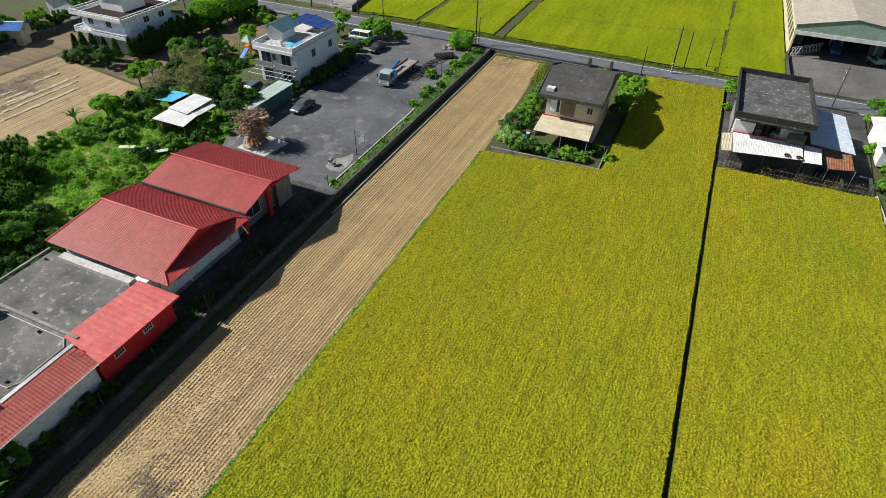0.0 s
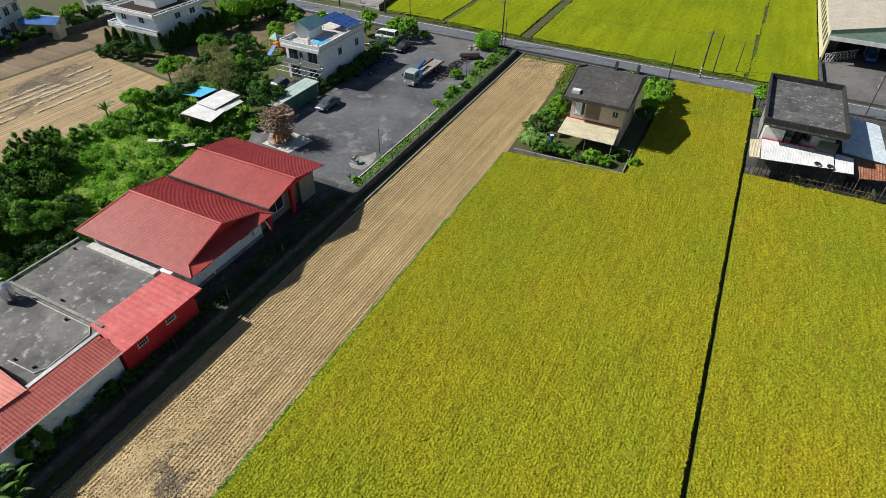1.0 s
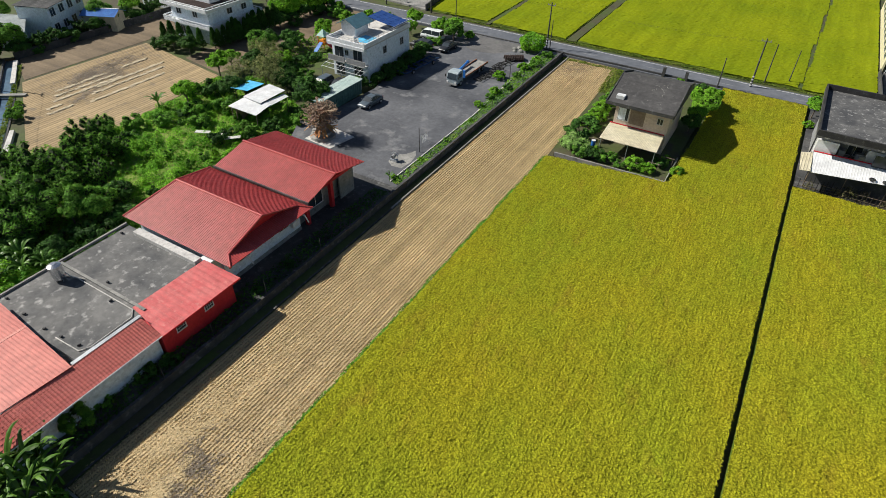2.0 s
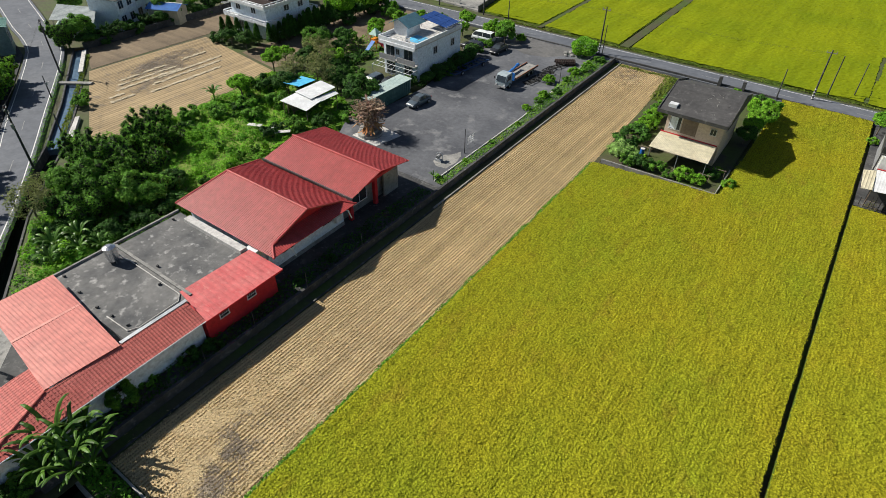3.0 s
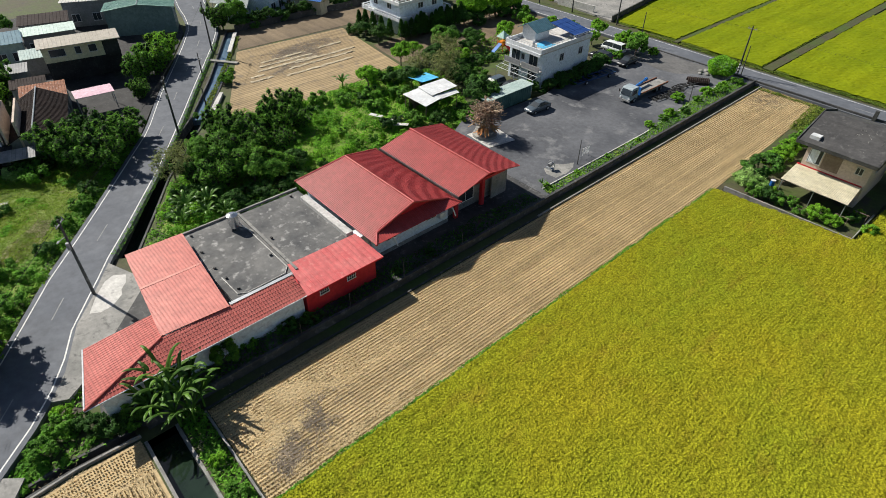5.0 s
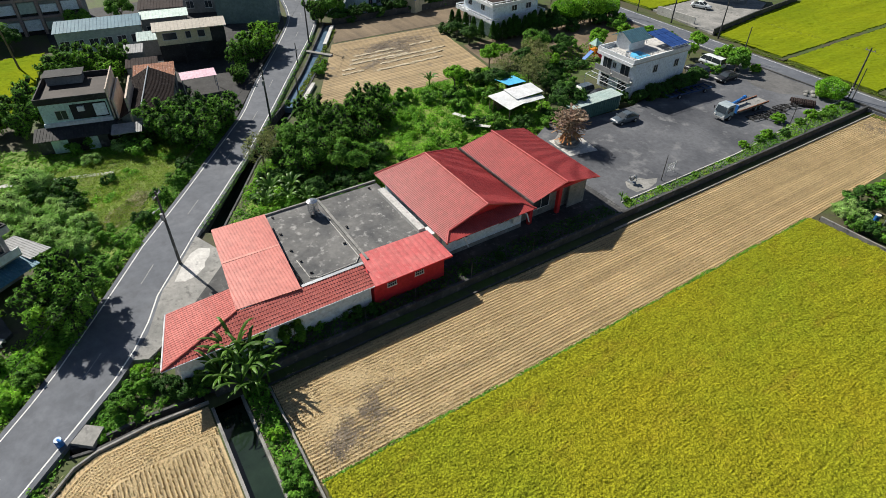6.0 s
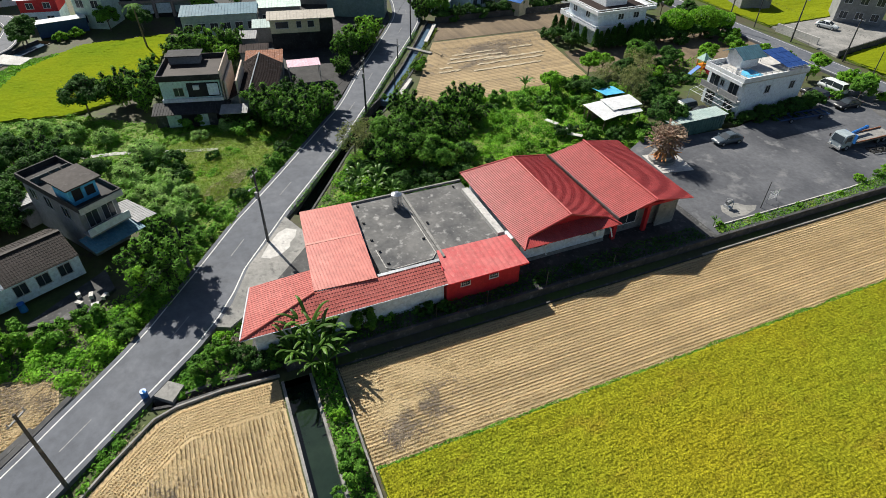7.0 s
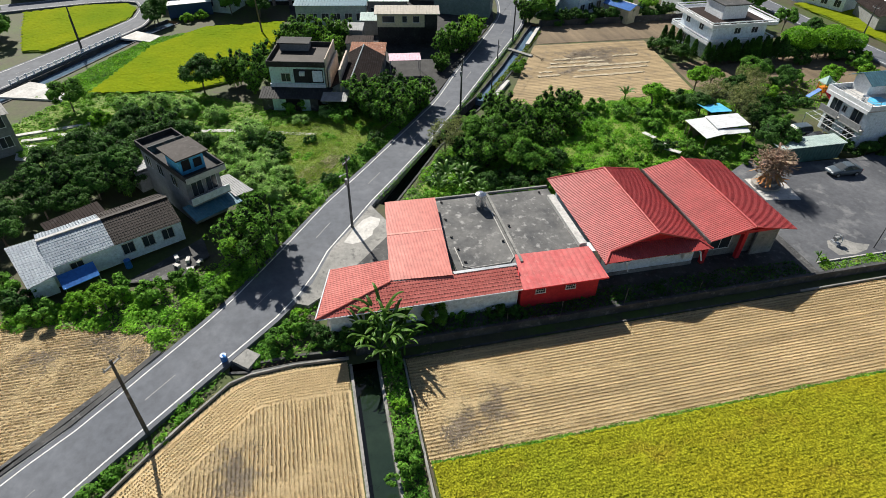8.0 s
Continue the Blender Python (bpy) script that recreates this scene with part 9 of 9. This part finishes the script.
part("bed", box(B(), -1.6, 1.6, -0.8, 0.8, 0.6, 0.75), M_WOOD, green)
for y in (-0.8, 0.8):
    part("side_board", box(B(), -1.6, 1.6, y - 0.04, y + 0.04, 0.75, 1.15), M_TEAL_SHEET, green)
part("front_board", box(B(), 1.56, 1.64, -0.76, 0.76, 0.75, 1.6), M_TEAL_SHEET, green)
for x in (-0.9, 1.0):
    for y in (-0.9, 0.9):
        wheel(green, x, y, 0.36, 0.18)
gate2 = link_world(thing("folding_gate", "white folding steel gate at the warehouse yard", "gate", at=(16.6, 126, 0.42)))
for i in range(9):
    x = 16.6 + i * 0.62
    y = 125.8 + i * 0.62
    part("gate_panel", tube(tube(B(), (x, y, 0.5), (x + 0.6, y + 0.6, 2.1), 0.05, 5), (x + 0.6, y + 0.6, 0.5), (x, y, 2.1), 0.05, 5), M_WHITE_SHEET, gate2)
part("top_rail", tube(B(), (16.6, 125.8, 2.1), (22.2, 131.4, 2.1), 0.06, 6), M_WHITE_SHEET, gate2)


# ---- poles and wires ----
def pole(at, h, label="grey concrete utility pole with crossarms", arms=1, lamp=False, turn=0.0, r=0.16, bands=False):
    t = thing("utility_pole", label, "pole", at=at, turn=turn)
    part("shaft", tube(B(), (0, 0, -0.2), (0, 0, h), r, 10, r * 0.62), M_CONC_DARK, t)
    for k in range(arms):
        z = h - 0.5 - 0.8 * k
        a = part("crossarm", box(B(), -0.75, 0.75, -0.05, 0.05, z, z + 0.1), M_SHEET_GREY, t)
        for x in (-0.66, 0.0, 0.66):
            part("insulator", tube(B(), (x, 0, z + 0.12), (x, 0, z + 0.36), 0.06, 6, 0.04), M_SHEET_GREY, a)
    if lamp:
        part("lamp_arm", tube(B(), (0, 0, h * 0.8), (1.3, 0, h * 0.84), 0.04, 6), M_SHEET_GREY, t)
        part("lamp_head", box(B(), 1.2, 1.55, -0.08, 0.08, h * 0.84 - 0.04, h * 0.84 + 0.04), M_SHEET_GREY, t)
        part("transformer", tube(B(), (0.3, 0, h * 0.66), (0.3, 0, h * 0.74), 0.16, 10), M_SHEET_GREY, t)
    if bands:
        for i in range(4):
            part("band", tube(B(), (0, 0, 0.3 + i * 0.5), (0, 0, 0.5 + i * 0.5), r + 0.012, 10), M_MARK, t, "white reflective band")
    return t


P1, P2, P4, P5 = (-53.3, 2.7), (-30.3, -15.6), (-79.8, 22.1), (-107.5, 39.8)
for p, h, lamp in ((P1, 9.2, True), (P2, 8.6, False), (P4, 8.8, True), (P5, 9.0, False)):
    pole((*p, 0.2), h, lamp=lamp, arms=2 if p is P4 else 1, turn=-35)
pole((-52.4, -5.6, 0.2), 5.2, arms=0, label="thin grey pole at the road edge")
pole((-83.2, 28.0, 0.1), 4.6, arms=0, label="short grey pole beside the canal", r=0.12)
pole((-98.6, 33.9, 0.1), 4.0, arms=0, lamp=True, r=0.11, label="street lamp pole beside the road")
pole((-38.8, 105.0, 0.3), 8.4, arms=1, bands=True, label="grey utility pole with reflective bands")
pole((-38.0, 104.6, 0.3), 5.5, arms=0, r=0.1, label="short grey pole beside the road")
pole((-2.7, 106.6 + 0.6, 0.3), 8.2, arms=1, bands=True, label="grey utility pole with reflective bands")
pole((-0.9, 111.2, 0.2), 6.6, arms=0, r=0.12, label="thin leaning pole at the field edge")
pole((2.7, 113.6, 0.1), 5.6, arms=0, r=0.1, label="thin post at the rice edge")
pole((-7.4, 103.6, 0.3), 5.2, arms=0, r=0.12, label="short grey pole beside the road")
pole((-58.4, 104.4, 0.3), 6.2, arms=0, r=0.12, label="grey pole beside the car park entrance")
pole((-80.5, 111.6, 0.1), 8.5, arms=1, label="grey utility pole beside the yard")
pole((-90.8, 104.4, 0.3), 8.5, arms=1, label="grey utility pole beside the road")
pole((-68.9, 112.0, 0.1), 8.0, arms=1, label="grey utility pole at the yard corner")
pole((-89.9, 111.4, 0.1), 7.5, arms=0, r=0.12, label="thin grey pole beside the rice")
pole((22.4, 105.4 - 1.2, 0.3), 6.8, arms=0, lamp=True, r=0.1, turn=90, label="slim street lamp beside the yard")
pole((-116.4, -35.6 - 3.5, 0.2), 8.0, arms=0, label="dark pole at the rice edge")
pole((-118.0, -36.8 - 3.0, 0.2), 6.0, arms=0, r=0.1, label="dark pole at the rice edge")
pole((-37.7, 58.4, LOT), 3.6, arms=0, r=0.06, label="thin dark post at the car park edge")
pole((-38.4, 88.0, LOT), 3.6, arms=0, r=0.06, label="thin post among shrubs")


def wire(p, q, sag):
    p, q = Vector(p), Vector(q)
    bm = sweep(B(), [p.lerp(q, i / 12) - Vector((0, 0, sag * 4 * i / 12 * (1 - i / 12))) for i in range(13)], 0.007, 4)
    return solid("overhead_wire", bm, M_BLACK, "thin black overhead wire between poles", "wire", "overhead wires")


for a, b, ha, hb in ((P2, P1, 8.4, 9.0), (P1, P4, 9.0, 8.6), (P4, P5, 8.6, 8.8)):
    for o in (-0.7, 0.0, 0.7):
        wire((a[0] + o * 0.8, a[1] - o * 0.6, ha + 0.3), (b[0] + o * 0.8, b[1] - o * 0.6, hb + 0.3), 0.5)
for o in (-0.3, 0.3):
    wire((P2[0] + o, P2[1], 6.6), (-52.4 + o, -5.6, 5.2), 0.6)
    wire((-38.8, 105 + o, 8.2), (-2.7, 107.2 + o, 8.0), 0.6)
    wire((-90.8, 104.4 + o, 8.3), (-38.8, 105 + o, 8.2), 0.7)
for i, y in enumerate((16.5, 21.8, 28.3, 36.3, 52.0, 58.6, 66.0, 76.0, 87.0)):
    p = thing("wall_post", "thin dark post on the strip wall", "post", "posts along the wall", at=(-34.85, y - 1.6, 0.9))
    part("shaft", tube(B(), (0, 0, 0), (0, 0, 1.7 + 0.2 * (i % 3)), 0.03, 6), M_CONC_DARK, p)


# ---- small things ----
tank = thing("water_tank", "stainless steel water tank on the flat roof", "water tank", at=(-50.2, 16.6, 3.4))
part("tank", tube(B(), (0, 0, 0.35), (0, 0, 1.75), 0.6, 18), M_STEEL, tank)
part("tank_top", tube(B(), (0, 0, 1.75), (0, 0, 1.95), 0.6, 18, 0.22), M_STEEL, tank)
for i in range(3):
    a = i * 2.09
    part("leg", tube(B(), (0.42 * math.cos(a), 0.42 * math.sin(a), 0), (0.42 * math.cos(a), 0.42 * math.sin(a), 0.36), 0.04, 6), M_GREY_METAL, tank)
part("pipe", sweep(B(), [(0.3, 0.3, 1.2), (0.4, 0.7, 0.12), (1.2, 0.9, 0.08), (9.0, 0.9, 0.08), (9.7, 0.3, 0.08), (9.8, -3.6, 0.08), (9.4, -4.4, 0.08), (6.4, -4.5, 0.08)], 0.05, 6), M_CONC_PALE, tank, "pale water pipe along the parapet")
lift(tank, WING)
for x, y in ((-51.8, 12.6), (-48.6, 12.3), (-45.5, 12.2), (-43.5, 12.4), (-41.4, 12.6), (-43.8, 17.2), (-51.6, 24.0), (-46.2, 18.6)):
    p = thing("roof_block", "small dark concrete block on the roof", "block", "blocks on the flat roof", at=(x, y, 3.4), turn=(x * 31) % 90)
    b = box(B(), -0.14, 0.14, -0.1, 0.1, 0, 0.2)
    bmesh.ops.bevel(b, geom=list(b.edges), offset=0.04, segments=1, affect="EDGES")
    part("block", b, M_CONC_DARK, p)
    lift(p, WING)
pot = thing("stone_planter", "low tiered dark stone planter on a pale slab", "planter", at=(-51.4, 54.8, LOT))
for r0, r1, z0, z1 in ((1.8, 1.75, 0, 0.4), (1.15, 1.25, 0.4, 0.85), (1.5, 1.45, 0.85, 1.05)):
    part("tier", tube(B(), (0, 0, z0), (0, 0, z1), r0, 16, r1), M_CONC, pot)
M_FROND_GREY = mat("grey_green_frond", (0.24, 0.20, 0.13), (0.38, 0.25, 0.19), big=0.8, fine=3.0, island=0.4, trans=0.2, bump=0.0)
rng = np.random.default_rng(5)
plant = thing("dry_palm", "bushy palm with orange-brown dead leaves below grey-green ones", "palm", at=(-51.4, 54.8, LOT + 0.85))
part("trunk", tube(B(), (0, 0, 0), (0, 0, 2.6), 0.32, 8, 0.2), M_BARK, plant)
for i in range(64):
    low = i < 26
    a, ln = i * 2.4, rng.uniform(2.2, 3.4)
    up = rng.uniform(-0.5, 0.3) if low else rng.uniform(0.1, 1.1)
    z0 = 1.3 if low else rng.uniform(1.6, 2.4)
    bm, rows = B(), []
    for k in range(6):
        u = k / 5
        p = Vector((math.cos(a) * ln * u * 0.8, math.sin(a) * ln * u * 0.8, max(0.15, z0 + ln * (up * u - 0.35 * u ** 2.2))))
        sd = Vector((-math.sin(a), math.cos(a), 0.2)) * 0.16 * math.sin(math.pi * min(1, 0.12 + 0.86 * u)) ** 0.6
        rows.append((bm.verts.new(p - sd), bm.verts.new(p + sd)))
    for x, y in zip(rows, rows[1:]):
        bm.faces.new((x[0], x[1], y[1], y[0]))
    part("frond", bm, M_DRYLEAF if low else M_FROND_GREY, plant, "orange-brown dead frond" if low else "")
d = rng.normal(0, 1, (1400, 3))
d /= np.linalg.norm(d, axis=1)[:, None]
lv, lq = leaves(d * rng.uniform(0.6, 2.7, 1400)[:, None] * (1, 1, 0.75) + (0, 0, 2.6), 0.6, tilt=0.9, slim=0.22, rng=rng)
link_mesh("foliage", quads_mesh("foliage", lv, lq), M_FROND_GREY, plant)
outline_slab("pale_slab", [(-53.2, 53.0), (-48.4, 52.6), (-47.6, 57.0), (-52.6, 57.8)], 0.1, LOT + 0.05, M_CONC_PALE, "pale concrete slab under the planter", "pavement")
outline_slab("apron_patch", [(-50.7, 1.5), (-52.6, 2.6), (-54.4, 4.0), (-54.9, 5.0), (-54.2, 6.0), (-53.0, 5.6), (-52.2, 4.9), (-51.4, 4.7), (-50.4, 3.5), (-50.2, 2.4)], 0.1, ROADZ + 0.056, M_CONC_PALE, "pale concrete patch beside the road", "pavement")
outline_slab("cement_spill", [(-39.9, 54.2), (-38.8, 53.4), (-37.4, 53.6), (-37.2, 55.6), (-37.6, 57.4), (-38.3, 58.4), (-38.9, 57.0), (-39.6, 56.4)], 0.1, LOT + 0.008, M_CONC, "pale cement stain on the asphalt", "pavement")
net = thing("net_frame", "white net on a light metal frame", "net", at=(-38.2, 59.8, LOT))
for x, y in ((0, 0), (0, 1.6)):
    part("post", tube(B(), (x, y, 0), (x, y, 1.7), 0.03, 5), M_GREY_METAL, net)
bm = B()
for i in range(9):
    tube(bm, (0, i * 0.2, 0.5), (0, i * 0.2, 1.6), 0.012, 4)
    tube(bm, (0, 0, 0.5 + i * 0.135), (0, 1.6, 0.5 + i * 0.135), 0.012, 4)
part("net", bm, M_WHITE_SHEET, net)["kind"] = "stuff"
bike = thing("cement_mixer", "old cement mixer with a round drum", "mixer", at=(-39.2, 54.6, LOT))
ring = sweep(B(), [(0.55 * math.cos(k * math.pi / 7), 0.1, 0.7 + 0.55 * math.sin(k * math.pi / 7)) for k in range(14)], 0.05, 5, True)
part("wheel_ring", ring, M_GREY_METAL, bike)
part("drum", tube(B(), (0, -0.3, 0.7), (0, 0.5, 0.9), 0.3, 12, 0.2), M_SHEET_GREY, bike)
part("stand", box(B(), -0.5, 0.5, -0.25, 0.25, 0, 0.3), M_GREY_METAL, bike)
for i in range(9):
    p = thing("steel_frame", "dark welded steel frame stacked on the asphalt", "frame", "steel frames beside the truck", at=(-41.9 + 0.5 * (i % 3 - 1), 84.9 + (i // 2) * 2.2, LOT + 0.001 * i), turn=84 + 5 * ((i * 37) % 5 - 2))
    for s in (-1, 1):
        part("side", box(B(), -1.3, 1.3, s * 0.45 - 0.05, s * 0.45 + 0.05, 0.1 + 0.12 * (i % 3), 0.2 + 0.12 * (i % 3)), M_BLACK, p)
    for x in (-1.2, 0, 1.2):
        part("bar", box(B(), x - 0.05, x + 0.05, -0.4, 0.4, 0.0, 0.2 + 0.12 * (i % 3)), M_CONC_DARK, p)
arch = thing("rusty_arch_sheet", "rusted corrugated arch lying on the ground", "sheet", at=(-41.2, 95.6, LOT), turn=35)
bm = B()
for i in range(11):
    x = -1.6 + i * 0.32
    prev = None
    for k in range(9):
        a = math.pi * k / 8
        q = (x, 0.9 * math.cos(a), 0.75 * math.sin(a) + 0.02)
        if prev:
            tube(bm, prev, q, 0.17, 5)
        prev = q
part("sheet", bm, M_BROWN_ROOF, arch)["kind"] = "stuff"
for x, y, s in ((-43.4, 100.4, 0.5), (-42.6, 101.2, 0.6), (-42.9, 99.4, 0.4), (-41.9, 100.0, 0.5)):
    r = thing("rock", "rough pale garden rock", "rock", "rocks by the entrance", at=(x, y, LOT))
    bm = ball(B(), (0, 0, s * 0.3), s, 1, 0.8, 0.6, 8, 6)
    for v in bm.verts:
        v.co *= 1 + 0.18 * noise.noise(v.co * 3 + Vector((x, y, 0)))
    part("stone", bm, M_CONC, r)
red = thing("red_bench", "small red bench beside the entrance", "bench", at=(-41.2, 103.0, LOT))
part("seat", box(B(), -0.7, 0.7, -0.2, 0.2, 0.42, 0.48), M_RED_WALL, red)
for x in (-0.6, 0.6):
    part("leg", box(B(), x - 0.05, x + 0.05, -0.18, 0.18, 0, 0.42), M_RED_WALL, red)
play = thing("playground_slide", "orange and red plastic playground set with a tent roof", "playground", at=(-74.0, 82.2, 0.2))
part("tower", box(B(), -0.7, 0.7, -0.7, 0.7, 0.9, 1.6), M_ORANGE, play)
part("slide", slab(B(), [(0.7, -0.4, 1.4), (3.0, -0.4, 0.2), (3.0, 0.4, 0.2), (0.7, 0.4, 1.4)], 0.12), M_RED_WALL, play)
part("slide", slab(B(), [(-0.4, -0.7, 1.4), (-0.4, -2.6, 0.2), (0.4, -2.6, 0.2), (0.4, -0.7, 1.4)], 0.12), M_BLUE, play)
for x in (-0.7, 0.7):
    for y in (-0.7, 0.7):
        part("post", tube(B(), (x, y, 0), (x, y, 2.6), 0.06, 6), M_ORANGE, play)
part("tent_roof", tube(B(), (0, 0, 2.5), (0, 0, 3.6), 1.3, 4, 0.03), M_TEAL_SHEET, play)
bp = thing("blue_pump", "blue pump and pipe beside the road", "pump", at=(-36.4, -10.2, 0.3))
part("drum", tube(B(), (0, 0, 0), (0, 0, 0.8), 0.28, 12), M_BLUE, bp)
part("pipe", tube(B(), (0, 0, 0.8), (0.5, 0.3, 1.0), 0.08, 6), M_BLUE, bp)
drum = thing("water_barrel", "blue plastic water barrel in the west yard", "barrel", at=(-51.3, -20.4, 0.3))
part("barrel", tube(B(), (0, 0, 0), (0, 0, 0.9), 0.34, 14, 0.31), M_BLUE, drum)
part("lid", tube(B(), (0, 0, 0.9), (0, 0, 0.95), 0.33, 14), M_BLUE, drum)
outline_slab("ditch_bridge", [(-37.8, -8.9), (-36.4, -7.2), (-35.0, -8.2), (-36.2, -9.6)], 0.0, 0.42, M_CONC, "small concrete bridge over the ditch", "bridge")
for i, (x, y) in enumerate(((-51.0, -14.6), (-50.2, -15.6), (-49.4, -14.2), (-50.4, -13.4), (-51.6, -15.8))):
    p = thing("yard_stool", "pale broken stool in the west yard", "stool", "things in the west yard", at=(x, y, 0.3), turn=i * 50)
    part("seat", box(B(), -0.35, 0.35, -0.2, 0.2, 0.35, 0.42), M_CONC_PALE, p)
    for a in (-0.3, 0.3):
        part("leg", box(B(), a - 0.03, a + 0.03, -0.18, 0.18, 0, 0.35), M_CONC_PALE, p)
blue2 = thing("tarp_shelter", "dark blue tarpaulin shelter at the row house", "tarpaulin", at=(-49.2, -24.2, 0.3), turn=118)
part("sheet", slab(B(), [(-1.7, -0.9, 1.1), (1.6, -0.9, 1.2), (1.6, 0.7, 1.9), (-1.7, 0.7, 1.8)], 0.05), M_BLUE, blue2)
for x in (-1.7, 1.7):
    part("post", tube(B(), (x * 0.9, -0.8, 0), (x * 0.9, -0.8, 1.15), 0.04, 5), M_GREY_METAL, blue2)
con2 = thing("blue_container", "dark blue shipping container", "container", at=(-135.2, -22.2, 0.2), turn=101)
part("box", box(B(), -4.3, 4.3, -1.3, 1.3, 0, 2.6), M_BLUE_DARK, con2)
part("roof_sheet", ribbed(B(), [(-4.4, -1.4, 2.66), (4.4, -1.4, 2.66), (4.4, 1.4, 2.66), (-4.4, 1.4, 2.66)], (0, 1), 0.5, 0.1, 0.04), M_WHITE_SHEET, con2)


def palm():
    rng = np.random.default_rng(8)
    t = thing("palm_tree", "tall slender palm with a small crown", "palm", at=(-120.9, -7.6, 0))
    part("trunk", tube(B(), (0, 0, -0.1), (0.2, -0.4, 8.0), 0.18, 8, 0.12), M_BARK, t)
    for i in range(11):
        a = i * 2.4
        bm, rows = B(), []
        for k in range(7):
            u = k / 6
            p = Vector((0.2 + math.cos(a) * 2.2 * u, -0.4 + math.sin(a) * 2.2 * u, 8.0 + 1.0 * u - 2.0 * u * u))
            w = 0.28 * (1 - u * 0.8)
            s = Vector((-math.sin(a), math.cos(a), 0)) * w
            rows.append((bm.verts.new(p - s - Vector((0, 0, w * 0.5))), bm.verts.new(p), bm.verts.new(p + s - Vector((0, 0, w * 0.5)))))
        for x, y in zip(rows, rows[1:]):
            bm.faces.new((x[0], x[1], y[1], y[0]))
            bm.faces.new((x[1], x[2], y[2], y[1]))
        part("frond", bm, M_LEAF, t)
    return t


palm()
wall_run("border_kerb", [(-36.75, 50.2), (-36.75, 72.5), (-38.6, 101.5)], 0.14, 0.4, LOT + 0.16, M_CONC_PALE, "thin pale kerb of the planted border")
outline_slab("worn_entrance", [(-53.5, 97.4), (-49.6, 95.6), (-45.6, 96.4), (-43.4, 99.0), (-43.0, 103.3), (-56.8, 103.7), (-57.0, 100.8)], 0.1, LOT + 0.006, M_YARD, "pale dusty concrete at the car park entrance", "pavement")
